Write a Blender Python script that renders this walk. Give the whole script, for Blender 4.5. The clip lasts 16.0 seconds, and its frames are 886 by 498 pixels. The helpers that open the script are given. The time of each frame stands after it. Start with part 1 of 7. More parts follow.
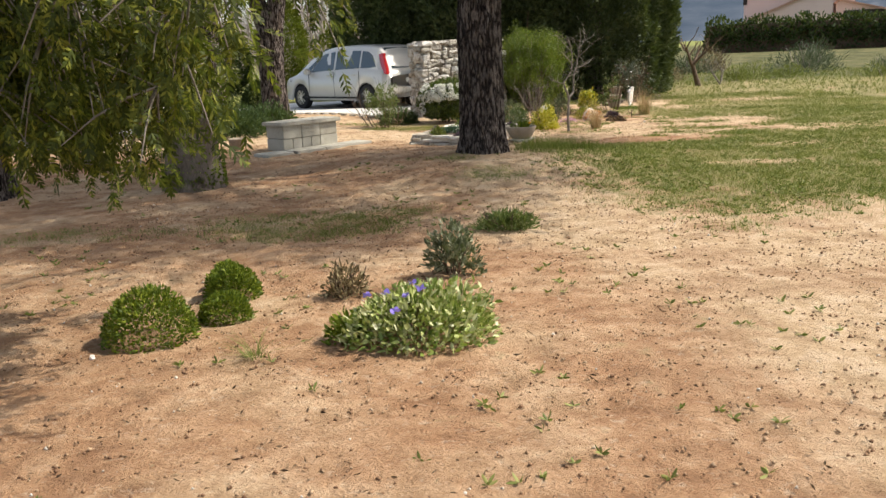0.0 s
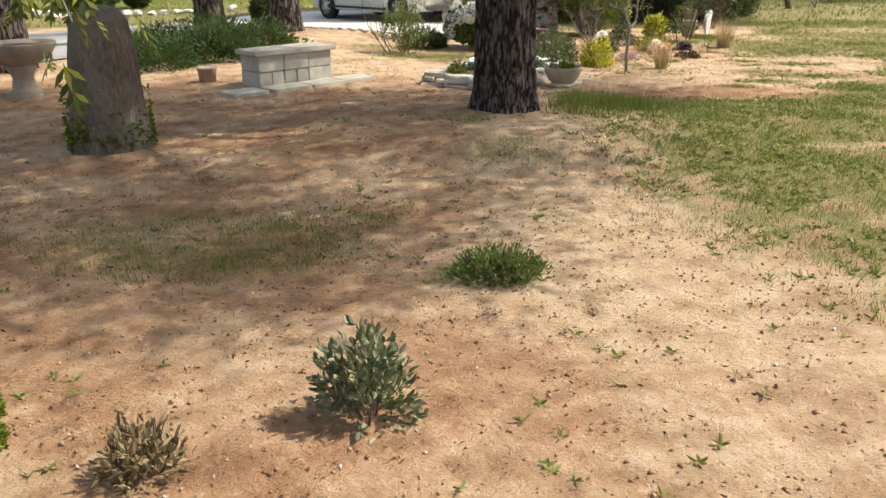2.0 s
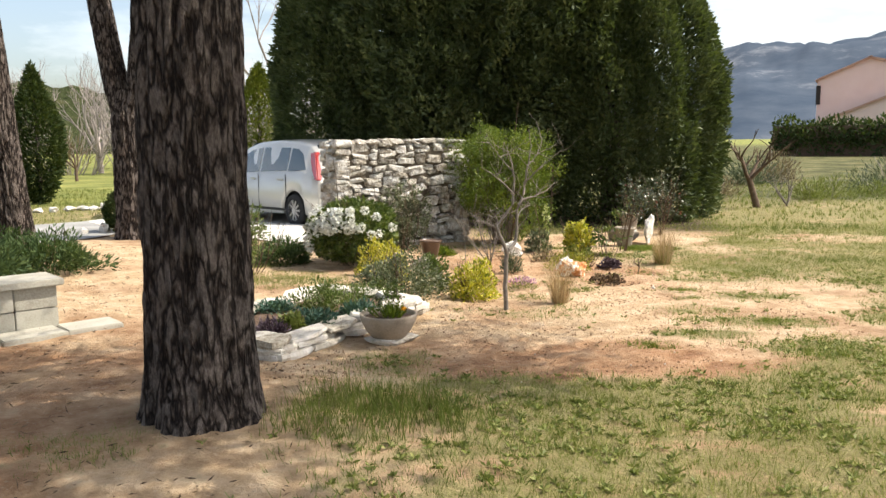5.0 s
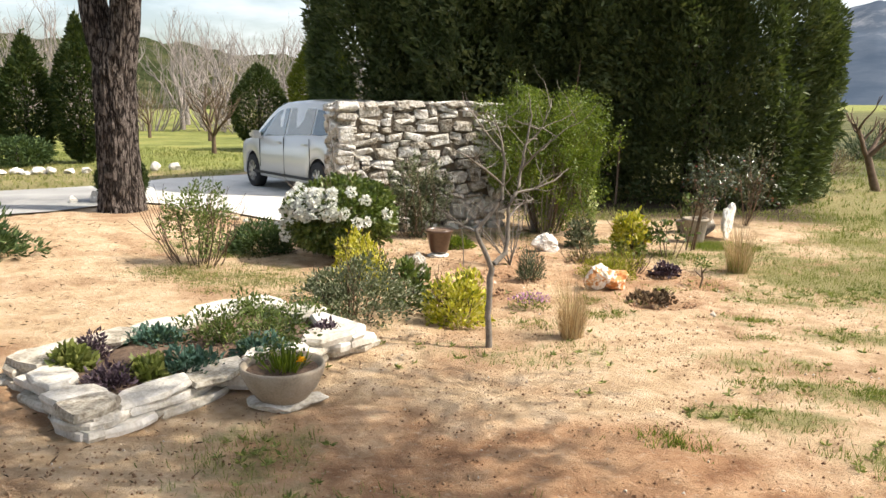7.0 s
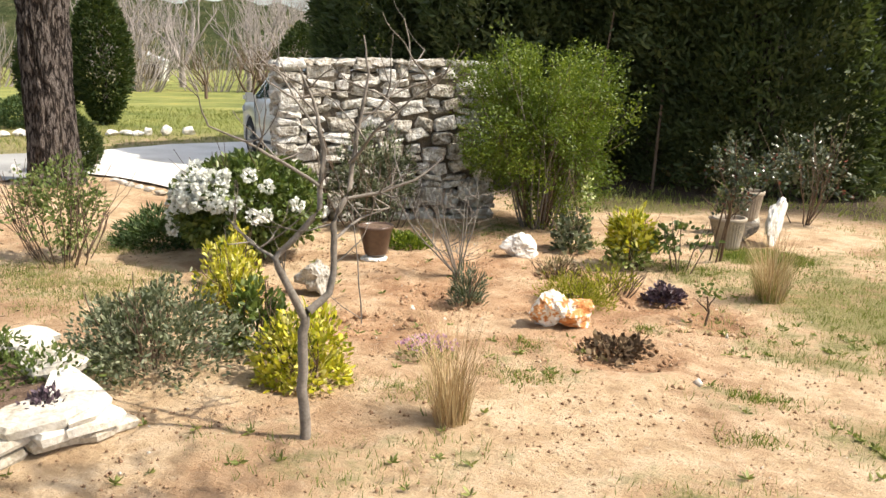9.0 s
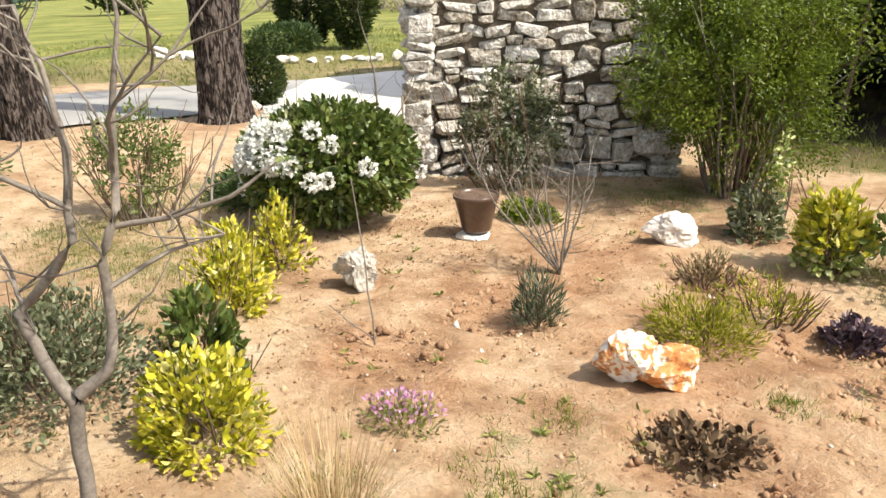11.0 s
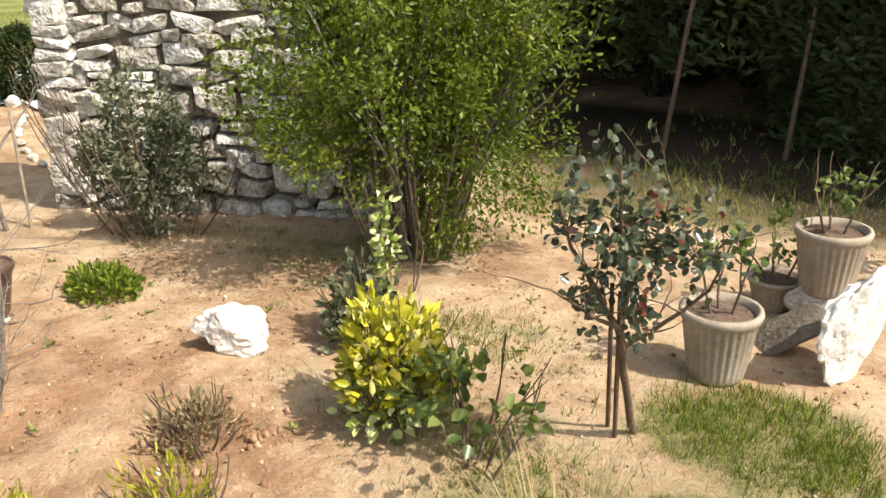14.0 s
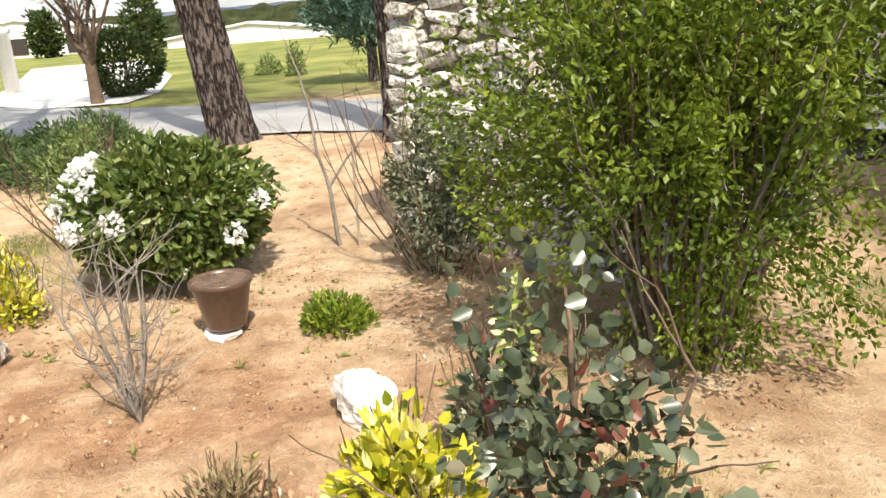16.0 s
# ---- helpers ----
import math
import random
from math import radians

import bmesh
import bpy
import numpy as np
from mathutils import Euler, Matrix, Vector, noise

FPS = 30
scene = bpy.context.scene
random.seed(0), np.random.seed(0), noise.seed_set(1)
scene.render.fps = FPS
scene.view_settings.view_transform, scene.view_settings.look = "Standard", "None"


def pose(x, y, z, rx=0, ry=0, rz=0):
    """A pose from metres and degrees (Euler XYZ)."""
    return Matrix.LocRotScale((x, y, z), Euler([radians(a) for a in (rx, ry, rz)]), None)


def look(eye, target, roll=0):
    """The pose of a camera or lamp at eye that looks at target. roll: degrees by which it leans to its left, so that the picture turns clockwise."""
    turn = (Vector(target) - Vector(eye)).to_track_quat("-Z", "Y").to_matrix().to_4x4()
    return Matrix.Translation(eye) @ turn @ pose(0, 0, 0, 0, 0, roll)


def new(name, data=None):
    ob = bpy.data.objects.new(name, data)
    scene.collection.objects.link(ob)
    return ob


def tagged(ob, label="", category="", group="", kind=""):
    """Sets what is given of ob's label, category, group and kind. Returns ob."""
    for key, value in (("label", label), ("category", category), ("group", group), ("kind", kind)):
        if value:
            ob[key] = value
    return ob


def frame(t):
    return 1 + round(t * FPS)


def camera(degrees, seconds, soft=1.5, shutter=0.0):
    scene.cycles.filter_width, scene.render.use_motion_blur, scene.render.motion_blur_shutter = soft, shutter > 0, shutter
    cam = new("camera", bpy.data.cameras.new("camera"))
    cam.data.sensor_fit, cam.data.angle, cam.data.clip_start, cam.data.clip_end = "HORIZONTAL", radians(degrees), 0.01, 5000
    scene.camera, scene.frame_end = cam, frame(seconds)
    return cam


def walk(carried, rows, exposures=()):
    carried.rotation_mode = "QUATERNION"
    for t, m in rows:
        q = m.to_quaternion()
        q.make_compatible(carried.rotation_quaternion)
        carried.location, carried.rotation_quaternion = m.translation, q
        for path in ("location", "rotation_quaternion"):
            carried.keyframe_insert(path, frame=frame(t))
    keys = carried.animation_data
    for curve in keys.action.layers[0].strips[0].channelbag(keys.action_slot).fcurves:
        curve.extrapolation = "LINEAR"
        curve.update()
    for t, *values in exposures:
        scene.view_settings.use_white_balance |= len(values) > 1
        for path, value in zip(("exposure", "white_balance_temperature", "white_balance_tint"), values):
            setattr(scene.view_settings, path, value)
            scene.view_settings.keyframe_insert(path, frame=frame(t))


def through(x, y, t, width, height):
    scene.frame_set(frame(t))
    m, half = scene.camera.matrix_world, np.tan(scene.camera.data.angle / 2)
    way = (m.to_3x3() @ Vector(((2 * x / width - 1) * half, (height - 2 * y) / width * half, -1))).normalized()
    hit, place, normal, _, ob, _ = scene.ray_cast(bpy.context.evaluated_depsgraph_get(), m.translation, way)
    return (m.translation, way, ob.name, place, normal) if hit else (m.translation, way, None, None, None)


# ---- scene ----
cam = camera(57.1, 16.0)
PATH = [
    (0, (0.387, -0.378, 1.41), (0.344, 1.566, 0.939), -2.6),
    (0.5, (0.518, 0.161, 1.446), (0.225, 2.075, 0.947), -3.2),
    (1, (0.549, 0.889, 1.468), (0.097, 2.763, 0.934), -3.4),
    (1.5, (0.623, 1.568, 1.456), (0.226, 3.433, 0.853), -4.3),
    (2, (0.85, 2.193, 1.559), (0.673, 4.063, 0.872), -0.8),
    (2.5, (1.045, 2.832, 1.637), (0.94, 4.777, 1.184), -0.1),
    (3, (1.388, 3.432, 1.692), (1.305, 5.406, 1.384), -0.6),
    (3.5, (1.648, 3.994, 1.676), (1.609, 5.976, 1.408), 0.0),
    (3.7, (1.758, 4.222, 1.679), (1.721, 6.204, 1.41), 0.0),
    (5.8, (2.648, 6.81, 1.549), (2.335, 8.768, 1.293), -0.5),
    (6, (2.701, 7.044, 1.569), (2.363, 8.997, 1.301), -0.3),
    (6.5, (2.948, 7.509, 1.651), (2.538, 9.442, 1.341), -0.3),
    (7, (3.096, 8.141, 1.634), (2.673, 10.064, 1.28), 0.2),
    (7.5, (3.298, 8.786, 1.591), (2.87, 10.7, 1.199), 0.4),
    (8, (3.532, 9.363, 1.596), (3.072, 11.263, 1.176), 0.5),
    (8.5, (3.694, 9.916, 1.569), (3.171, 11.799, 1.144), 0.6),
    (9, (3.859, 10.469, 1.588), (3.228, 12.315, 1.149), 0.8),
    (9.5, (3.911, 10.962, 1.582), (3.168, 12.764, 1.136), 1.4),
    (9.7, (3.937, 11.165, 1.585), (3.14, 12.942, 1.13), 1.3),
    (11.8, (4.512, 13.279, 1.614), (3.177, 14.601, 0.929), -3.4),
    (12, (4.545, 13.473, 1.613), (3.245, 14.826, 0.92), -3.5),
    (12.5, (4.613, 13.951, 1.545), (3.396, 15.378, 0.85), -2.0),
    (13, (4.737, 14.461, 1.501), (3.554, 15.92, 0.814), -1.6),
    (13.5, (4.848, 14.872, 1.539), (3.669, 16.33, 0.841), -1.2),
    (14, (5.026, 15.322, 1.584), (3.78, 16.725, 0.893), -1.5),
    (14.5, (5.097, 15.84, 1.51), (3.676, 17.094, 0.873), -2.1),
    (15, (5.1, 16.225, 1.496), (3.452, 17.177, 0.882), -3.4),
    (15.5, (5.059, 16.565, 1.464), (3.24, 17.133, 0.856), -5.2),
    (16, (5.01, 16.938, 1.443), (3.116, 17.245, 0.88), -4.4),
]
EXPOSURES = [(t, e, 6820, 10) for t, e in ((0, 0.44), (2, 0.54), (2.5, 0.55), (3.5, 0.70), (6, 0.76), (9, 0.78), (12, 0.74), (14, 0.76), (16, 0.84))]
walk(cam, [(t, look(eye, target, roll)) for t, eye, target, roll in PATH], EXPOSURES)

# ---- daylight ----
SUN_AZ, SUN_EL = radians(81), radians(51)      # azimuth clockwise from +y
world = bpy.data.worlds.new("sky")
scene.world = world
world.use_nodes = True
wn = world.node_tree
sky = wn.nodes.new("ShaderNodeTexSky")
sky.sky_type, sky.sun_disc = "NISHITA", False
sky.sun_elevation, sky.sun_rotation = SUN_EL, SUN_AZ
sky.air_density, sky.dust_density, sky.ozone_density = 1.0, 3.0, 1.0
wn.nodes["Background"].inputs["Strength"].default_value = 0.145
veil_tc = wn.nodes.new("ShaderNodeTexCoord")
veil_map = wn.nodes.new("ShaderNodeMapping")
veil_map.inputs["Scale"].default_value = (1.6, 1.6, 6.0)
wn.links.new(veil_tc.outputs["Generated"], veil_map.inputs[0])
veil_noise = wn.nodes.new("ShaderNodeTexNoise")
veil_noise.inputs["Scale"].default_value, veil_noise.inputs["Detail"].default_value, veil_noise.inputs["Roughness"].default_value = 1.5, 7, 0.6
wn.links.new(veil_map.outputs[0], veil_noise.inputs["Vector"])
veil_fac = wn.nodes.new("ShaderNodeMapRange")
veil_fac.inputs[1].default_value, veil_fac.inputs[2].default_value = 0.45, 0.70
veil_fac.inputs[3].default_value, veil_fac.inputs[4].default_value = 0.04, 0.75
wn.links.new(veil_noise.outputs[0], veil_fac.inputs[0])
veil = wn.nodes.new("ShaderNodeMix")
veil.data_type = "RGBA"
veil.inputs[7].default_value = (6.6, 6.9, 7.3, 1)
wn.links.new(veil_fac.outputs[0], veil.inputs[0])
wn.links.new(sky.outputs[0], veil.inputs[6])
wn.links.new(veil.outputs[2], wn.nodes["Background"].inputs["Color"])
sun_data = bpy.data.lights.new("sun", "SUN")
sun_data.energy, sun_data.angle, sun_data.color = 4.1, radians(0.6), (1.0, 0.95, 0.86)
sun = new("sun", sun_data)
sun_dir = Vector((math.sin(SUN_AZ) * math.cos(SUN_EL), math.cos(SUN_AZ) * math.cos(SUN_EL), math.sin(SUN_EL)))
sun.matrix_world = look(sun_dir * 60, (0, 0, 0))


# ---- materials ----
def nodes_of(name):
    m = bpy.data.materials.new(name)
    m.use_nodes = True
    nt = m.node_tree
    return m, nt, nt.nodes["Principled BSDF"]


def add(nt, kind, **inputs):
    n = nt.nodes.new(kind)
    for k, v in inputs.items():
        n.inputs[k.replace("_", " ")].default_value = v
    return n


def ramp(nt, fac, stops):
    r = nt.nodes.new("ShaderNodeValToRGB")
    el = r.color_ramp.elements
    while len(el) < len(stops):
        el.new(0.5)
    for e, (p, c) in zip(el, stops):
        e.position, e.color = p, (*c, 1)
    nt.links.new(fac, r.inputs[0])
    return r.outputs[0]


def grey(nt, fac, a, b, lo=0.0, hi=1.0):
    n = nt.nodes.new("ShaderNodeMapRange")
    n.inputs[1].default_value, n.inputs[2].default_value = a, b
    n.inputs[3].default_value, n.inputs[4].default_value = lo, hi
    nt.links.new(fac, n.inputs[0])
    return n.outputs[0]


def blend(nt, fac, a, b, kind="MIX"):
    n = nt.nodes.new("ShaderNodeMix")
    n.data_type, n.blend_type = "RGBA", kind
    for sock, v in ((n.inputs[0], fac), (n.inputs[6], a), (n.inputs[7], b)):
        if isinstance(v, (int, float)):
            sock.default_value = v
        elif isinstance(v, tuple):
            sock.default_value = (*v, 1)
        else:
            nt.links.new(v, sock)
    return n.outputs[2]


def coords(nt, kind="Object", scale=(1, 1, 1)):
    tc = nt.nodes.new("ShaderNodeNewGeometry" if kind == "Position" else "ShaderNodeTexCoord")
    mp = nt.nodes.new("ShaderNodeMapping")
    mp.inputs["Scale"].default_value = scale
    nt.links.new(tc.outputs[kind], mp.inputs[0])
    return mp.outputs[0]


def tex_noise(nt, vec, scale, detail=4, rough=0.55):
    n = nt.nodes.new("ShaderNodeTexNoise")
    n.inputs["Scale"].default_value, n.inputs["Detail"].default_value, n.inputs["Roughness"].default_value = scale, detail, rough
    nt.links.new(vec, n.inputs["Vector"])
    return n.outputs[0]


def relief(nt, bsdf, height, strength, distance):
    b = nt.nodes.new("ShaderNodeBump")
    b.inputs["Strength"].default_value, b.inputs["Distance"].default_value = strength, distance
    nt.links.new(height, b.inputs["Height"])
    nt.links.new(b.outputs[0], bsdf.inputs["Normal"])


def rough_mat(name, stops, scale=6, grain=60, rough=0.85, bump=0.5, dist=0.01, stretch=(1, 1, 1), kind="Object", by_object=0.0, metal=0.0, spec=0.3):
    """A surface whose colour runs over `stops` by coarse and fine noise, with fine relief."""
    m, nt, b = nodes_of(name)
    vec = coords(nt, kind, stretch)
    big, small = tex_noise(nt, vec, scale), tex_noise(nt, vec, grain, 3)
    mixed = nt.nodes.new("ShaderNodeMath")
    mixed.operation = "MULTIPLY_ADD"
    mixed.inputs[1].default_value = 0.45
    nt.links.new(small, mixed.inputs[0])
    half = grey(nt, big, 0, 1, -0.02, 0.57)
    nt.links.new(half, mixed.inputs[2])
    fac = mixed.outputs[0]
    if by_object:
        oi = nt.nodes.new("ShaderNodeObjectInfo")
        sh = nt.nodes.new("ShaderNodeMath")
        nt.links.new(grey(nt, oi.outputs["Random"], 0, 1, -by_object, by_object), sh.inputs[0])
        nt.links.new(fac, sh.inputs[1])
        fac = sh.outputs[0]
    col = ramp(nt, fac, stops)
    nt.links.new(col, b.inputs["Base Color"])
    b.inputs["Roughness"].default_value, b.inputs["Metallic"].default_value = rough, metal
    b.inputs["Specular IOR Level"].default_value = spec
    if bump:
        relief(nt, b, mixed.outputs[0], bump, dist)
    return m


def leaf_mat(name, stops, rough=0.45, through=0.25, spec=0.4, patch=0.0, tint=(0.25, 0.35, 0.03)):
    """Leaves: every leaf a shade of its own between the stops, some light passing through."""
    m, nt, b = nodes_of(name)
    g = nt.nodes.new("ShaderNodeNewGeometry")
    fac = g.outputs["Random Per Island"]
    if patch:
        n = tex_noise(nt, coords(nt), patch, 2)
        fac = blend(nt, 0.6, fac, grey(nt, n, 0.3, 0.7))
    col = ramp(nt, fac, stops)
    nt.links.new(col, b.inputs["Base Color"])
    b.inputs["Roughness"].default_value = rough
    b.inputs["Specular IOR Level"].default_value = spec
    tr = nt.nodes.new("ShaderNodeBsdfTranslucent")
    nt.links.new(blend(nt, 0.4 if tint else 0.0, col, tint or (0.5, 0.5, 0.5), "MIX"), tr.inputs[0])
    mx = nt.nodes.new("ShaderNodeMixShader")
    mx.inputs[0].default_value = through
    nt.links.new(b.outputs[0], mx.inputs[1])
    nt.links.new(tr.outputs[0], mx.inputs[2])
    nt.links.new(mx.outputs[0], nt.nodes["Material Output"].inputs[0])
    return m


def flat_mat(name, col, rough=0.5, metal=0.0, spec=0.5, coat=0.0):
    m, nt, b = nodes_of(name)
    n = tex_noise(nt, coords(nt), 14)
    nt.links.new(blend(nt, grey(nt, n, 0.35, 0.75, 0, 0.22), tuple(col), tuple(c * 0.7 for c in col)), b.inputs["Base Color"])
    b.inputs["Roughness"].default_value, b.inputs["Metallic"].default_value = rough, metal
    b.inputs["Specular IOR Level"].default_value, b.inputs["Coat Weight"].default_value = spec, coat
    return m


def ground_mat():
    """Clay soil, sandy where trodden, dry and green grass where the sward mask says so, far meadow beyond; conifer
    shade painted dark brown.
    """
    m, nt, b = nodes_of("soil_and_sward")
    vec = coords(nt)
    at = nt.nodes.new("ShaderNodeAttribute")
    at.attribute_name = "sward"
    ar = nt.nodes.new("ShaderNodeAttribute")
    ar.attribute_name = "clay"
    far = nt.nodes.new("ShaderNodeAttribute")
    far.attribute_name = "meadow"
    n1, n2, n3 = tex_noise(nt, vec, 1.1, 6, 0.6), tex_noise(nt, vec, 4.5, 10, 0.68), tex_noise(nt, vec, 70, 5, 0.75)
    mid = tex_noise(nt, coords(nt, "Object", (1, 1.3, 1)), 19, 6, 0.7)
    sandy = ramp(nt, n2, [(0.30, (0.34, 0.225, 0.130)), (0.46, (0.52, 0.37, 0.225)), (0.56, (0.60, 0.445, 0.29)), (0.70, (0.68, 0.54, 0.38))])
    clay = ramp(nt, n2, [(0.30, (0.20, 0.095, 0.048)), (0.46, (0.36, 0.20, 0.108)), (0.58, (0.47, 0.285, 0.162)), (0.72, (0.57, 0.395, 0.25))])
    cf = nt.nodes.new("ShaderNodeMath")
    nt.links.new(ar.outputs["Fac"], cf.inputs[0])
    nt.links.new(grey(nt, n1, 0.34, 0.66, -0.6, 0.6), cf.inputs[1])
    cf.use_clamp = True
    soil = blend(nt, cf.outputs[0], sandy, clay)
    soil = blend(nt, grey(nt, mid, 0.55, 0.72, 0, 0.45), soil, (0.25, 0.15, 0.085))
    soil = blend(nt, grey(nt, mid, 0.44, 0.30, 0, 0.50), soil, (0.64, 0.53, 0.40))
    soil = blend(nt, grey(nt, n3, 0.58, 0.74, 0, 0.38), soil, (0.19, 0.115, 0.07))
    soil = blend(nt, grey(nt, n3, 0.42, 0.30, 0, 0.30), soil, (0.66, 0.56, 0.44))
    soil = blend(nt, grey(nt, n1, 0.52, 0.66, 0, 0.42), soil, (0.31, 0.195, 0.115))
    thatch = ramp(nt, n3, [(0.3, (0.08, 0.09, 0.025)), (0.52, (0.19, 0.185, 0.065)), (0.7, (0.35, 0.30, 0.14))])
    gf = nt.nodes.new("ShaderNodeMath")
    nt.links.new(at.outputs["Fac"], gf.inputs[0])
    nt.links.new(grey(nt, n2, 0.3, 0.7, -0.45, 0.45), gf.inputs[1])
    near = blend(nt, grey(nt, gf.outputs[0], 0.35, 0.75, 0, 0.85), soil, thatch)
    field = ramp(nt, tex_noise(nt, coords(nt, "Object", (1, 1, 1)), 0.35, 8, 0.7), [(0.34, (0.11, 0.135, 0.035)), (0.5, (0.20, 0.215, 0.06)), (0.62, (0.30, 0.285, 0.09)), (0.75, (0.44, 0.37, 0.05))])
    dry = nt.nodes.new("ShaderNodeAttribute")
    dry.attribute_name = "bank"
    straw = ramp(nt, tex_noise(nt, vec, 0.7, 8, 0.72), [(0.36, (0.05, 0.055, 0.022)), (0.5, (0.105, 0.105, 0.042)), (0.66, (0.20, 0.175, 0.085))])
    field = blend(nt, dry.outputs["Fac"], field, straw)
    # deep shade below the conifer row, painted as dark brown ground
    shade_at = nt.nodes.new("ShaderNodeAttribute")
    shade_at.attribute_name = "row_shade"
    shaded_floor = ramp(nt, n3, [(0.3, (0.025, 0.018, 0.012)), (0.6, (0.07, 0.05, 0.034)), (0.75, (0.14, 0.10, 0.07))])
    near = blend(nt, shade_at.outputs["Fac"], near, shaded_floor)
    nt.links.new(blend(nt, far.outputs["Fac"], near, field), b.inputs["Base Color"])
    b.inputs["Roughness"].default_value, b.inputs["Specular IOR Level"].default_value = 0.95, 0.15
    hsum = nt.nodes.new("ShaderNodeMath")
    nt.links.new(n2, hsum.inputs[0])
    hfine = nt.nodes.new("ShaderNodeMath")
    nt.links.new(grey(nt, n3, 0, 1, 0, 0.25), hfine.inputs[0])
    nt.links.new(grey(nt, mid, 0, 1, 0, 0.7), hfine.inputs[1])
    nt.links.new(hfine.outputs[0], hsum.inputs[1])
    relief(nt, b, hsum.outputs[0], 0.85, 0.06)
    return m


def bark_mat(name, dark, mid, light, scale=1.0):
    """Long upright plates parted by dark furrows, flaking in finer scales."""
    m, nt, b = nodes_of(name)
    warp = tex_noise(nt, coords(nt, "Object", (3, 3, 1.2)), 2.0, 3)
    vec = blend(nt, 0.35, coords(nt, "Object", (23 * scale, 23 * scale, 6.0 * scale)), warp, "ADD")
    ridged = nt.nodes.new("ShaderNodeMath")
    ridged.operation = "ABSOLUTE"
    nt.links.new(grey(nt, tex_noise(nt, vec, 1.0, 3, 0.5), 0.25, 0.75, -1, 1), ridged.inputs[0])
    plates = grey(nt, ridged.outputs[0], 0.02, 0.42)
    fine = tex_noise(nt, coords(nt, "Object", (34, 34, 12)), 2.2, 6, 0.72)
    mul = nt.nodes.new("ShaderNodeMath")
    mul.operation = "MULTIPLY"
    nt.links.new(plates, mul.inputs[0])
    nt.links.new(grey(nt, fine, 0.28, 0.72, 0.25, 1.0), mul.inputs[1])
    nt.links.new(ramp(nt, mul.outputs[0], [(0.06, dark), (0.32, mid), (0.85, light)]), b.inputs["Base Color"])
    b.inputs["Roughness"].default_value, b.inputs["Specular IOR Level"].default_value = 0.9, 0.2
    relief(nt, b, mul.outputs[0], 1.0, 0.06)
    return m


M = {}
M["ground"] = ground_mat()
M["bark"] = bark_mat("pine_bark", (0.016, 0.012, 0.011), (0.095, 0.074, 0.063), (0.37, 0.315, 0.285), 0.72)
M["stump"] = rough_mat("weathered_stump", [(0.28, (0.05, 0.04, 0.03)), (0.5, (0.13, 0.105, 0.085)), (0.75, (0.21, 0.18, 0.15))], 5, 40, 0.95, 0.9, 0.03, (1, 1, 0.4))
M["twig"] = rough_mat("grey_twig_bark", [(0.3, (0.10, 0.085, 0.07)), (0.6, (0.24, 0.21, 0.18)), (0.8, (0.36, 0.33, 0.29))], 14, 80, 0.85, 0.4, 0.004)
M["brown_twig"] = rough_mat("brown_twig_bark", [(0.3, (0.07, 0.045, 0.03)), (0.6, (0.16, 0.11, 0.075)), (0.8, (0.27, 0.20, 0.14))], 14, 80, 0.85, 0.4, 0.004)
M["lime"] = rough_mat("pale_limestone", [(0.28, (0.10, 0.08, 0.055)), (0.38, (0.27, 0.235, 0.185)), (0.48, (0.47, 0.435, 0.375)), (0.62, (0.72, 0.70, 0.66)), (0.75, (0.80, 0.79, 0.77))], 15, 42, 0.9, 1.0, 0.06, by_object=0.10, kind="Position")
M["mortar"] = rough_mat("dark_earth_mortar", [(0.3, (0.07, 0.055, 0.04)), (0.6, (0.17, 0.14, 0.105)), (0.8, (0.26, 0.22, 0.17))], 9, 50, 0.95, 0.9, 0.03)
M["flag"] = rough_mat("pale_flagstone", [(0.27, (0.20, 0.165, 0.12)), (0.42, (0.44, 0.395, 0.32)), (0.56, (0.62, 0.58, 0.51)), (0.75, (0.75, 0.72, 0.67))], 8, 50, 0.9, 0.8, 0.015, by_object=0.12, kind="Position")
M["white_rock"] = rough_mat("white_quartz_rock", [(0.25, (0.22, 0.17, 0.12)), (0.42, (0.60, 0.56, 0.50)), (0.6, (0.78, 0.76, 0.73)), (0.8, (0.86, 0.85, 0.83))], 7, 40, 0.85, 0.9, 0.02)
M["grey_rock"] = rough_mat("pitted_grey_rock", [(0.25, (0.10, 0.09, 0.075)), (0.45, (0.36, 0.33, 0.28)), (0.65, (0.58, 0.55, 0.50))], 13, 60, 0.9, 1.0, 0.03)
M["ochre_rock"] = rough_mat("orange_ochre_rock", [(0.30, (0.20, 0.06, 0.025)), (0.40, (0.50, 0.18, 0.055)), (0.50, (0.58, 0.27, 0.10)), (0.55, (0.70, 0.55, 0.41)), (0.62, (0.80, 0.77, 0.72))], 9, 40, 0.8, 0.8, 0.02)
M["ochre_white"] = rough_mat("white_and_orange_rock", [(0.30, (0.22, 0.07, 0.03)), (0.40, (0.52, 0.22, 0.08)), (0.45, (0.62, 0.34, 0.15)), (0.48, (0.76, 0.70, 0.62)), (0.62, (0.84, 0.81, 0.76))], 8, 40, 0.8, 0.9, 0.02)
M["concrete"] = rough_mat("weathered_concrete", [(0.25, (0.24, 0.22, 0.18)), (0.5, (0.40, 0.38, 0.32)), (0.8, (0.52, 0.50, 0.44))], 5, 70, 0.9, 0.4, 0.004, by_object=0.08)
M["cast_stone"] = rough_mat("cast_stone", [(0.25, (0.17, 0.14, 0.10)), (0.5, (0.33, 0.275, 0.21)), (0.8, (0.46, 0.40, 0.33))], 9, 90, 0.85, 0.4, 0.003)
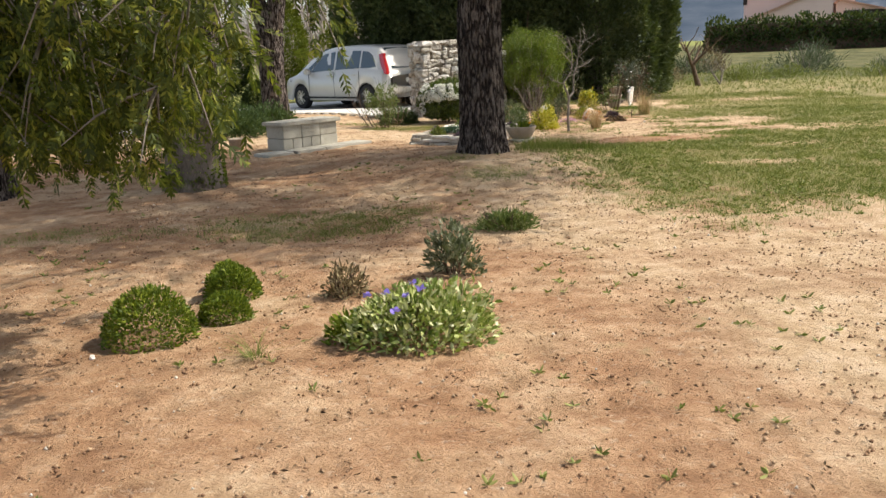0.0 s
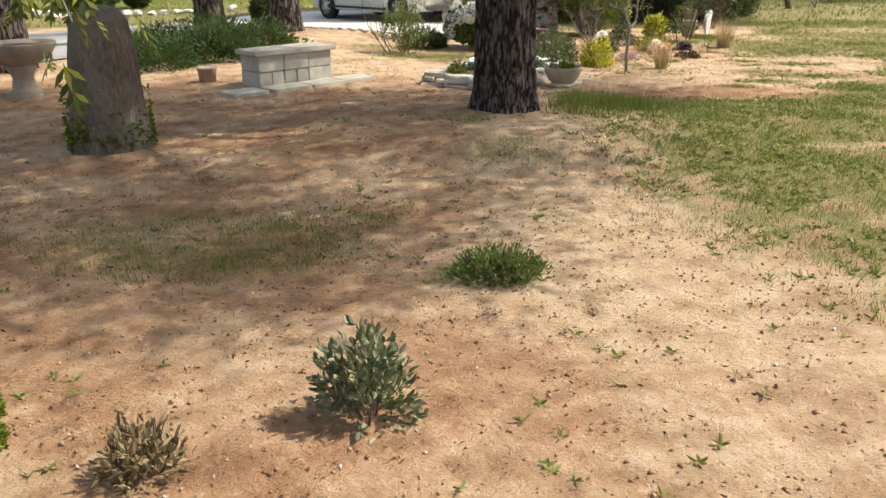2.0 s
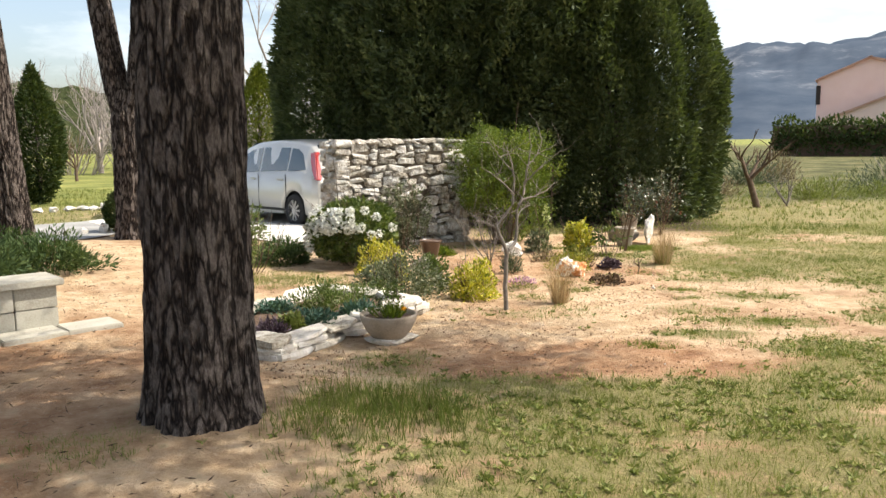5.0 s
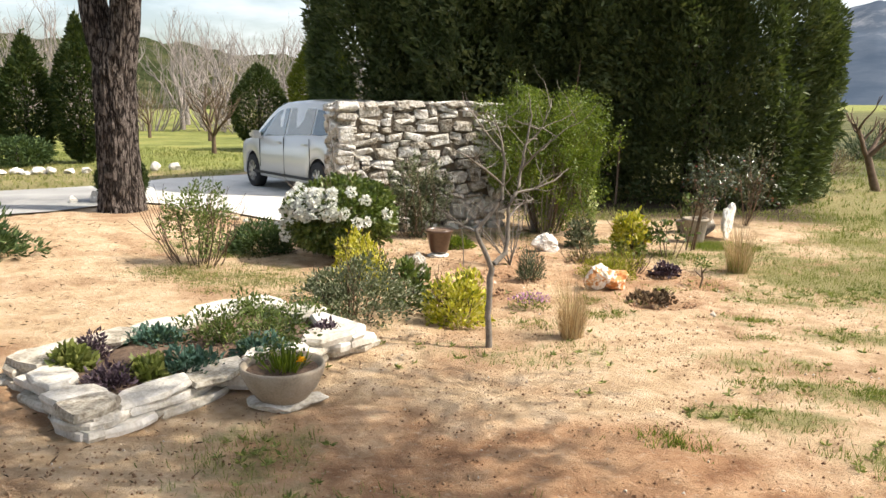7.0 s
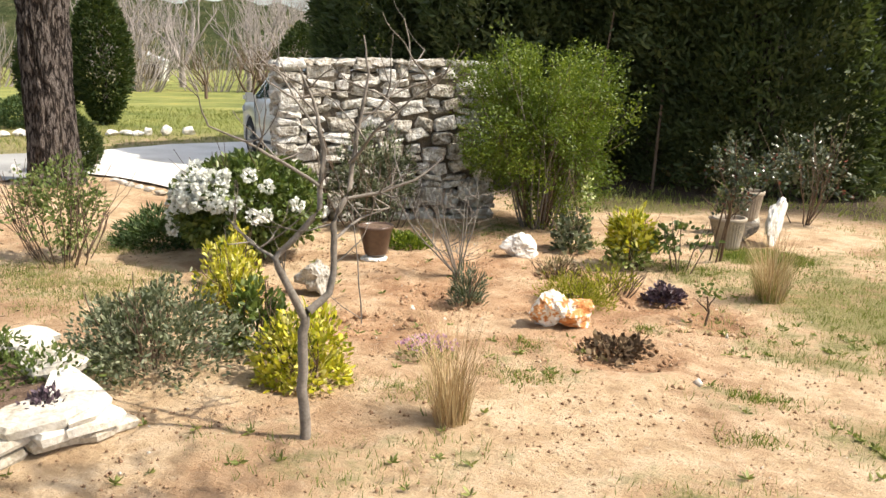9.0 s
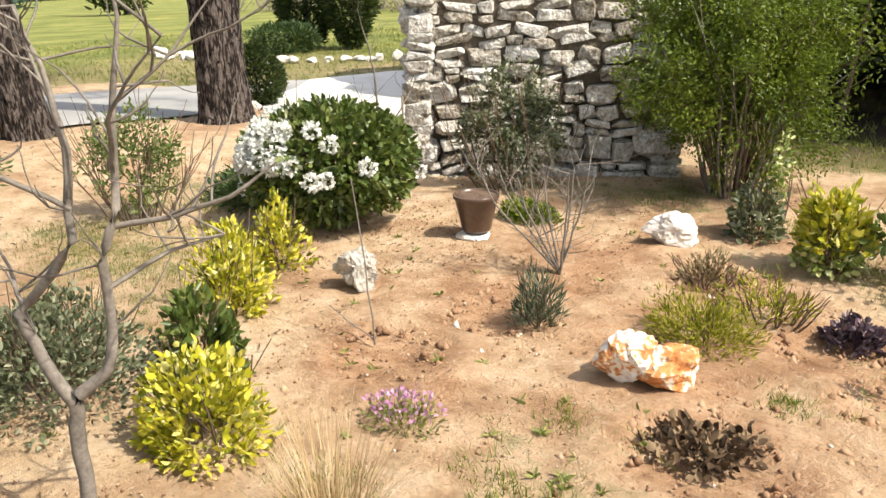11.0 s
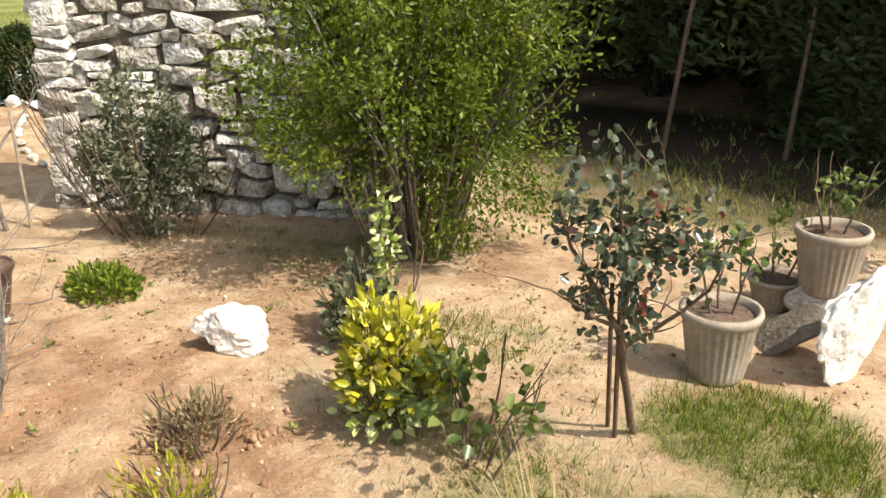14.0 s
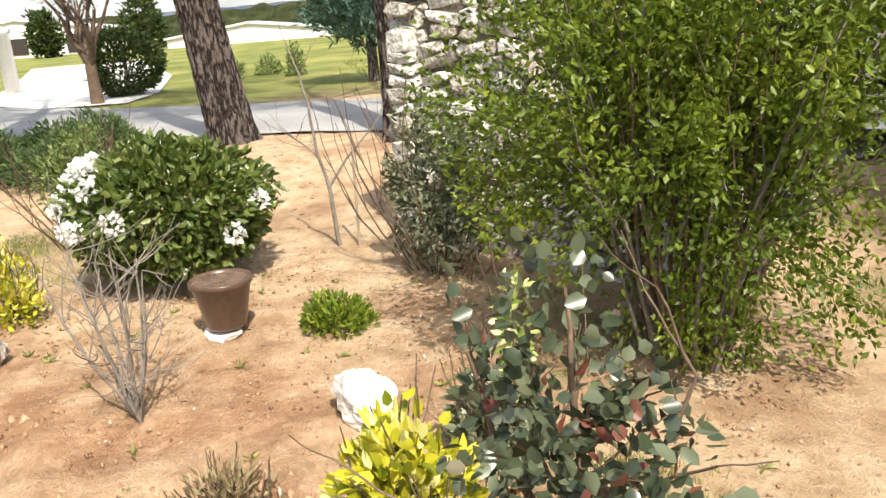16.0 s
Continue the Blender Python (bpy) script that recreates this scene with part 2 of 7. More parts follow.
M["potting_soil"] = rough_mat("potting_soil", [(0.3, (0.05, 0.03, 0.02)), (0.55, (0.15, 0.10, 0.07)), (0.8, (0.26, 0.19, 0.14))], 20, 90, 0.95, 0.9, 0.02)
M["brown_glaze"] = rough_mat("brown_glazed_clay", [(0.3, (0.06, 0.035, 0.025)), (0.6, (0.11, 0.07, 0.05)), (0.8, (0.17, 0.12, 0.09))], 8, 40, 0.28, 0.1, 0.002, spec=0.5)
M["gravel"] = rough_mat("white_gravel", [(0.25, (0.38, 0.36, 0.31)), (0.45, (0.60, 0.58, 0.53)), (0.7, (0.74, 0.72, 0.68))], 1.2, 55, 0.95, 0.8, 0.02)
M["lane_surface"] = rough_mat("grey_lane", [(0.25, (0.20, 0.195, 0.19)), (0.5, (0.32, 0.315, 0.30)), (0.8, (0.48, 0.47, 0.45))], 0.8, 90, 0.9, 0.5, 0.01)
M["conifer"] = leaf_mat("dark_conifer_spray", [(0.0, (0.022, 0.036, 0.015)), (0.55, (0.068, 0.092, 0.036)), (1.0, (0.18, 0.205, 0.085))], 0.55, 0.16, 0.25, 1.6)
M["cone"] = leaf_mat("golden_conifer_spray", [(0.0, (0.06, 0.085, 0.012)), (0.6, (0.13, 0.15, 0.018)), (1.0, (0.21, 0.20, 0.03))], 0.6, 0.2, 0.2, 1.5)
M["cypress"] = leaf_mat("cypress_spray", [(0.0, (0.018, 0.035, 0.012)), (0.6, (0.045, 0.068, 0.022)), (1.0, (0.085, 0.10, 0.03))], 0.65, 0.15, 0.2)
M["thuja"] = leaf_mat("thuja_spray", [(0.0, (0.016, 0.026, 0.006)), (0.6, (0.06, 0.08, 0.012)), (1.0, (0.23, 0.24, 0.035))], 0.6, 0.3, 0.25)
M["pine_needles"] = leaf_mat("pine_needles", [(0.0, (0.03, 0.05, 0.02)), (1.0, (0.08, 0.10, 0.04))], 0.6, 0.15, 0.2)
M["juniper"] = leaf_mat("juniper_spray", [(0.0, (0.03, 0.055, 0.022)), (0.6, (0.06, 0.10, 0.04)), (1.0, (0.12, 0.165, 0.06))], 0.65, 0.2, 0.2)
M["bright"] = leaf_mat("fresh_green_leaf", [(0.0, (0.030, 0.055, 0.007)), (0.5, (0.098, 0.145, 0.014)), (1.0, (0.26, 0.30, 0.035))], 0.42, 0.32, 0.35, 2.2)
M["green"] = leaf_mat("green_leaf", [(0.0, (0.038, 0.066, 0.015)), (0.6, (0.095, 0.135, 0.030)), (1.0, (0.19, 0.22, 0.065))], 0.35, 0.25, 0.45)
M["pale_green"] = leaf_mat("pale_green_leaf", [(0.0, (0.07, 0.11, 0.03)), (0.6, (0.15, 0.20, 0.06)), (1.0, (0.26, 0.29, 0.11))], 0.5, 0.3, 0.3)
M["grey_green"] = leaf_mat("grey_green_leaf", [(0.0, (0.06, 0.075, 0.04)), (0.6, (0.16, 0.18, 0.105)), (1.0, (0.33, 0.34, 0.23))], 0.5, 0.2, 0.35)
M["lavender"] = leaf_mat("lavender_leaf", [(0.0, (0.055, 0.07, 0.045)), (0.6, (0.10, 0.125, 0.08)), (1.0, (0.19, 0.20, 0.15))], 0.7, 0.15, 0.2)
M["blue_green"] = leaf_mat("blue_green_leaf", [(0.0, (0.03, 0.075, 0.06)), (0.6, (0.07, 0.14, 0.11)), (1.0, (0.14, 0.22, 0.17))], 0.6, 0.2, 0.25)
M["yellow"] = leaf_mat("yellow_variegated_leaf", [(0.0, (0.12, 0.16, 0.012)), (0.3, (0.42, 0.40, 0.025)), (0.7, (0.70, 0.62, 0.06)), (1.0, (0.80, 0.75, 0.32))], 0.35, 0.3, 0.4)
M["cream"] = leaf_mat("cream_variegated_leaf", [(0.0, (0.09, 0.15, 0.025)), (0.35, (0.26, 0.33, 0.07)), (0.7, (0.55, 0.57, 0.24)), (1.0, (0.72, 0.72, 0.46))], 0.4, 0.25, 0.4)
M["moss"] = leaf_mat("cushion_leaf", [(0.0, (0.05, 0.085, 0.010)), (0.6, (0.13, 0.18, 0.016)), (1.0, (0.27, 0.31, 0.035))], 0.5, 0.3, 0.3)
M["gold_moss"] = leaf_mat("golden_spray", [(0.0, (0.13, 0.14, 0.012)), (0.6, (0.29, 0.28, 0.025)), (1.0, (0.46, 0.42, 0.06))], 0.6, 0.3, 0.2)
M["purple"] = leaf_mat("purple_leaf", [(0.0, (0.035, 0.022, 0.028)), (0.6, (0.095, 0.062, 0.080)), (1.0, (0.22, 0.16, 0.19))], 0.4, 0.1, 0.4, tint=None)
M["rose"] = leaf_mat("rose_leaf", [(0.0, (0.035, 0.050, 0.026)), (0.6, (0.080, 0.100, 0.055)), (0.93, (0.15, 0.17, 0.10)), (0.95, (0.15, 0.05, 0.03)), (1.0, (0.19, 0.06, 0.04))], 0.28, 0.2, 0.6, tint=None)
M["dry"] = leaf_mat("dry_leaf", [(0.0, (0.11, 0.08, 0.04)), (0.6, (0.24, 0.19, 0.10)), (1.0, (0.40, 0.34, 0.20))], 0.7, 0.2, 0.2, tint=None)
M["straw"] = leaf_mat("straw_blade", [(0.0, (0.26, 0.17, 0.08)), (0.6, (0.46, 0.33, 0.17)), (1.0, (0.66, 0.54, 0.32))], 0.6, 0.3, 0.25, tint=None)
M["grass"] = leaf_mat("grass_blade", [(0.0, (0.075, 0.10, 0.018)), (0.4, (0.15, 0.18, 0.04)), (0.7, (0.27, 0.27, 0.085)), (1.0, (0.46, 0.40, 0.19))], 0.55, 0.3, 0.25, 0.8)
M["weed"] = leaf_mat("weed_leaf", [(0.0, (0.10, 0.125, 0.03)), (0.6, (0.20, 0.225, 0.06)), (1.0, (0.34, 0.34, 0.11))], 0.5, 0.25, 0.3)
M["white_petal"] = leaf_mat("white_petal", [(0.0, (0.72, 0.73, 0.66)), (1.0, (0.86, 0.86, 0.83))], 0.6, 0.25, 0.2, tint=None)
M["violet_petal"] = leaf_mat("violet_petal", [(0.0, (0.18, 0.13, 0.50)), (1.0, (0.33, 0.27, 0.68))], 0.5, 0.25, 0.2, tint=None)
M["pink_petal"] = leaf_mat("pink_petal", [(0.0, (0.45, 0.20, 0.38)), (1.0, (0.65, 0.42, 0.58))], 0.5, 0.25, 0.2, tint=None)
M["orange_petal"] = leaf_mat("orange_petal", [(0.0, (0.75, 0.30, 0.01)), (1.0, (0.85, 0.50, 0.02))], 0.5, 0.25, 0.2, tint=None)
M["bare"] = rough_mat("far_bare_twigs", [(0.3, (0.24, 0.20, 0.185)), (0.7, (0.42, 0.37, 0.345))], 3, 20, 0.9, 0)
M["blossom"] = leaf_mat("blossom", [(0.0, (0.45, 0.43, 0.40)), (1.0, (0.72, 0.70, 0.67))], 0.6, 0.3, 0.2, tint=None)
M["litter"] = leaf_mat("leaf_litter", [(0.0, (0.05, 0.032, 0.02)), (0.6, (0.15, 0.10, 0.06)), (1.0, (0.30, 0.22, 0.13))], 0.8, 0.1, 0.15, tint=None)
M["pebble"] = leaf_mat("soil_crumb", [(0.0, (0.18, 0.10, 0.06)), (0.6, (0.34, 0.21, 0.125)), (0.95, (0.46, 0.33, 0.21)), (1.0, (0.62, 0.58, 0.52))], 0.9, 0.0, 0.15, tint=None)
M["wood_stake"] = rough_mat("stake_wood", [(0.3, (0.22, 0.17, 0.12)), (0.7, (0.42, 0.35, 0.27))], 10, 60, 0.85, 0.3, 0.003)

# ---- shapes ----
def smooth(a, b, v):
    k = min(1.0, max(0.0, (v - a) / (b - a)))
    return k * k * (3 - 2 * k)


LEVELS = [(0, 4, .02), (.3, 6.4, 0), (-3, 8.5, .03), (.7, 9.9, .17), (-2.2, 11.6, .09), (1.4, 12, .03), (1.55, 12.9, .07), (2.3, 13.4, .01),
          (2.9, 15.2, .02), (3.8, 15.9, -.03), (1.2, 16.4, .02), (-.2, 17.2, .03), (-4.4, 16.3, .2), (-3.6, 18.3, .15), (-3.8, 22.8, .0),
          (3.9, 18, .02), (5, 9, .04), (9, 14, .06), (8, 25, .1), (-9, 12, .1), (0, -6, 0), (-8, 25, .04), (3, 22, .03), (-6, 3, .02), (7, 3, .02)]


def gz(x, y):
    """The height of the ground, without its crumbs."""
    a = b = 0.0
    for px, py, pz in LEVELS:
        d = (px - x) ** 2 + (py - y) ** 2
        w = 1 / (d * d + .15)
        a, b = a + w * pz, b + w
    rise = 0.35 * smooth(28, 60, y) * smooth(2, 14, x)
    return a / b + rise


def gz_many(P):
    """The same for many places at once."""
    x, y = P[:, 0], P[:, 1]
    a, b = np.zeros(len(P)), np.zeros(len(P))
    for px, py, pz in LEVELS:
        d = (px - x) ** 2 + (py - y) ** 2
        w = 1 / (d * d + .15)
        a, b = a + w * pz, b + w
    sy, sx = np.clip((y - 28) / 32, 0, 1), np.clip((x - 2) / 12, 0, 1)
    return a / b + 0.35 * sy * sy * (3 - 2 * sy) * sx * sx * (3 - 2 * sx)


def mesh_of(name, verts, tris, mat=None, shade=False):
    me = bpy.data.meshes.new(name)
    verts, tris = np.asarray(verts, dtype=np.float32), np.asarray(tris, dtype=np.int32)
    me.vertices.add(len(verts))
    me.vertices.foreach_set("co", verts.ravel())
    k = tris.shape[1]
    me.loops.add(tris.size)
    me.loops.foreach_set("vertex_index", tris.ravel())
    me.polygons.add(len(tris))
    me.polygons.foreach_set("loop_start", np.arange(len(tris), dtype=np.int32) * k)
    if shade:
        me.polygons.foreach_set("use_smooth", np.ones(len(tris), dtype=bool))
    me.update(calc_edges=True)
    me.validate()
    if mat:
        me.materials.append(M[mat] if isinstance(mat, str) else mat)
    return me


def part(name, bm, material, parent, label=""):
    """One mesh object under a thing or a part, from a bmesh or a mesh."""
    me = bm
    if isinstance(bm, bmesh.types.BMesh):
        me = bpy.data.meshes.new(name)
        bm.normal_update()
        bm.to_mesh(me)
        bm.free()
    if material:
        me.materials.clear()
        me.materials.append(M[material] if isinstance(material, str) else material)
    ob = new(name, me)
    ob.parent = parent
    if label:
        tagged(ob, label)
    return ob


def thing(name, label, category, loc, turn=0.0, group=""):
    e = new(name)
    e.empty_display_size = 0.1
    e.matrix_world = pose(*loc, 0, 0, turn)
    return tagged(e, label, category, group)


def on_ground(x, y, dz=0.0):
    return (x, y, gz(x, y) + dz)


def box(bm, size, at=(0, 0, 0), turn=0.0, bevel=0.0, tilt=(0, 0)):
    r = bmesh.ops.create_cube(bm, size=1)
    m = pose(*at, tilt[0], tilt[1], turn) @ Matrix.Diagonal((*size, 1))
    bmesh.ops.transform(bm, matrix=m, verts=r["verts"])
    if bevel:
        es = list({e for v in r["verts"] for e in v.link_edges})
        bmesh.ops.bevel(bm, geom=es, offset=bevel, segments=2, affect="EDGES")
    return bm


def lathe(profile, n=40, wobble=0.0, flutes=0, depth=0.0, seed=0):
    """A turned shape: profile of (radius, height, fluted 0/1) rows from the foot round to the inside."""
    V, F = [], []
    rg = random.Random(seed)
    ph = rg.random() * 6
    for row in profile:
        r, z = row[0], row[1]
        fl = row[2] if len(row) > 2 else 0
        for i in range(n):
            a = 2 * math.pi * i / n
            rr = r * (1 + wobble * math.sin(2 * a + ph) + 0.5 * wobble * math.sin(5 * a + z * 9))
            if flutes and fl:
                rr -= depth * (0.5 + 0.5 * math.cos(flutes * a)) ** 2
            V.append((rr * math.cos(a), rr * math.sin(a), z))
    for j in range(len(profile) - 1):
        for i in range(n):
            k = (i + 1) % n
            F.append((j * n + i, j * n + k, (j + 1) * n + k, (j + 1) * n + i))
    return V, F


def tube(V, F, pts, radii, n=6):
    """Adds a tapered tube along pts to the lists of vertices and quads."""
    base = len(V)
    up = Vector((0.31, 0.17, 0.94))
    m = len(pts)
    for j in range(m):
        p = Vector(pts[j])
        d = (Vector(pts[min(j + 1, m - 1)]) - Vector(pts[max(j - 1, 0)])).normalized()
        s = d.cross(up)
        s = s.normalized() if s.length > 1e-4 else Vector((1, 0, 0))
        u = s.cross(d)
        for i in range(n):
            a = 2 * math.pi * i / n
            V.append(tuple(p + (s * math.cos(a) + u * math.sin(a)) * radii[j]))
    for j in range(m - 1):
        for i in range(n):
            k = (i + 1) % n
            F.append((base + j * n + i, base + j * n + k, base + (j + 1) * n + k, base + (j + 1) * n + i))


def grow(V, F, rg, p, d, length, r, depth, tips, bend=0.25, split=(2, 3), spread=0.7, lift=0.15, sides=5, shrink=0.68):
    """A branch that winds, tapers and forks."""
    steps = 4
    pts, rad = [Vector(p)], [r]
    d = Vector(d).normalized()
    for i in range(steps):
        d = (d + Vector((rg.uniform(-1, 1), rg.uniform(-1, 1), rg.uniform(-1, 1))) * bend + Vector((0, 0, lift))).normalized()
        pts.append(pts[-1] + d * length / steps)
        rad.append(r * (1 - (1 - shrink) * (i + 1) / steps))
    tube(V, F, pts, rad, sides)
    if depth == 0:
        tips.append((pts[-1].copy(), d.copy()))
        return
    for k in range(rg.randint(*split)):
        i = rg.randint(2, steps) if k else steps
        nd = (d + Vector((rg.uniform(-1, 1), rg.uniform(-1, 1), rg.uniform(-0.7, 1))) * spread).normalized()
        grow(V, F, rg, pts[i], nd, length * rg.uniform(0.55, 0.85), rad[i] * 0.8, depth - 1, tips, bend, split, spread, lift, max(3, sides - 1), shrink)


def unit(a):
    return a / (np.linalg.norm(a, axis=1, keepdims=True) + 1e-9)


def leaves(name, P, D, length, width, mat, rng, fold=0.25, droop=0.0, jitter=0.35):
    """Leaves at the points P pointing along D: two triangles each, folded along the middle."""
    n = len(P)
    D = unit(D + rng.normal(size=(n, 3)) * jitter + np.array([0, 0, -droop]))
    S = unit(np.cross(D, rng.normal(size=(n, 3))))
    N = np.cross(D, S)
    L = length * rng.uniform(0.65, 1.25, (n, 1))
    W = width * rng.uniform(0.7, 1.2, (n, 1))
    if length >= 0.03 and n < 20000 and width / length > 0.3:   # broad leaves: rounder
        lo, hi = P + D * L * 0.28 + N * W * fold, P + D * L * 0.68 + N * W * fold
        V = np.stack([P, lo + S * W * 0.46, hi + S * W * 0.42, P + D * L, hi - S * W * 0.42, lo - S * W * 0.46], 1).reshape(-1, 3)
        b = np.arange(n)[:, None] * 6
        T = np.concatenate([b + np.array([q]) for q in ((0, 1, 2), (0, 2, 3), (0, 3, 4), (0, 4, 5))], 0)
        return mesh_of(name, V, T, mat)
    mid = P + D * L * 0.45 + N * W * fold
    V = np.stack([P, mid + S * W * 0.5, P + D * L, mid - S * W * 0.5], 1).reshape(-1, 3)
    b = np.arange(n)[:, None] * 4
    T = np.concatenate([b + np.array([[0, 1, 2]]), b + np.array([[0, 2, 3]])], 0)
    return mesh_of(name, V, T, mat)


def lumps(dirs, rng, amount, k=9, f=5.0):
    """An uneven outline: a sum of waves over the sphere."""
    out = np.zeros(len(dirs))
    for i in range(k):
        w = rng.normal(size=3) * f * (0.5 + i / k)
        out += np.sin(dirs @ w + rng.uniform(0, 6.28)) / (1 + 0.35 * i)
    return 1 + amount * out / 2.2


def crown(rng, n, radii, shell=0.55, lump=0.12, clumps=0, clump_size=0.16, half=False, taper=0.0, freq=5.0):
    """Points within an uneven ellipsoid (or upper half of one), thick towards the outside, and the way outwards."""
    d = unit(rng.normal(size=(n, 3)))
    if clumps:
        c = unit(rng.normal(size=(clumps, 3)))
        d = unit(c[rng.integers(0, clumps, n)] + rng.normal(size=(n, 3)) * clump_size)
    if half:
        d[:, 2] = np.abs(d[:, 2])
    r = (shell + (1 - shell) * rng.uniform(0, 1, n) ** 0.6) * lumps(d, np.random.default_rng(int(rng.integers(1e9))), lump, f=freq)
    P = d * r[:, None] * np.array(radii)
    if taper:
        k = np.clip(P[:, 2] / radii[2], -1, 1)
        P[:, :2] *= (1 - taper * (k * 0.5 + 0.5))[:, None]
    return P, d


def cluster(name, label, category, x, y, w, d, h, mat, n, leaf, seed, z0=0.0, half=True, shell=0.3, lump=0.14, clumps=0, stems=7, stem_mat="brown_twig", droop=0.0, jitter=0.6, taper=0.0, group="", fan=0.35, stem_r=0.006, clump_size=0.16, up=0.0, turn=0.0, freq=5.0):
    """A low or bushy plant: stems and a body of single leaves."""
    rng, rg = np.random.default_rng(seed), random.Random(seed)
    t = thing(name, label, category, on_ground(x, y), turn, group)
    P, D = crown(rng, n, (w / 2, d / 2, h - z0 if half else (h - z0) / 2), shell, lump, clumps, clump_size, half, taper, freq)
    P[:, 2] += z0 if half else z0 + (h - z0) / 2
    D = D + np.array([0, 0, up])
    body_ob = part("foliage", leaves("foliage", P, D, leaf[0], leaf[1], mat, rng, droop=droop, jitter=jitter), None, t)
    if n > 300:
        tagged(body_ob, kind="stuff")
    if stems:
        V, F, tips = [], [], []
        for i in range(stems):
            if stems <= 20:
                V, F = [], []
            a = rg.uniform(0, 6.28)
            o = Vector((math.cos(a) * w * 0.5 * fan * rg.random(), math.sin(a) * d * 0.5 * fan * rg.random(), -0.02))
            grow(V, F, rg, o, (o.x * 1.6 / w + math.cos(a) * .3, o.y * 1.6 / d + math.sin(a) * .3, 1.0), (h - 0.02) * rg.uniform(.5, .75), stem_r, 1, tips, 0.16, (2, 3), 0.5, 0.1, 4)
            if stems <= 20:
                part("stem", mesh_of("stem", V, F, stem_mat), None, t)
        if stems > 20:
            part("brushwood", mesh_of("stems", V, F, stem_mat), None, t)
    return t


def boulder(name, label, category, x, y, size, mat, seed, rough=0.25, sink=0.12, turn=0.0, sub=4, z=None, chip=0.0, tilt=(0, 0)):
    """A rough stone: a ball cut by planes and worn."""
    rng = np.random.default_rng(seed)
    bm = bmesh.new()
    bmesh.ops.create_icosphere(bm, subdivisions=sub, radius=1)
    cuts = [(Vector(unit(rng.normal(size=(1, 3)))[0]), rng.uniform(0.55, 0.85)) for i in range(13)]
    off = Vector(rng.uniform(0, 50, 3))
    for v in bm.verts:
        p = v.co.copy()
        for nrm, dist in cuts:
            over = p.dot(nrm) - dist
            if over > 0:
                p -= nrm * over * 0.9
        k = 1 + rough * noise.fractal(p * 2.2 + off, 0.8, 2.2, 4) + chip * abs(noise.noise(p * 6 + off))
        v.co = Vector((p.x * k * size[0] / 1.5, p.y * k * size[1] / 1.5, p.z * k * size[2] / 1.5))
    low = min(v.co.z for v in bm.verts)
    for v in bm.verts:
        v.co.z -= low + sink * size[2]
    me = bpy.data.meshes.new(name)
    bm.to_mesh(me)
    bm.free()
    me.materials.append(M[mat])
    ob = new(name, me)
    ob.matrix_world = pose(x, y, gz(x, y) if z is None else z, tilt[0], tilt[1], turn)
    return tagged(ob, label, category) if label else ob


# ---- ground ----
def in_poly(x, y, poly):
    c, j = False, len(poly) - 1
    for i in range(len(poly)):
        (xi, yi), (xj, yj) = poly[i], poly[j]
        if (yi > y) != (yj > y) and x < (xj - xi) * (y - yi) / (yj - yi) + xi:
            c = not c
        j = i
    return c


ROAD = [(-40, -14), (-14, 4.0), (-7.4, 11.6), (-5.6, 14.0), (-4.9, 15.8), (-4.35, 17.6), (-4.1, 18.9), (-6.6, 22.0), (-8.4, 17.9), (-11.4, 13.4), (-19, 6.0), (-44, -10)]
DRIVE = [(-4.1, 18.9), (-3.3, 18.75), (-2.2, 18.35), (-1.2, 18.15), (-0.55, 18.5), (-0.5, 19.6), (-0.9, 22.4), (-2.0, 26.0), (-4.6, 25.6), (-6.2, 23.6), (-6.6, 22.0)]
BARE = [  # bare trodden ground and dug beds: x, y, half widths, strength
    (3.0, 13.6, 3.2, 2.3, 1.3), (2.4, 15.8, 2.2, 2.0, 1.3), (2.9, 11.55, 1.6, 0.75, 0.9), (4.9, 13.7, 0.9, 0.4, 0.7), (0.3, 7.7, 0.9, 0.5, 0.8), (0.8, 7.3, 0.6, 0.3, 0.6), (2.7, 4.6, 1.6, 0.8, 0.8), (4.6, 10.4, 0.7, 0.3, 0.5), (6.2, 9.2, 0.9, 0.4, 0.45), (3.6, 8.8, 0.7, 0.3, 0.45), (5.4, 7.3, 0.8, 0.35, 0.45), (5.2, 17.4, 1.5, 1.2, 0.35), (4.6, 19.5, 1.6, 1.2, 0.8), (3.6, 18.8, 2.0, 1.0, 1.3), (3.2, 17.9, 1.3, 0.9, 0.9),
    (7.5, 19.0, 1.6, 0.7, 0.5), (6.0, 12.3, 1.5, 0.8, 0.45), (5.0, 14.6, 1.8, 1.2, 0.5)]
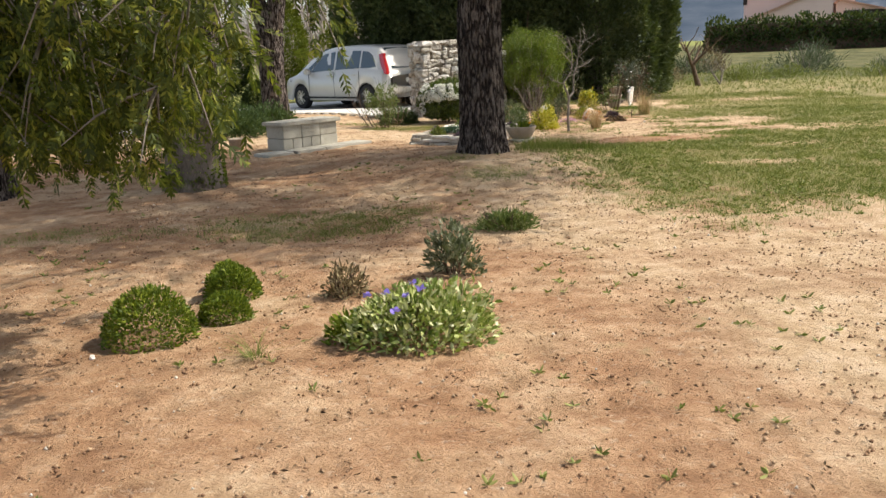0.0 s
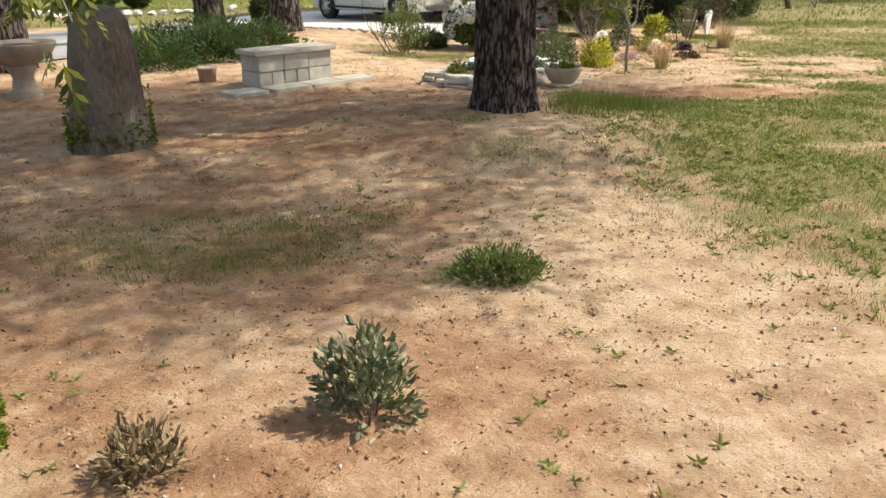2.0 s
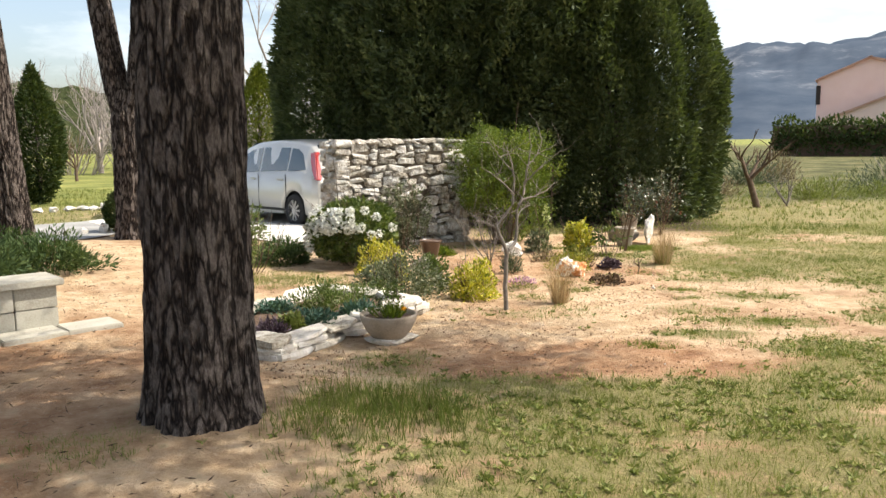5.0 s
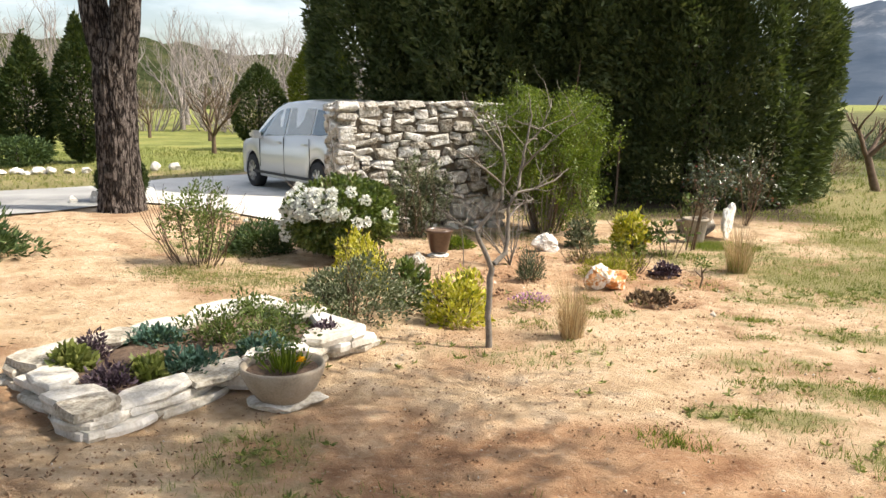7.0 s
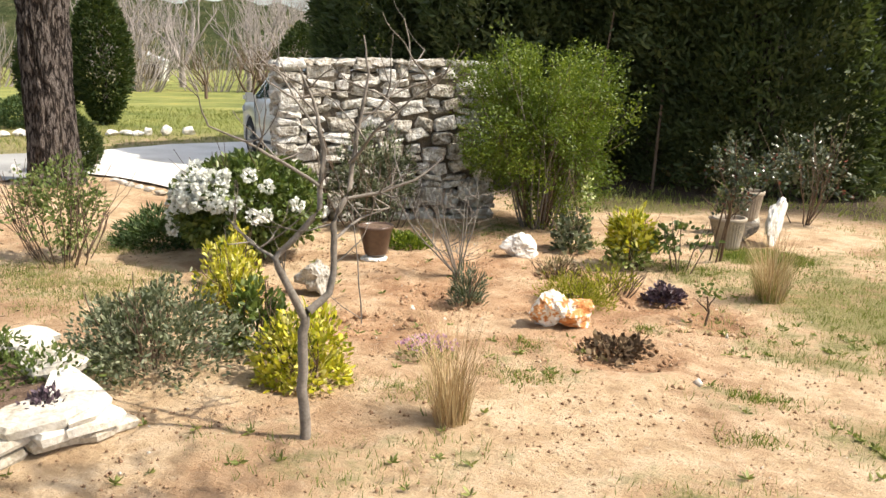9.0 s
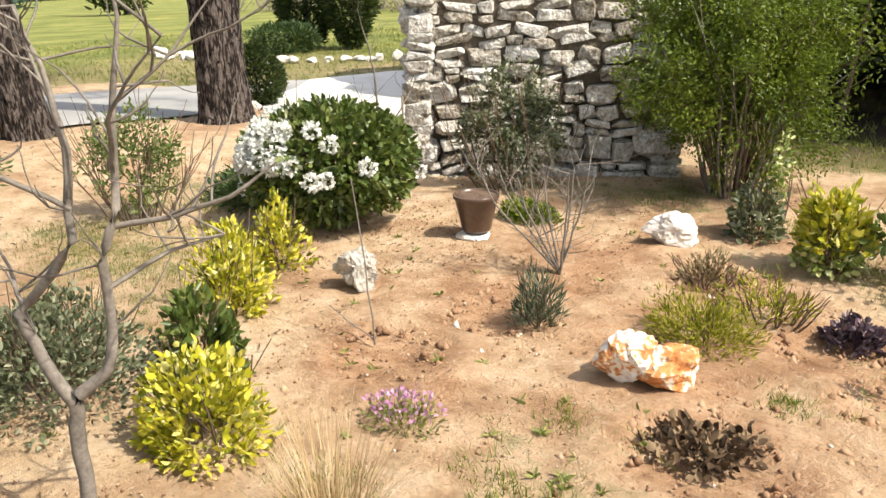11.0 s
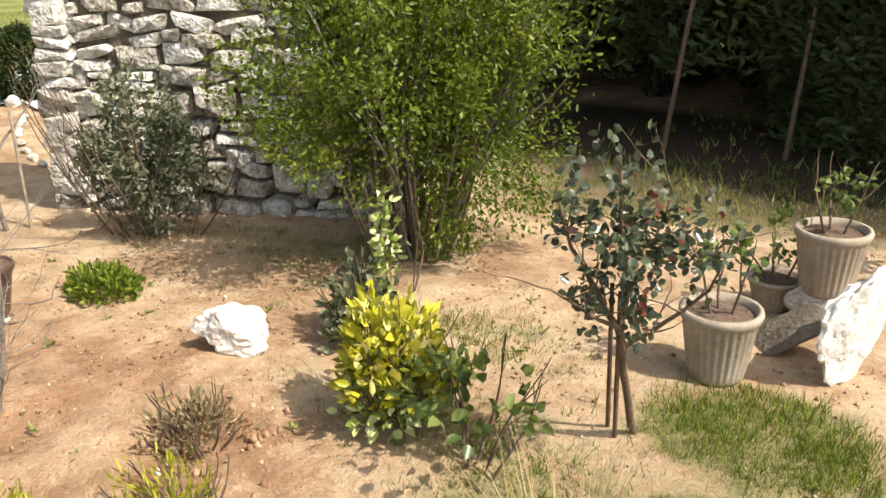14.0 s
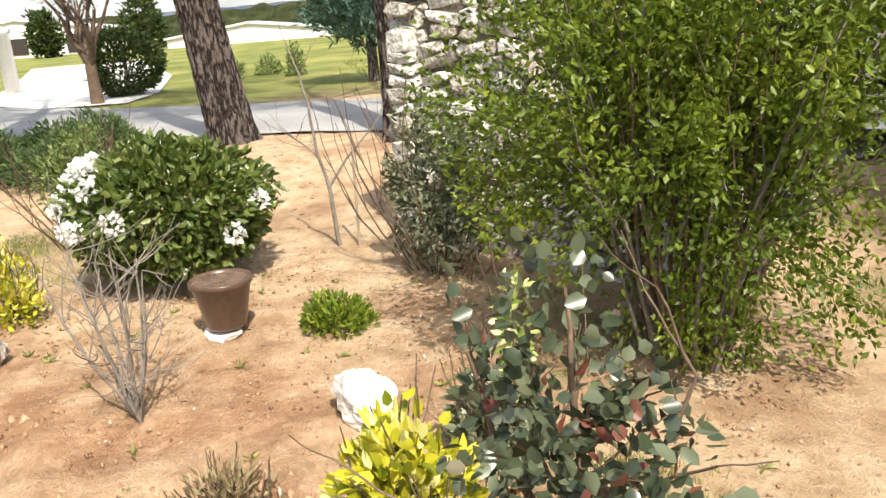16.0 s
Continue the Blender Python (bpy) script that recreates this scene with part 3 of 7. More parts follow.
GREEN = [  # patches of sward
    (-0.9, 6.5, 1.2, 0.8, 0.46), (-0.2, 7.0, 0.7, 0.5, 0.42), (0.9, 8.4, 0.9, 0.4, 0.35), (-2.8, 6.3, 1.1, 0.6, 0.28), (-0.9, 8.6, 0.9, 0.4, 0.22), (1.8, 9.9, 0.8, 0.6, 0.7), (-0.4, 15.0, 1.2, 0.7, 0.5), (-1.2, 16.1, 0.9, 0.5, 0.45),
    (0.2, 14.5, 1.2, 0.5, 0.35), (4.25, 17.75, 0.5, 0.4, 0.95), (4.1, 16.0, 0.5, 0.6, 0.45), (4.9, 16.4, 0.5, 0.8, 0.55), (3.0, 17.9, 0.5, 0.25, 0.35), (2.4, 13.2, 0.8, 0.35, 0.4),
    (2.9, 13.5, 0.4, 0.4, 0.3), (1.5, 11.4, 0.5, 0.45, 0.5), (3.9, 12.4, 0.5, 0.22, 0.8), (4.7, 12.0, 0.6, 0.3, 0.85), (5.0, 11.2, 0.7, 0.3, 0.7), (2.9, 14.7, 0.4, 0.25, 0.35),
    (3.2, 10.6, 0.9, 0.35, 0.55), (1.6, 18.0, 0.9, 0.4, 0.5), (1.3, 15.5, 0.3, 0.25, 0.25), (3.5, 17.2, 0.35, 0.3, 0.6), (-4.6, 9.6, 1.0, 0.5, 0.3), (5.2, 15.4, 0.6, 0.8, 0.4), (0.2, 9.3, 0.5, 0.4, 0.3),
    (4.0, 13.4, 0.5, 0.3, 0.6), (4.5, 12.9, 0.6, 0.3, 0.7), (4.6, 15.5, 0.7, 0.5, 0.7), (3.9, 14.5, 0.4, 0.25, 0.5), (4.8, 14.2, 0.6, 0.35, 0.65), (3.1, 14.5, 0.3, 0.2, 0.45)]


def sward(x, y):
    """How much grass grows at a place, 0 to 1."""
    n = noise.fractal(Vector((x * 0.8, y * 0.8, 3.1)), 0.8, 2.1, 4)
    n2 = noise.noise(Vector((x * 3.3, y * 3.3, 7.7)))
    lawn = smooth(-0.4, 1.6, x - 1.05 - 0.6 * n - 0.5 * smooth(8, 6, y)) * smooth(-1.3, 1.1, y - 5.9 + 0.7 * n - 0.35 * (x - 1.5) * (x < 3.5) * 0.4)
    v = 0.92 * lawn
    for bx, by, rx, ry, k in BARE:
        v -= k * max(0.0, 1 - ((x - bx) / rx) ** 2 - ((y - by) / ry) ** 2)
    v = max(v, 0.0)
    for bx, by, rx, ry, k in GREEN:
        d = ((x - bx) / rx) ** 2 + ((y - by) / ry) ** 2
        v = max(v, k * smooth(1.5, 0.1, d + 0.55 * n + 0.3 * n2))
    if x < -5.5 and y > 20 or y > 27 or x < -9.5:
        v = max(v, 0.9)
    return max(0.0, min(1.0, v + 0.30 * n + 0.16 * n2 - 0.06))


def spaced(lo, hi, step, far):
    a = list(np.arange(lo, hi + 1e-6, step))
    s = step
    while a[-1] < far:
        s *= 1.22
        a.append(a[-1] + s)
    s = step
    while a[0] > -far:
        s *= 1.22
        a.insert(0, a[0] - s)
    return np.array(a)


gx, gy = spaced(-6.5, 8.0, 0.075, 3000), spaced(-1.5, 21.0, 0.075, 3000)
GV, MASK, CLAY, FAR, BANK, ROW_SHADE = [], [], [], [], [], []
GZ = gz_many(np.stack(np.meshgrid(gx, gy), -1).reshape(-1, 2)).reshape(len(gy), len(gx))
for jy, yy in enumerate(gy):
    for ix, xx in enumerate(gx):
        close = -8 < xx < 9 and -3 < yy < 23
        z = GZ[jy, ix]
        sw = sward(xx, yy) if abs(xx) < 24 and -6 < yy < 36 else 0.9
        cl = 0.85 * smooth(0.2, 1.0, 1.25 - abs(xx - 0.9) * 0.35) * smooth(6.6, 4.6, yy + 0.2 * xx) * (1 - 0.85 * smooth(1.0, 2.4, xx + 0.12 * (yy - 2)))
        cl = max(cl, 0.75 * smooth(1.5, -0.5, xx) * smooth(13.5, 11, yy), 0.8 * max(0, 1 - ((xx - 2.2) / 2.0) ** 2 - ((yy - 15.9) / 2.0) ** 2),
                 1.5 * max(0, 1 - ((xx - 2.9) / 1.7) ** 2 - ((yy - 11.55) / 0.75) ** 2))
        if close:
            q = Vector((xx, yy, 0))
            z += 0.014 * noise.fractal(q * 2.3, 0.8, 2.1, 3) + (0.010 + 0.012 * cl) * noise.noise(q * 9.0) * (1 - 0.6 * sw)
            for hx, hy, hr, hd in ((1.95, 14.85, .33, .05), (3.4, 14.9, .35, .05), (3.85, 15.75, .3, .05), (2.75, 16.55, .26, .04), (3.5, 16.1, .3, .04), (2.1, 15.5, .3, .03), (2.2, 16.15, .25, .03)):
                e = math.hypot(xx - hx, yy - hy) / hr
                if e < 1.6:
                    z += hd * (math.exp(-((e - 1.05) / 0.25) ** 2) * (0.6 + 0.6 * noise.noise(q * 7)) - 0.8 * math.exp(-(e / 0.8) ** 2))
                    cl = max(cl, 0.8 * smooth(1.5, 0.8, e))
        if xx < 1.3 and (in_poly(xx, yy, ROAD) or in_poly(xx, yy, DRIVE)):
            z = GZ[jy, ix] - 0.02
        GV.append((xx, yy, z))
        MASK.append(sw)
        CLAY.append(cl)
        BANK.append(smooth(0, 4, xx) * smooth(200, 120, yy))
        # mask of the painted shade under the conifers
        ROW_SHADE.append(smooth(19.5, 20.6, yy + 0.5 * noise.noise(Vector((xx, yy, 1)))) * smooth(26.5, 25, yy) * smooth(-0.2, 0.8, xx) * smooth(6.4, 5.4, xx) if close else 0.0)
        FAR.append(max(smooth(24.5, 27, yy), smooth(-8.5, -11, xx + 0.5 * (yy - 14)) if yy > -5 else smooth(-30, -50, xx), smooth(26, 30, xx)))
nx, ny = len(gx), len(gy)
idx = np.arange(nx * ny).reshape(ny, nx)
GF = np.stack([idx[:-1, :-1], idx[:-1, 1:], idx[1:, 1:], idx[1:, :-1]], -1).reshape(-1, 4)
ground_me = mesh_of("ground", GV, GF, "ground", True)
for key, vals in (("sward", MASK), ("clay", CLAY), ("meadow", FAR), ("bank", BANK), ("row_shade", ROW_SHADE)):
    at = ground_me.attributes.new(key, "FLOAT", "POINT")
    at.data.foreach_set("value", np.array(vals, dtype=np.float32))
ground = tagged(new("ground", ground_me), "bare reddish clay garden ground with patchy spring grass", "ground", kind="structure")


def sheet(name, poly, mat, label, lift, step=0.25):
    """A flat surfacing laid over the ground within an outline."""
    bm = bmesh.new()
    bm.faces.new([bm.verts.new((x, y, 0)) for x, y in poly])
    for axis, lo, hi in (((1, 0, 0), min(p[0] for p in poly), max(p[0] for p in poly)), ((0, 1, 0), min(p[1] for p in poly), max(p[1] for p in poly))):
        c = max(lo, -16) + step * 4
        while c < hi:
            bmesh.ops.bisect_plane(bm, geom=bm.verts[:] + bm.edges[:] + bm.faces[:], plane_co=tuple(a * c for a in axis), plane_no=axis)
            c += step * 4
    bmesh.ops.triangulate(bm, faces=bm.faces[:])
    for v in bm.verts:
        v.co.z = gz(v.co.x, v.co.y) + lift
    me = bpy.data.meshes.new(name)
    bm.to_mesh(me)
    bm.free()
    me.materials.append(M[mat])
    return tagged(new(name, me), label, "road", kind="structure")


# the lane gets a darker grey than the drive
sheet("road", ROAD, "lane_surface", "grey lane with pale worn patches", 0.02)
sheet("gravel_drive", DRIVE, "gravel", "white gravel parking area beside the lane", 0.024)
sheet("gravel_drive_far", [(-40, 4), (-23, 8.2), (-16, 9.4), (-12.6, 11.9), (-12.2, 13.6), (-14.5, 13.9), (-22, 13.2), (-42, 9)], "gravel", "white gravel track beyond the lane", 0.03)


# ---- ruined stone wall ----
def stone_mesh(seed):
    """A broken block: the hull of points strewn over a box, filling it."""
    rng = np.random.default_rng(seed)
    bm = bmesh.new()
    for sx in (-1, 1):
        for sy in (-1, 1):
            for sz in (-1, 1):
                for k in range(2):
                    bm.verts.new(Vector((sx * rng.uniform(.22, .5), sy * rng.uniform(.28, .5), sz * rng.uniform(.22, .5))))
    for k in range(6):
        p = rng.uniform(-.4, .4, 3)
        p[k % 3] = 0.5 * (1 if k < 3 else -1) * rng.uniform(.9, 1.15)
        bm.verts.new(Vector(p))
    r = bmesh.ops.convex_hull(bm, input=bm.verts[:])
    bmesh.ops.delete(bm, geom=[v for v in bm.verts if not v.link_faces], context="VERTS")
    bmesh.ops.recalc_face_normals(bm, faces=bm.faces[:])
    me = bpy.data.meshes.new("stone")
    bm.to_mesh(me)
    bm.free()
    me.materials.append(M["lime"])
    return me


STONES = [stone_mesh(i) for i in range(20)]
WALL_TURN = 32.5
WALL_L, WALL_T, WALL_H = 2.25, 0.50, 1.62
wall = thing("stone_wall", "freestanding ruined rubble wall of pale limestone with rough joints", "wall", (-0.31, 17.50, 0.0), WALL_TURN)
core = bmesh.new()
box(core, (WALL_L - 0.15, WALL_T - 0.15, WALL_H - 0.10), (WALL_L / 2 + 0.04, WALL_T / 2 + 0.055, WALL_H / 2 - 0.06))
bmesh.ops.subdivide_edges(core, edges=core.edges[:], cuts=9, use_grid_fill=True)
for v in core.verts:
    v.co += Vector((noise.noise(v.co * 5), noise.noise(v.co * 5 + Vector((9, 0, 0))), noise.noise(v.co * 5 + Vector((0, 9, 0))))) * 0.03
part("core", core, "mortar", wall, "dark earth mortar core")


def stone(parent, at, size, turn, rg, mats=None):
    ob = new("stone", STONES[rg.randrange(len(STONES))])
    ob.parent = parent
    flip = rg.choice((0, 180))
    ob.matrix_local = pose(*at, rg.uniform(-9, 9), rg.uniform(-13, 13), turn + rg.uniform(-9, 9) + flip) @ Matrix.Diagonal((*size, 1))
    return ob


def courses(parent, length, height, face, rg, depth=0.24):
    """Rough courses of stones over one face; face(u) gives the place and turn on the wall's plan."""
    z = 0.0
    while z < height - 0.03:
        h = min(rg.choice((0.09, 0.13, 0.16, 0.19, 0.22) if z < 0.9 else (0.08, 0.10, 0.12, 0.15, 0.18)), height - z)
        u = -0.02
        while u < length - 0.03:
            w = min(rg.uniform(0.08, 0.34) if h < 0.15 else rg.uniform(0.11, 0.32), length - u + 0.03)
            if length - u - w < 0.08:
                w = length - u + 0.02
            (x, y), turn = face(u + w / 2)
            y += 0.14 * z / WALL_H if turn == 0 and y < 0.2 else 0.0      # battered face
            x += 0.10 * z / WALL_H if turn == 90 and x < 0.2 else 0.0
            lift = rg.uniform(-0.035, 0.035) if z > 0 else 0.0
            if h > 0.12 and rg.random() < 0.36:
                k = rg.uniform(0.4, 0.6)
                stone(parent, (x, y, z + h * k / 2), (w * 0.97, depth, h * k * 0.97), turn, rg)
                stone(parent, (x, y, z + h * (1 + k) / 2), (w * 0.97, depth * rg.uniform(.9, 1.08), h * (1 - k) * 0.97), turn, rg)
            else:
                stone(parent, (x, y, z + h / 2 + lift), (w * 1.0, depth * rg.uniform(.85, 1.2), h * 1.0), turn, rg)
            u += w
        z += h


rg = random.Random(21)
courses(wall, WALL_L, WALL_H, lambda u: ((u, 0.09), 0), rg)
courses(wall, WALL_T, WALL_H, lambda u: ((0.09, u), 90), rg)
courses(wall, WALL_T, WALL_H - .2, lambda u: ((WALL_L - 0.09, u), 90), rg)
courses(wall, WALL_L, WALL_H, lambda u: ((u, WALL_T - 0.08), 0), rg, 0.2)
u = 0.0
while u < WALL_L - 0.2:
    w = rg.uniform(0.16, 0.34)
    stone(wall, (u + w / 2 + 0.06, WALL_T * 0.48, WALL_H - 0.015), (w, WALL_T * 0.62, rg.uniform(0.05, 0.10)), 0, rg)
    stone(wall, (u + w / 2, WALL_T * 0.78, WALL_H - 0.02), (w, WALL_T * 0.42, rg.uniform(0.05, 0.09)), 0, rg)
    u += w * 0.97


# ---- pines and the shade trees ----
def trunk_mesh(name, path, radii, seed, sides=96, ridge=0.13, rings=120, flare=0.0, mat="bark"):
    """A trunk with furrowed bark along a bent path."""
    V, F = [], []
    pts = [Vector(p) for p in path]
    m = len(pts) - 1
    off = Vector((seed * 3.1, seed * 1.7, 0))
    for j in range(rings):
        k = (j / (rings - 1)) ** 1.25 * m
        i = min(int(k), m - 1)
        f = k - i
        p = pts[i].lerp(pts[i + 1], f)
        r = radii[i] * (1 - f) + radii[i + 1] * f
        h = p.z - pts[0].z
        for s in range(sides):
            a = 2 * math.pi * s / sides
            q = Vector((math.cos(a) * 2.6, math.sin(a) * 2.6, h * 1.5)) + off
            furrow = min(1.0, abs(noise.noise(Vector((q.x * 2.1, q.y * 2.1, q.z * 1.1)))) * 4.0) - 0.6
            fine = noise.noise(q * 4.0)
            rr = r * (1 + ridge * furrow + 0.4 * ridge * fine)
            if flare:
                rr += flare * math.exp(-h / 0.16) * (0.75 + 0.6 * math.sin(a * 5 + seed) * 0.5)
            V.append((p.x + rr * math.cos(a), p.y + rr * math.sin(a), p.z))
    for j in range(rings - 1):
        for s in range(sides):
            k = (s + 1) % sides
            F.append((j * sides + s, j * sides + k, (j + 1) * sides + k, (j + 1) * sides + s))
    return mesh_of(name, V, F, mat, False)


def pine(x, y, label, limbs, crown_at, crown_r, seed, flare=0.10, n=9000, holes=11, shade_limbs=(), shade_crown=None):
    """A pine: one or more furrowed stems, limbs and a crown of needle tufts high above."""
    t = thing("pine_tree", label, "tree", on_ground(x, y, -0.05), group="pines along the lane")
    rng, rg = np.random.default_rng(seed), random.Random(seed)
    for i, (path, radii) in enumerate(limbs):
        part("trunk", trunk_mesh("trunk", path, radii, seed + i, flare=flare if i == 0 else 0), None, t)
    V, F, tips = [], [], []
    cx, cy, cz = crown_at
    for i in range(holes):
        a = i * 2.4 + rg.random()
        z = cz + rg.uniform(-0.55, 0.5) * crown_r[2]
        px, py = cx * min(1, z / cz), cy * min(1, z / cz)
        grow(V, F, rg, (px, py, z), (math.cos(a), math.sin(a), 0.35), min(crown_r[0], crown_r[1]) * rg.uniform(.45, .75), 0.06, 2, tips, 0.2, (2, 3), 0.6, 0.06, 5)
    # unseen long limbs, added to cast a spot of shade on the ground
    for bx, by, bz in shade_limbs:
        tube(V, F, [(0, 0, bz - 0.6), (bx * .35, by * .35, bz - .25), (bx * .7, by * .7, bz - .05), (bx, by, bz)], [.09, .07, .05, .02], 6)
        for i in range(5):
            a = i * 1.3
            grow(V, F, rg, (bx * .85, by * .85, bz - .05), (math.cos(a), math.sin(a), .2), .55, .03, 1, tips, .2, (2, 2), .6, .05, 4)
    if shade_crown:   # a wide umbrella of tufts, out of view, laid out for its shade
        ox, oy, oz, rx, ry, count = shade_crown
        for i in range(count):
            a, q = rg.uniform(0, 6.28), math.sqrt(rg.random())
            p = Vector((ox + rx * q * math.cos(a), oy + ry * q * math.sin(a), oz + rg.uniform(-0.6, 1.3) * (1.1 - 0.6 * q)))
            tips.append((p, Vector((0, 0, 1))))
            if i % 7 == 0:
                tube(V, F, [(0, 0.05, p.z - 1.0), (p.x * .4, p.y * .4, p.z - .45), (p.x * .75, p.y * .75, p.z - .15), tuple(p)], [.07, .055, .04, .015], 5)
    part("limbs", mesh_of("limbs", V, F, "bark"), None, t)
    c = np.array([tuple(p) for p, d in tips])
    per = max(210, n // len(c)) if shade_crown else max(8, n // len(c))
    P = np.repeat(c, per, 0) + rng.normal(size=(len(c) * per, 3)) * np.array([0.34, 0.34, 0.18])
    D = unit(P - np.repeat(c, per, 0)) + np.array([0, 0, 0.4])
    part("crown", leaves("crown", P, D, 0.20, 0.035, "pine_needles", rng, 0.1, 0, 0.4), None, t)
    return t


# its umbrella and two long limbs are unseen, placed to shade the ground
pine(0.72, 9.88, "tall pine with thick furrowed grey-brown bark on a low mound", [([(0, 0, 0), (0.0, 0, 1.2), (0.02, 0.02, 2.6), (0.0, 0.1, 5), (-0.1, 0.2, 8.5)], [0.27, 0.26, 0.25, 0.21, 0.10])], (-0.8, -1.0, 6.4), (2.0, 2.0, 1.4), 3, 0.10, 9000, 9, ((5.9, 2.5, 4.5), (5.5, 2.3, 4.7)), (0.9, -0.85, 5.2, 4.3, 3.2, 225))
pine(-4.40, 16.20, "pine with dark furrowed bark leaning over the lane", [([(0, 0, 0), (0.0, -0.15, 1.2), (0.04, -0.44, 3.4), (0.05, -0.75, 6), (0.0, -1.0, 8.5)], [0.25, 0.225, 0.20, 0.16, 0.08])], (0.0, -0.9, 7.4), (3.2, 3.2, 2.0), 5, 0.07, 8000)
pine(-3.62, 18.10, "pine with a forked trunk at the edge of the drive", [
    ([(0, 0, 0), (-0.02, 0, 0.9), (0.0, 0, 1.9), (0.05, 0, 2.35)], [0.28, 0.26, 0.27, 0.20]),
    ([(-0.04, 0, 1.75), (-0.20, 0.0, 2.5), (-0.46, 0.02, 4.2), (-0.8, 0.1, 7.5)], [0.19, 0.18, 0.165, 0.08]),
    ([(0.06, 0, 1.75), (0.22, -0.04, 2.5), (0.46, -0.1, 4.0), (0.9, -0.2, 7.5)], [0.20, 0.19, 0.175, 0.08])], (0, 0, 7.0), (3.4, 3.4, 1.8), 8, 0.08, 8000)
pine(-6.05, 12.9, "pine with dark bark beside the stone bowl", [([(0, 0, 0), (-0.05, 0, 1.5), (-0.15, 0.05, 4), (-0.2, 0.1, 8)], [0.29, 0.26, 0.23, 0.10])], (-0.2, 0, 7.0), (3.4, 3.4, 2.0), 11, 0.08, 8000)
pine(-4.95, 8.55, "pine with a dark ivy-clad foot in deep shade", [([(0, 0, 0), (0, 0, 1.5), (0.1, 0.05, 4), (0.1, 0.1, 8)], [0.34, 0.31, 0.26, 0.10])], (0.1, 0, 6.6), (3.6, 3.6, 2.2), 13, 0.12, 9000)


# ---- overhanging thuja ----
def fans(name, P, D, size, mat, rng):
    """Flat drooping sprays: a midrib of leaflets with shorter ones fanned to both sides."""
    n = len(P)
    D = unit(D + rng.normal(size=(n, 3)) * 0.55 + np.array([0, 0, -0.25]))
    S = unit(np.cross(D, rng.normal(size=(n, 3))))
    N = np.cross(D, S)
    L = size * rng.uniform(0.55, 1.3, (n, 1))
    quads = []
    for at, side, ln in ((0, 0, .55), (.45, 0, .55), (.08, 1, .42), (.08, -1, .42), (.3, 1, .40), (.3, -1, .40), (.52, 1, .32), (.52, -1, .32), (.72, 1, .2), (.72, -1, .2)):
        o = P + D * L * at - N * L * 0.12 * at
        d = unit(D + S * side * 0.85 + N * rng.uniform(-.25, .25, (n, 1)))
        w = np.cross(d, N) * L * 0.055
        quads.append(np.stack([o, o + d * L * ln * .5 + w, o + d * L * ln, o + d * L * ln * .5 - w], 1))
    V = np.stack(quads, 1).reshape(-1, 3)
    return mesh_of(name, V, np.arange(len(V)).reshape(-1, 4), mat)


def spray_tree(name, label, x, y, height, trunk_r, branches, seed, mat, leaf=0.10, per=340):
    t = thing(name, label, "tree", on_ground(x, y, -0.04))
    rng, rg = np.random.default_rng(seed), random.Random(seed)
    part("trunk", trunk_mesh("trunk", [(0, 0, 0), (0.05, 0, height * .5), (0, 0.05, height)], [trunk_r, trunk_r * .7, .03], seed, 20, 0.06, 40, 0.05), None, t)
    V, F, C, DD = [], [], [], []
    for (bx, by, bz, tx, ty, tz) in branches:
        a, b = Vector((bx, by, bz)), Vector((tx, ty, tz))
        pts = []
        for i in range(9):
            k = i / 8
            pts.append(a.lerp(b, k) + Vector((rg.uniform(-1, 1) * .05, rg.uniform(-1, 1) * .05, 0.5 * math.sin(k * math.pi) * (1 - k))))
        tube(V, F, pts, [0.014 * (1 - 0.8 * i / 8) for i in range(9)], 5)
        for i in range(2, 9):
            for s in range(5):
                d = (Vector((rg.uniform(-1, 1), rg.uniform(-1, 1), rg.uniform(-1.0, 0.35))) + (b - a).normalized() * 0.25 + Vector((0, 0, -0.3))).normalized()
                ln = rg.uniform(0.16, 0.40)
                q = [pts[i] + d * ln * f + Vector((0, 0, -0.12 * f * f)) for f in (0, .33, .66, 1)]
                tube(V, F, q, [0.006, 0.005, 0.004, 0.002], 4)
                for f in range(1, 4):
                    C.append(q[f])
                    DD.append(d)
    part("branchwork", mesh_of("branches", V, F, "twig"), None, t)
    C, DD = np.array([tuple(c) for c in C]), np.array([tuple(c) for c in DD])
    k = max(6, int(per * len(branches) / len(C)))
    n = len(C) * k
    P = np.repeat(C, k, 0) + rng.normal(size=(n, 3)) * 0.05
    D = np.repeat(DD, k, 0) + np.array([0, 0, -0.5])
    part("sprays", fans("sprays", P, D, leaf, mat, rng), None, t)
    return t


_rg = random.Random(4)
_br = []
for i in range(96):
    z = _rg.uniform(1.9, 4.6)
    ty = _rg.uniform(0.3, 2.6)
    tx = 3.35 - 0.45 * ty - 1.7 * _rg.random() ** 1.6
    _br.append((0, 0, z, tx, ty, max(1.6, z - _rg.uniform(0.2, 0.8))))
for i in range(24):   # hanging fringe
    ty = _rg.uniform(0.5, 2.0)
    _br.append((0, 0, _rg.uniform(2.2, 2.8), 3.2 - 0.45 * ty - 0.8 * _rg.random(), ty, _rg.uniform(1.3, 1.6)))
_br += [(0, 0, 2.6, 3.15, 1.95, 1.88), (0, 0, 2.9, 2.9, 2.1, 2.05), (0, 0, 2.5, 3.2, 0.2, 1.75)]
spray_tree("thuja_tree", "thuja with drooping yellow-green sprays hanging over bare clay", -3.6, 2.2, 5.6, 0.16, _br, 6, "thuja", 0.105, 190)


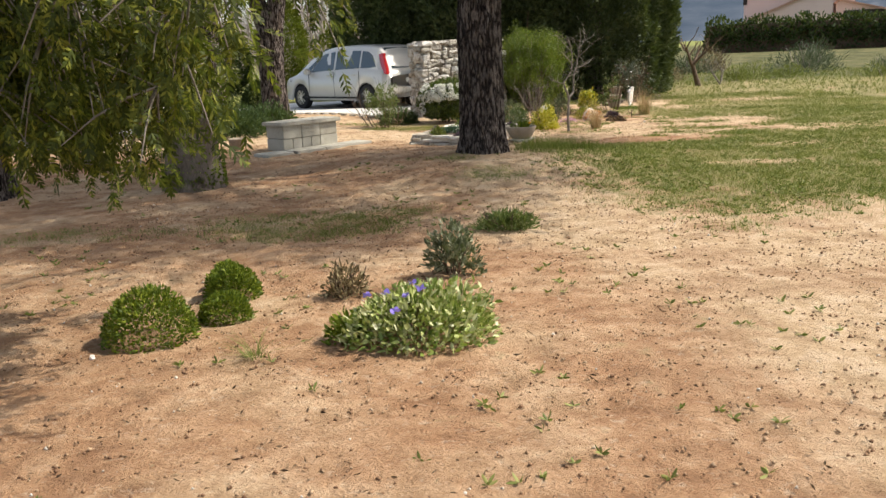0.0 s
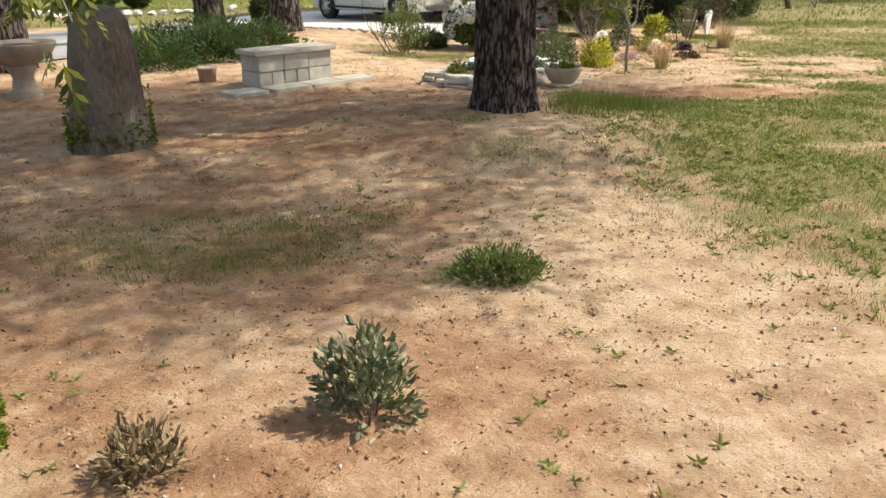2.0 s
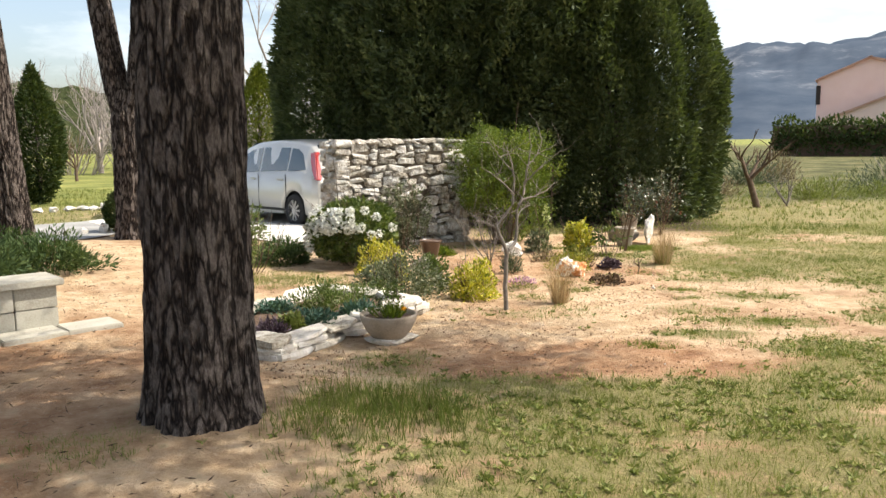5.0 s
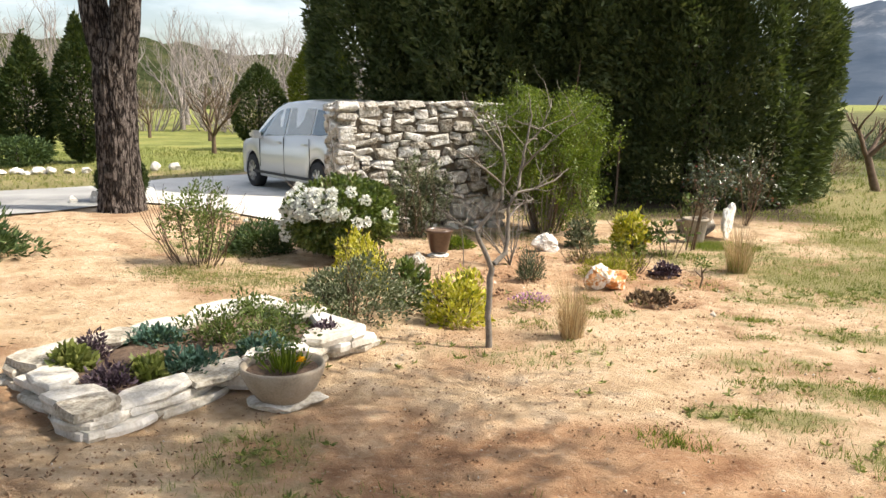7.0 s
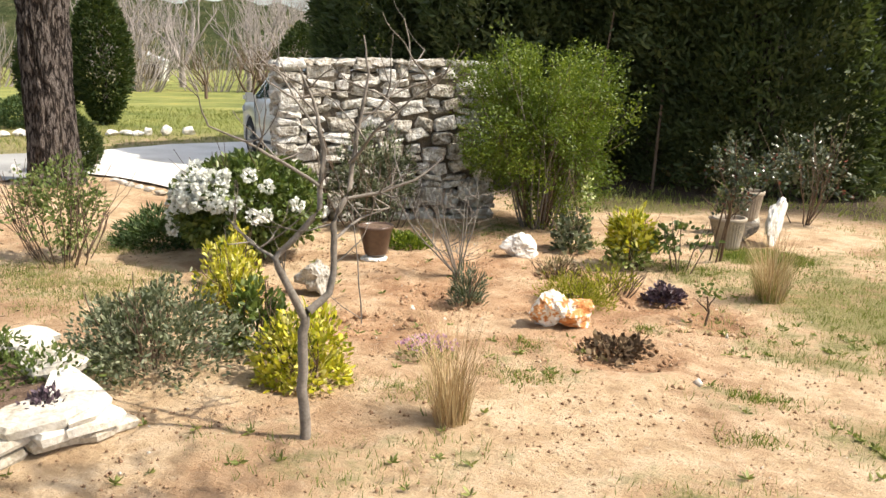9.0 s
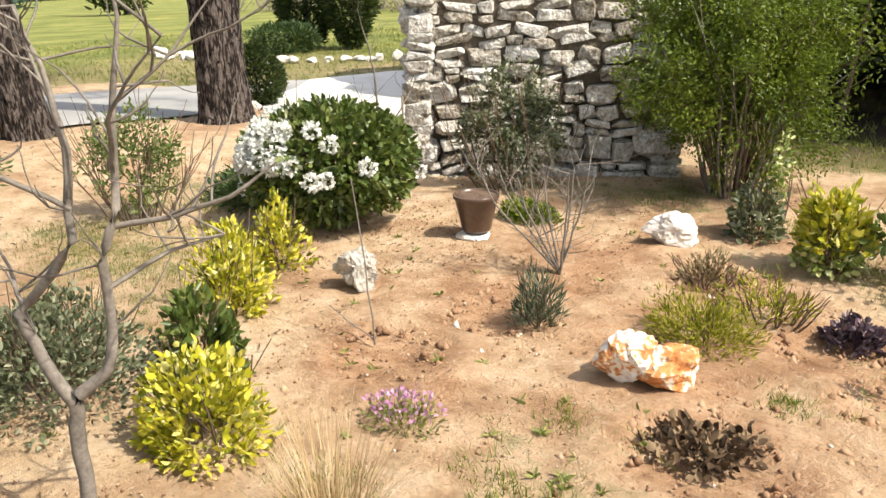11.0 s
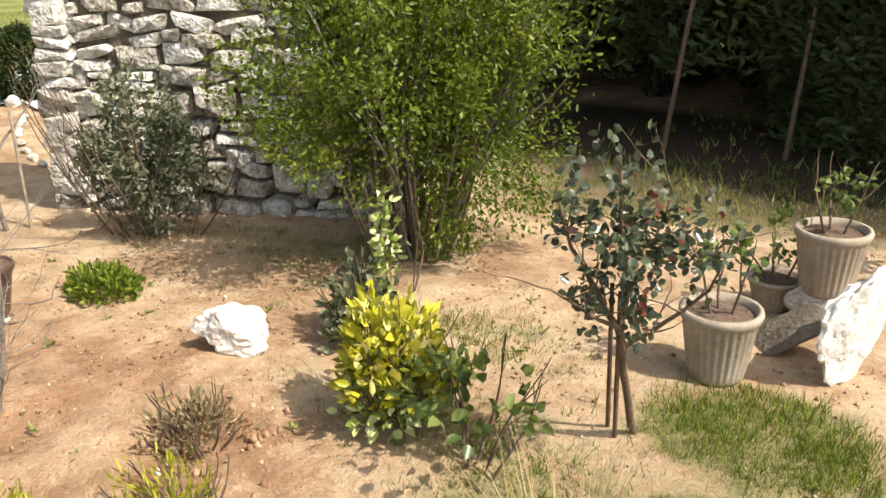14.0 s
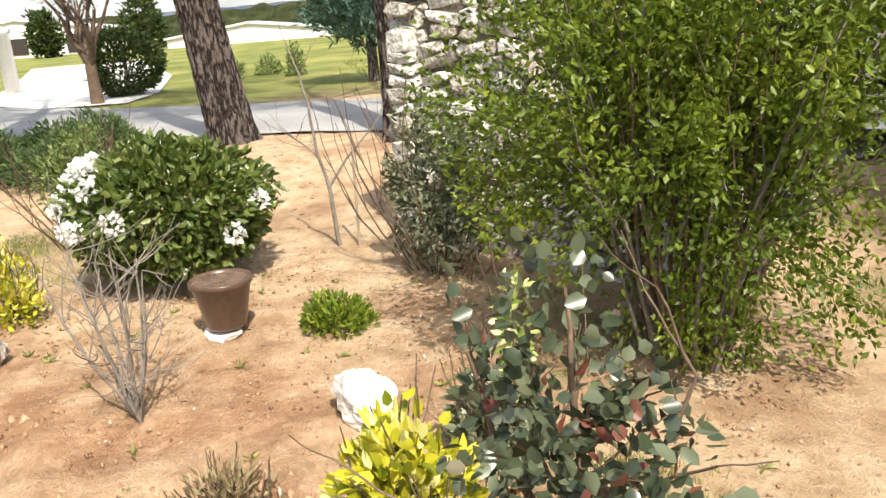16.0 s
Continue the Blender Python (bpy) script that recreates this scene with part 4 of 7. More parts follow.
# ---- great clipped conifers behind the wall ----
def conifer(name, label, x, y, r, h, z0, seed, n, mat="conifer", trunk_r=0.16, leaf=(0.20, 0.055), lean=0.0, group="", lump=0.10, point=0.35, shell=0.72, trunks=1, dome=0.0):
    """A dense conifer: a trunk and a body of small sprays, domed or pointed."""
    t = thing(name, label, "tree", on_ground(x, y, -0.03), 0, group)
    rng, rg = np.random.default_rng(seed), random.Random(seed)
    V, F = [], []
    for i in range(trunks):
        a = i * 2.2
        tube(V, F, [(0.25 * i * math.cos(a), 0.25 * i * math.sin(a), 0), (0.4 * i * math.cos(a), 0.4 * i * math.sin(a), h * .4), (0, 0, h * .9)], [trunk_r, trunk_r * .8, .02], 9)
    part("trunk", mesh_of("trunk", V, F, "bark"), None, t)
    d = unit(rng.normal(size=(n, 3)))
    if dome:
        f = rng.uniform(0, 1, n) ** 0.85
        az = rng.uniform(0, 6.2832, n)
        q = np.clip((f - dome) / (1 - dome), 0, 1)
        prof = np.sqrt(np.maximum(0, 1 - q ** 2)) * (0.86 + 0.14 * np.clip(f / dome, 0, 1) ** 0.6)
        d = unit(np.stack([np.cos(az), np.sin(az), 1.6 * (f - 0.45)], 1))
        lum = lumps(d, np.random.default_rng(seed + 1), lump, 10, 5) * lumps(d, np.random.default_rng(seed + 2), lump * .9, 14, 21)
        rad = (shell + (1 - shell) * rng.uniform(0, 1, n) ** .5) * lum * prof * r
        P = np.stack([np.cos(az) * rad, np.sin(az) * rad, z0 + (h - z0) * f * (0.9 + 0.1 * lum)], 1)
    else:
        lum = lumps(d, np.random.default_rng(seed + 1), lump, 10, 5) * lumps(d, np.random.default_rng(seed + 2), lump * .9, 12, 17)
        rad = (shell + (1 - shell) * rng.uniform(0, 1, n) ** .5) * lum
        prof = np.where(d[:, 2] > 0, 1 - point * np.clip(d[:, 2], 0, 1) ** 1.5, 1.0)
        P = np.stack([d[:, 0] * r * prof * rad, d[:, 1] * r * prof * rad, z0 + (h - z0) * np.clip(0.5 + 0.52 * d[:, 2] * rad, 0, 1.1)], 1)
    D = d * np.array([1, 1, 0.3]) + np.array([0, 0, 0.55])
    part("crown", leaves("crown", P, D, leaf[0], leaf[1], mat, rng, 0.3, 0, 0.55), None, t)
    return t


ROW = "row of great conifers"
conifer("conifer", "tall dark clipped conifer behind the parked car", -1.25, 24.2, 1.95, 6.7, 0.15, 31, 56000, leaf=(0.15, 0.05), group=ROW, lump=.07, shell=.8, dome=.30)
conifer("conifer", "massive dark conifer with a dense clipped face", 0.9, 23.6, 2.2, 7.4, 0.5, 32, 52000, leaf=(.15, .05), group=ROW, trunks=2, lump=.12, shell=.8, dome=.35)
conifer("conifer", "massive dark conifer with bare limbs in its shade", 2.8, 23.5, 2.3, 7.4, 0.6, 33, 52000, leaf=(.15, .05), group=ROW, trunks=3, lump=.12, shell=.8, dome=.35)
conifer("conifer", "massive dark conifer with a rounded sunlit flank", 4.42, 23.1, 2.16, 5.65, 0.05, 34, 90000, leaf=(.13, .045), group=ROW, trunks=2, lump=.075, shell=.82, dome=.34)
for sx, sy, tx, ty, th in ((2.15, 21.2, 2.38, 21.5, 2.3), (3.0, 21.5, 3.1, 21.9, 2.4)):
    V, F = [], []
    tube(V, F, [(0, 0, -.05), ((tx - sx) * .4, (ty - sy) * .4, th * .45), (tx - sx, ty - sy, th)], [.022, .018, .009], 7)
    dead = tagged(new("dead_stem", mesh_of("dead_stem", V, F, "brown_twig")), "pale bare dead stem standing under dark conifers", "stem", "dead stems under the conifers")
    dead.matrix_world = pose(*on_ground(sx, sy))
# back row added, down to the ground, to stop light coming under the front trees
conifer("conifer", "dark conifer added behind the row to block light", 2.2, 25.2, 2.4, 7.3, 0.0, 35, 20000, leaf=(0.26, 0.08), group=ROW, point=0.3)
conifer("conifer", "dark conifer added in a second row to block light", -0.1, 25.6, 2.3, 7.0, 0.0, 36, 20000, leaf=(0.26, 0.08), group=ROW, point=0.3)
conifer("golden_conifer", "golden-green cone-shaped conifer beyond the drive", -6.5, 33.5, 1.05, 4.2, 0.05, 41, 9000, "cone", 0.08, (0.16, 0.05), point=0.85, lump=0.06)
conifer("ball_conifer", "egg-shaped clipped grey-green conifer on the meadow", -8.9, 33.9, 0.98, 2.75, 0.05, 42, 9000, "cypress", 0.08, (0.12, 0.04), point=0.45, lump=0.05)
conifer("cypress", "dark columnar cypress in a stone-edged bed", -12.3, 27.0, 0.75, 3.1, 0.05, 43, 8000, "cypress", 0.08, (0.15, 0.05), point=0.7, lump=0.09, group="cypresses")
conifer("cypress", "taller dark columnar cypress in a stone-edged bed", -10.7, 27.1, 0.66, 3.75, 0.05, 44, 8000, "cypress", 0.08, (0.15, 0.05), point=0.8, lump=0.08, group="cypresses")
conifer("globe_conifer", "small dense dwarf conifer at the foot of a pine", -4.25, 19.05, 0.36, 0.80, 0.0, 45, 5000, "cypress", 0.03, (0.065, 0.024), point=0.55, lump=0.07)
conifer("spruce", "blue-grey spruce on the lawn across the lane", -12.6, 18.6, 1.3, 3.4, 0.75, 46, 7000, "blue_green", 0.12, (0.2, 0.05), point=0.7, lump=0.22, shell=0.4)
conifer("round_shrub", "dark clipped round shrub beside a blossoming tree", -14.4, 13.3, 0.75, 1.5, 0.0, 47, 4000, "cypress", 0.05, (0.12, 0.05), point=0.2)
conifer("low_conifer", "low yellow-green spreading conifer under cypresses", -11.6, 25.7, 0.75, 0.75, 0.0, 48, 3000, "juniper", 0.04, (0.12, 0.04), point=0.2, lump=0.2)

# low junipers
JUN = [(-3.1, 14.75, 1.2, .9, .40), (-3.5, 13.9, 1.3, 1.0, .45), (-4.1, 13.2, 1.3, 1.1, .42), (-4.7, 14.2, 1.4, 1.1, .42), (-4.0, 14.9, 1.5, 1.0, .40)]
for i, (jx, jy, jw, jd, jh) in enumerate(JUN):
    cluster("juniper", "low spreading dark green juniper behind a concrete bench", "shrub", jx, jy, jw, jd, jh, "juniper", 3600, (0.085, 0.022), 60 + i, shell=0.35, lump=0.3, stems=8, up=0.2, group="junipers", jitter=0.5)
cluster("juniper", "low dark juniper beside a leafy shrub", "shrub", -0.75, 16.25, 0.85, 0.6, 0.28, "juniper", 2600, (0.07, 0.018), 66, shell=0.3, lump=0.3, stems=6, up=0.2)


# ---- parked car ----
def paint_mat():
    m, nt, b = nodes_of("silver_car_paint")
    n = tex_noise(nt, coords(nt), 900, 1)
    nt.links.new(ramp(nt, n, [(0.3, (0.56, 0.545, 0.50)), (0.7, (0.66, 0.645, 0.60))]), b.inputs["Base Color"])
    b.inputs["Metallic"].default_value, b.inputs["Roughness"].default_value = 0.35, 0.36
    b.inputs["Coat Weight"].default_value, b.inputs["Coat Roughness"].default_value = 0.7, 0.06
    return m


def glass_mat(name, col, rough=0.03):
    m, nt, b = nodes_of(name)
    b.inputs["Base Color"].default_value = (*col, 1)
    b.inputs["Roughness"].default_value = rough
    b.inputs["Specular IOR Level"].default_value = 0.8
    b.inputs["Coat Weight"].default_value = 0.6
    return m


M["paint"] = paint_mat()
M["car_glass"] = glass_mat("dark_car_glass", (0.045, 0.065, 0.075))
M["rubber"] = flat_mat("tyre_rubber", (0.025, 0.025, 0.026), 0.8, 0, 0.3)
M["alloy"] = flat_mat("alloy_rim", (0.62, 0.62, 0.62), 0.3, 0.8)
M["black_plastic"] = flat_mat("black_plastic", (0.02, 0.02, 0.021), 0.5, 0, 0.4)
M["red_lens"] = glass_mat("red_lamp_lens", (0.42, 0.018, 0.02), 0.1)
M["clear_lens"] = glass_mat("clear_lamp_lens", (0.55, 0.57, 0.58), 0.08)


def lerp_table(tab, x):
    for (x0, *a), (x1, *b) in zip(tab, tab[1:]):
        if x <= x1:
            k = max(0.0, (x - x0) / (x1 - x0))
            return [p + (q - p) * k for p, q in zip(a, b)]
    return list(tab[-1][1:])


# along the length from the tail: belt height, top height, half width at the belt, half width of the roof
BODY = [(0.0, 0.80, 0.86, 0.74, 0.66), (0.06, 0.92, 1.05, 0.81, 0.68), (0.20, 0.98, 1.36, 0.86, 0.66), (0.45, 1.02, 1.58, 0.885, 0.66), (0.9, 1.03, 1.64, 0.90, 0.68),
        (1.6, 1.01, 1.66, 0.91, 0.69), (2.3, 0.985, 1.63, 0.91, 0.68), (2.8, 0.965, 1.52, 0.91, 0.66), (3.2, 0.945, 1.33, 0.905, 0.68), (3.55, 0.925, 1.10, 0.90, 0.72), (3.75, 0.90, 0.985, 0.89, 0.74),
        (4.05, 0.83, 0.90, 0.85, 0.70), (4.30, 0.70, 0.77, 0.76, 0.62), (4.42, 0.60, 0.65, 0.66, 0.54), (4.47, 0.52, 0.56, 0.58, 0.48)]
AXLES, ARCH = (0.78, 3.51), 0.375


def car_station(x):
    belt, top, wb, wt = lerp_table(BODY, x)
    low = 0.24 if 0.15 < x < 4.3 else 0.30
    for ax in AXLES:
        e = ARCH ** 2 - (x - ax) ** 2
        if e > 0:
            low = max(low, 0.31 + math.sqrt(e))
    mid = min(max(low + 0.01, 0.58), belt - 0.03)
    return [(wb * 0.965, low), (wb * 1.0, low + 0.02), (wb * 1.012, max(low + 0.03, mid)), (wb, belt), (wb - 0.03, belt + 0.012), (wt + 0.035, top - 0.075), (wt, top - 0.03), (wt * 0.72, top), (0.0, top + 0.012)]


car = thing("car", "silver compact people carrier parked on white gravel, facing away", "car", (-3.843, 22.853, gz(-3.3, 22.3) + 0.02), 0)
car_turn = Matrix.Rotation(radians(180 - 42), 4, "Z")
# local frame: x forward from the tail, y to its left
car.matrix_world = Matrix.Translation((-3.843, 22.853, gz(-3.3, 22.3) + 0.02)) @ car_turn @ Matrix.Translation((-AXLES[1], -0.80, 0))
xs = sorted(set([round(0.0 + i * 0.045, 4) for i in range(100)] + [4.47, 0.06, 0.2]))
xs = [x for x in xs if x <= 4.47]
stations = [car_station(x) for x in xs]
n_row = len(stations[0])


def car_skin(rows, x_lo, x_hi, out=0.0, sides=(1, -1)):
    """Faces between two rows of the body's sections, over a stretch of its length."""
    V, F = [], []
    for s in sides:
        grid = []
        for x, st in zip(xs, stations):
            if x_lo - 1e-6 <= x <= x_hi + 1e-6:
                grid.append([(x, s * (st[j][0] + out * (0 if j == n_row - 1 else 1)), st[j][1] + out * (0.3 if j > 4 else 0)) for j in range(rows[0], rows[1] + 1)])
        b0 = len(V)
        w = rows[1] - rows[0] + 1
        for g in grid:
            V += g
        for i in range(len(grid) - 1):
            for j in range(w - 1):
                q = (b0 + i * w + j, b0 + i * w + j + 1, b0 + (i + 1) * w + j + 1, b0 + (i + 1) * w + j)
                F.append(q if s > 0 else q[::-1])
    return V, F


V, F = car_skin((0, 8), 0.0, 4.47)
half = len(V) // 2
bm = bmesh.new()
vs = [bm.verts.new(v) for v in V]
for q in F:
    try:
        bm.faces.new([vs[i] for i in q])
    except ValueError:
        pass
bmesh.ops.remove_doubles(bm, verts=bm.verts[:], dist=0.002)
ends = [e for e in bm.edges if e.is_boundary and all(abs(v.co.x - 4.47) < 1e-3 for v in e.verts)] + [e for e in bm.edges if e.is_boundary and all(abs(v.co.x) < 1e-3 for v in e.verts)]
for sel in (0.0, 4.47):
    loop = [v for v in bm.verts if abs(v.co.x - sel) < 1e-3]
    loop.sort(key=lambda v: math.atan2(v.co.z - 0.55, v.co.y))
    try:
        bm.faces.new(loop)
    except ValueError:
        pass
for f in bm.faces:
    f.smooth = True
body = part("body", bm, "paint", car)
bm = bmesh.new()
box(bm, (4.1, 1.56, 0.42), (2.2, 0, 0.50))
part("underbody", bm, "black_plastic", car)


def car_panel(name, mat, outline, side, out=0.006, label=""):
    """A pane or panel set on the flank: outline of (x, share of the way up from belt to roof edge)."""
    bm = bmesh.new()
    ring = []
    for x, k in outline:
        st = car_station(x)
        (y0, z0), (y1, z1) = st[4], st[5]
        ring.append((x, y0 + (y1 - y0) * k, z0 + (z1 - z0) * k))
    front = [bm.verts.new((x, side * (y + out), z)) for x, y, z in ring]
    back = [bm.verts.new((x, side * (y - 0.012), z)) for x, y, z in ring]
    bm.faces.new(front if side < 0 else front[::-1])
    for i in range(len(front)):
        k = (i + 1) % len(front)
        bm.faces.new((front[i], front[k], back[k], back[i]))
    return part(name, bm, mat, car, label)


for side in (1, -1):
    car_panel("rear_quarter_window", "car_glass", [(0.42, .14), (0.72, .06), (0.98, .06), (0.98, .86), (0.78, .86), (0.60, .70)], side)
    car_panel("rear_door_window", "car_glass", [(1.04, .06), (1.98, .06), (1.98, .90), (1.04, .88)], side)
    car_panel("front_door_window", "car_glass", [(2.06, .06), (3.02, .07), (2.72, .84), (2.50, .90), (2.06, .90)], side)
    car_panel("quarter_light", "car_glass", [(3.06, .08), (3.38, .10), (2.80, .80)], side)
    for hx in (1.20, 2.22):
        bm = bmesh.new()
        box(bm, (0.20, 0.035, 0.035), (hx, side * 0.925, 0.90), 0, 0.01)
        part("door_handle", bm, "paint", car)
    for lx, z0, z1 in ((1.01, 0.42, 1.0), (2.02, 0.30, 1.0), (3.08, 0.42, 0.95)):
        bm = bmesh.new()
        box(bm, (0.012, 0.010, z1 - z0), (lx, side * 0.917, (z0 + z1) / 2))
        part("door_seam", bm, "black_plastic", car)
    bm = bmesh.new()
    box(bm, (2.6, 0.02, 0.05), (2.15, side * 0.913, 0.32), 0, 0.008)
    part("sill_trim", bm, "black_plastic", car)
    bm = bmesh.new()
    box(bm, (0.16, 0.20, 0.15), (3.02, side * 1.02, 1.02), 0, 0.04)
    box(bm, (0.06, 0.12, 0.04), (3.05, side * 0.93, 0.97))
    part("door_mirror", bm, "paint", car)
    bm = bmesh.new()
    bmesh.ops.create_cube(bm, size=1)
    for v in bm.verts:
        z = 0.90 if v.co.z < 0 else 1.42
        x = (0.02 if v.co.z < 0 else 0.26) + (0.20 if v.co.x > 0 else 0)
        st = car_station(max(x, 0.1))
        yb = (0.83 if v.co.z < 0 else 0.695)
        v.co = Vector((x, side * (yb + (0.02 if v.co.y > 0 else -0.10)), z))
    bmesh.ops.recalc_face_normals(bm, faces=bm.faces[:])
    bmesh.ops.bevel(bm, geom=bm.edges[:], offset=0.02, segments=2, affect="EDGES")
    part("tail_light", bm, "red_lens", car)
    bm = bmesh.new()
    box(bm, (0.42, 0.06, 0.14), (4.08, side * 0.80, 0.76), side * -22, 0.03, (0, 12))
    part("headlight", bm, "clear_lens", car)
bm = bmesh.new()
w = [bm.verts.new(c) for c in ((0.11, 0.62, 1.03), (0.11, -0.62, 1.03), (0.47, -0.56, 1.545), (0.47, 0.56, 1.545))]
w2 = [bm.verts.new(v.co + Vector((0.04, 0, -0.02))) for v in w]
bm.faces.new(w[::-1]); bm.faces.new(w2)
for i in range(4):
    bm.faces.new((w[i], w[(i + 1) % 4], w2[(i + 1) % 4], w2[i]))
bmesh.ops.translate(bm, vec=(-0.065, 0, 0.01), verts=bm.verts[:])
part("rear_window", bm, "car_glass", car)
bm = bmesh.new()
w = [bm.verts.new(c) for c in ((2.62, 0.60, 1.60), (2.62, -0.60, 1.60), (3.60, -0.70, 1.09), (3.60, 0.70, 1.09))]
w2 = [bm.verts.new(v.co - Vector((0.03, 0, 0.05))) for v in w]
bm.faces.new(w); bm.faces.new(w2[::-1])
for i in range(4):
    bm.faces.new((w[i], w2[i], w2[(i + 1) % 4], w[(i + 1) % 4]))
part("windscreen", bm, "car_glass", car)
bm = bmesh.new()
box(bm, (0.16, 1.66, 0.24), (0.03, 0, 0.50), 0, 0.05)
part("rear_bumper", bm, "paint", car)
bm = bmesh.new()
box(bm, (0.02, 0.52, 0.11), (-0.06, 0, 0.74), 0, 0.004)
part("number_plate", bm, "clear_lens", car, "pale unreadable number plate")
for ax in AXLES:
    for side in (1, -1):
        tv, tf = lathe([(0.20, -0.10), (0.255, -0.105), (0.305, -0.09), (0.318, -0.06), (0.318, 0.06), (0.305, 0.09), (0.255, 0.105), (0.20, 0.10)], 40)
        spin = pose(ax, side * 0.80, 0.318, 90, 0, 0)
        wheel = part("wheel", mesh_of("wheel", tv, tf, "rubber", True), None, car)
        wheel.matrix_local = spin
        bm = bmesh.new()
        for i in range(10):
            a = 2 * math.pi * i / 10
            box(bm, (0.20, 0.032, 0.02), (0.125 * math.cos(a), 0.125 * math.sin(a), -side * 0.085), math.degrees(a), 0.004)
        r = bmesh.ops.create_cone(bm, cap_ends=True, segments=24, radius1=0.05, radius2=0.04, depth=0.03)
        bmesh.ops.translate(bm, vec=(0, 0, -side * 0.09), verts=r["verts"])
        rv, rf = lathe([(0.205, 0.095), (0.228, 0.10), (0.232, 0.085), (0.215, 0.02)], 36)
        ring = [bm.verts.new((x, y, -side * z)) for x, y, z in rv]
        for q in rf:
            bm.faces.new([ring[i] for i in q])
        rim = part("rim", bm, "alloy", wheel, "multi-spoke alloy rim")
        # black plate filling the wheel, in place of shade between the spokes
        bm = bmesh.new()
        bmesh.ops.create_cone(bm, cap_ends=True, segments=28, radius1=0.21, radius2=0.21, depth=0.06)
        part("hub_shadow_plate", bm, "black_plastic", wheel, "dark plate standing for the shade behind the spokes")


# ---- concrete block bench ----
bench = thing("bench", "low bench of concrete blocks under a concrete slab", "bench", on_ground(-2.11, 11.41), 47.0)
bw, bd, bh = 0.335, 0.42, 0.185
rg = random.Random(3)
for row in range(2):
    for i in range(3):
        bm = bmesh.new()
        if row == 0 and i == 0 or row == 0 and i == 1:
            for k in (0, 1):
                box(bm, (bw / 2 - 0.006, bd, bh - 0.006), (bw * i + bw * (0.25 + 0.5 * k), bd / 2 + rg.uniform(-.004, .004), bh * (row + .5)), 0, 0.006)
        else:
            box(bm, (bw - 0.008, bd, bh - 0.006), (bw * (i + .5), bd / 2 + rg.uniform(-.006, .006), bh * (row + .5)), 0, 0.006)
        part("block", bm, "concrete", bench)
bm = bmesh.new()
box(bm, (bw * 3 + 0.09, bd + 0.08, 0.055), (bw * 1.5, bd / 2 - 0.01, bh * 2 + 0.028), 0, 0.008)
part("seat_slab", bm, "concrete", bench, "pale concrete seat slab")
for k, (px, py, sx, sy) in enumerate(((-0.30, -0.17, 0.42, 0.40), (0.22, -0.20, 0.50, 0.36), (0.72, -0.18, 0.48, 0.36), (1.2, -0.14, 0.44, 0.34))):
    a = radians(47)
    X, Y = -2.11 + px * math.cos(a) - py * math.sin(a), 11.41 + px * math.sin(a) + py * math.cos(a)
    bm = bmesh.new()
    box(bm, (sx, sy, 0.05), (0, 0, 0.012), 0, 0.008)
    me = bpy.data.meshes.new("paving_slab")
    bm.to_mesh(me); bm.free()
    me.materials.append(M["concrete"])
    ob = new("paving_slab", me)
    ob.matrix_world = pose(*on_ground(X, Y), 0, 0, 47 + rg.uniform(-3, 3))
    tagged(ob, "thin grey paving slab on the soil before a bench", "slab", "slabs before the bench")


def bowl(name, label, x, y, r, h, mat, seed, z=0.0, foot=0.45, n=44):
    t = thing(name, label, "planter", on_ground(x, y, z))
    v, f = lathe([(0.001, 0), (r * foot, 0.0), (r * (foot + .12), h * .05), (r * .80, h * .38), (r * .95, h * .72), (r, h * .93), (r * 1.0, h), (r * .93, h), (r * .88, h * .88), (r * .80, h * .8)], n, 0.008, seed=seed)
    part("bowl", mesh_of("bowl", v, f, mat, True), None, t)
    v, f = lathe([(r * .90, h * .84), (r * .6, h * .86), (r * .3, h * .88), (0.001, h * .87)], 24, 0.03)
    part("soil", mesh_of("soil", v, f, "potting_soil", True), None, t)
    return t


bowl("planter_bowl", "round pale cast-stone bowl with a yellow-flowering plant", 1.37, 12.02, 0.228, 0.20, "cast_stone", 5, 0.03)
cluster("bowl_plant", "strap-leaved plant with an orange flower in a stone bowl", "plant", 1.40, 12.00, 0.20, 0.20, 0.25, "moss", 150, (0.10, 0.013), 70, z0=0.18, shell=0.05, stems=0, up=1.6, jitter=0.35)
cluster("bowl_shrub", "thin green shrublet growing in a stone bowl", "plant", 1.30, 12.12, 0.42, 0.36, 0.50, "green", 460, (0.03, 0.015), 71, z0=0.20, shell=0.2, stems=0, half=False, clumps=14, jitter=0.9)
fl = thing("flower", "small orange flower in a stone bowl", "flower", on_ground(1.50, 11.96, 0.28))
_r = np.random.default_rng(5)
part("petals", leaves("petals", np.zeros((26, 3)), unit(_r.normal(size=(26, 3)) + np.array([0, 0, .6])), 0.025, 0.014, "orange_petal", _r), None, fl)
boulder("base_stone", "flat pale stone under a planter bowl", "stone", 1.40, 12.02, (0.36, 0.26, 0.06), "flag", 12, 0.1, 0.35, 20, 3)
t = bowl("pedestal_bowl", "wide shallow stone bowl on a short pedestal by a pine", -4.7, 11.0, 0.40, 0.26, "cast_stone", 6, 0.34, 0.3)
v, f = lathe([(0.20, -0.38), (0.21, -0.30), (0.14, -0.26), (0.11, -0.12), (0.16, -0.02), (0.15, 0.02)], 28)
part("pedestal", mesh_of("pedestal", v, f, "cast_stone", True), None, t)
v, f = lathe([(0.001, 0), (0.10, 0), (0.115, 0.15), (0.13, 0.17), (0.12, 0.18), (0.105, 0.15), (0.001, 0.14)], 26)
pt = thing("flower_pot", "small square-shouldered concrete pot beside a bench", "pot", on_ground(-2.95, 12.0))
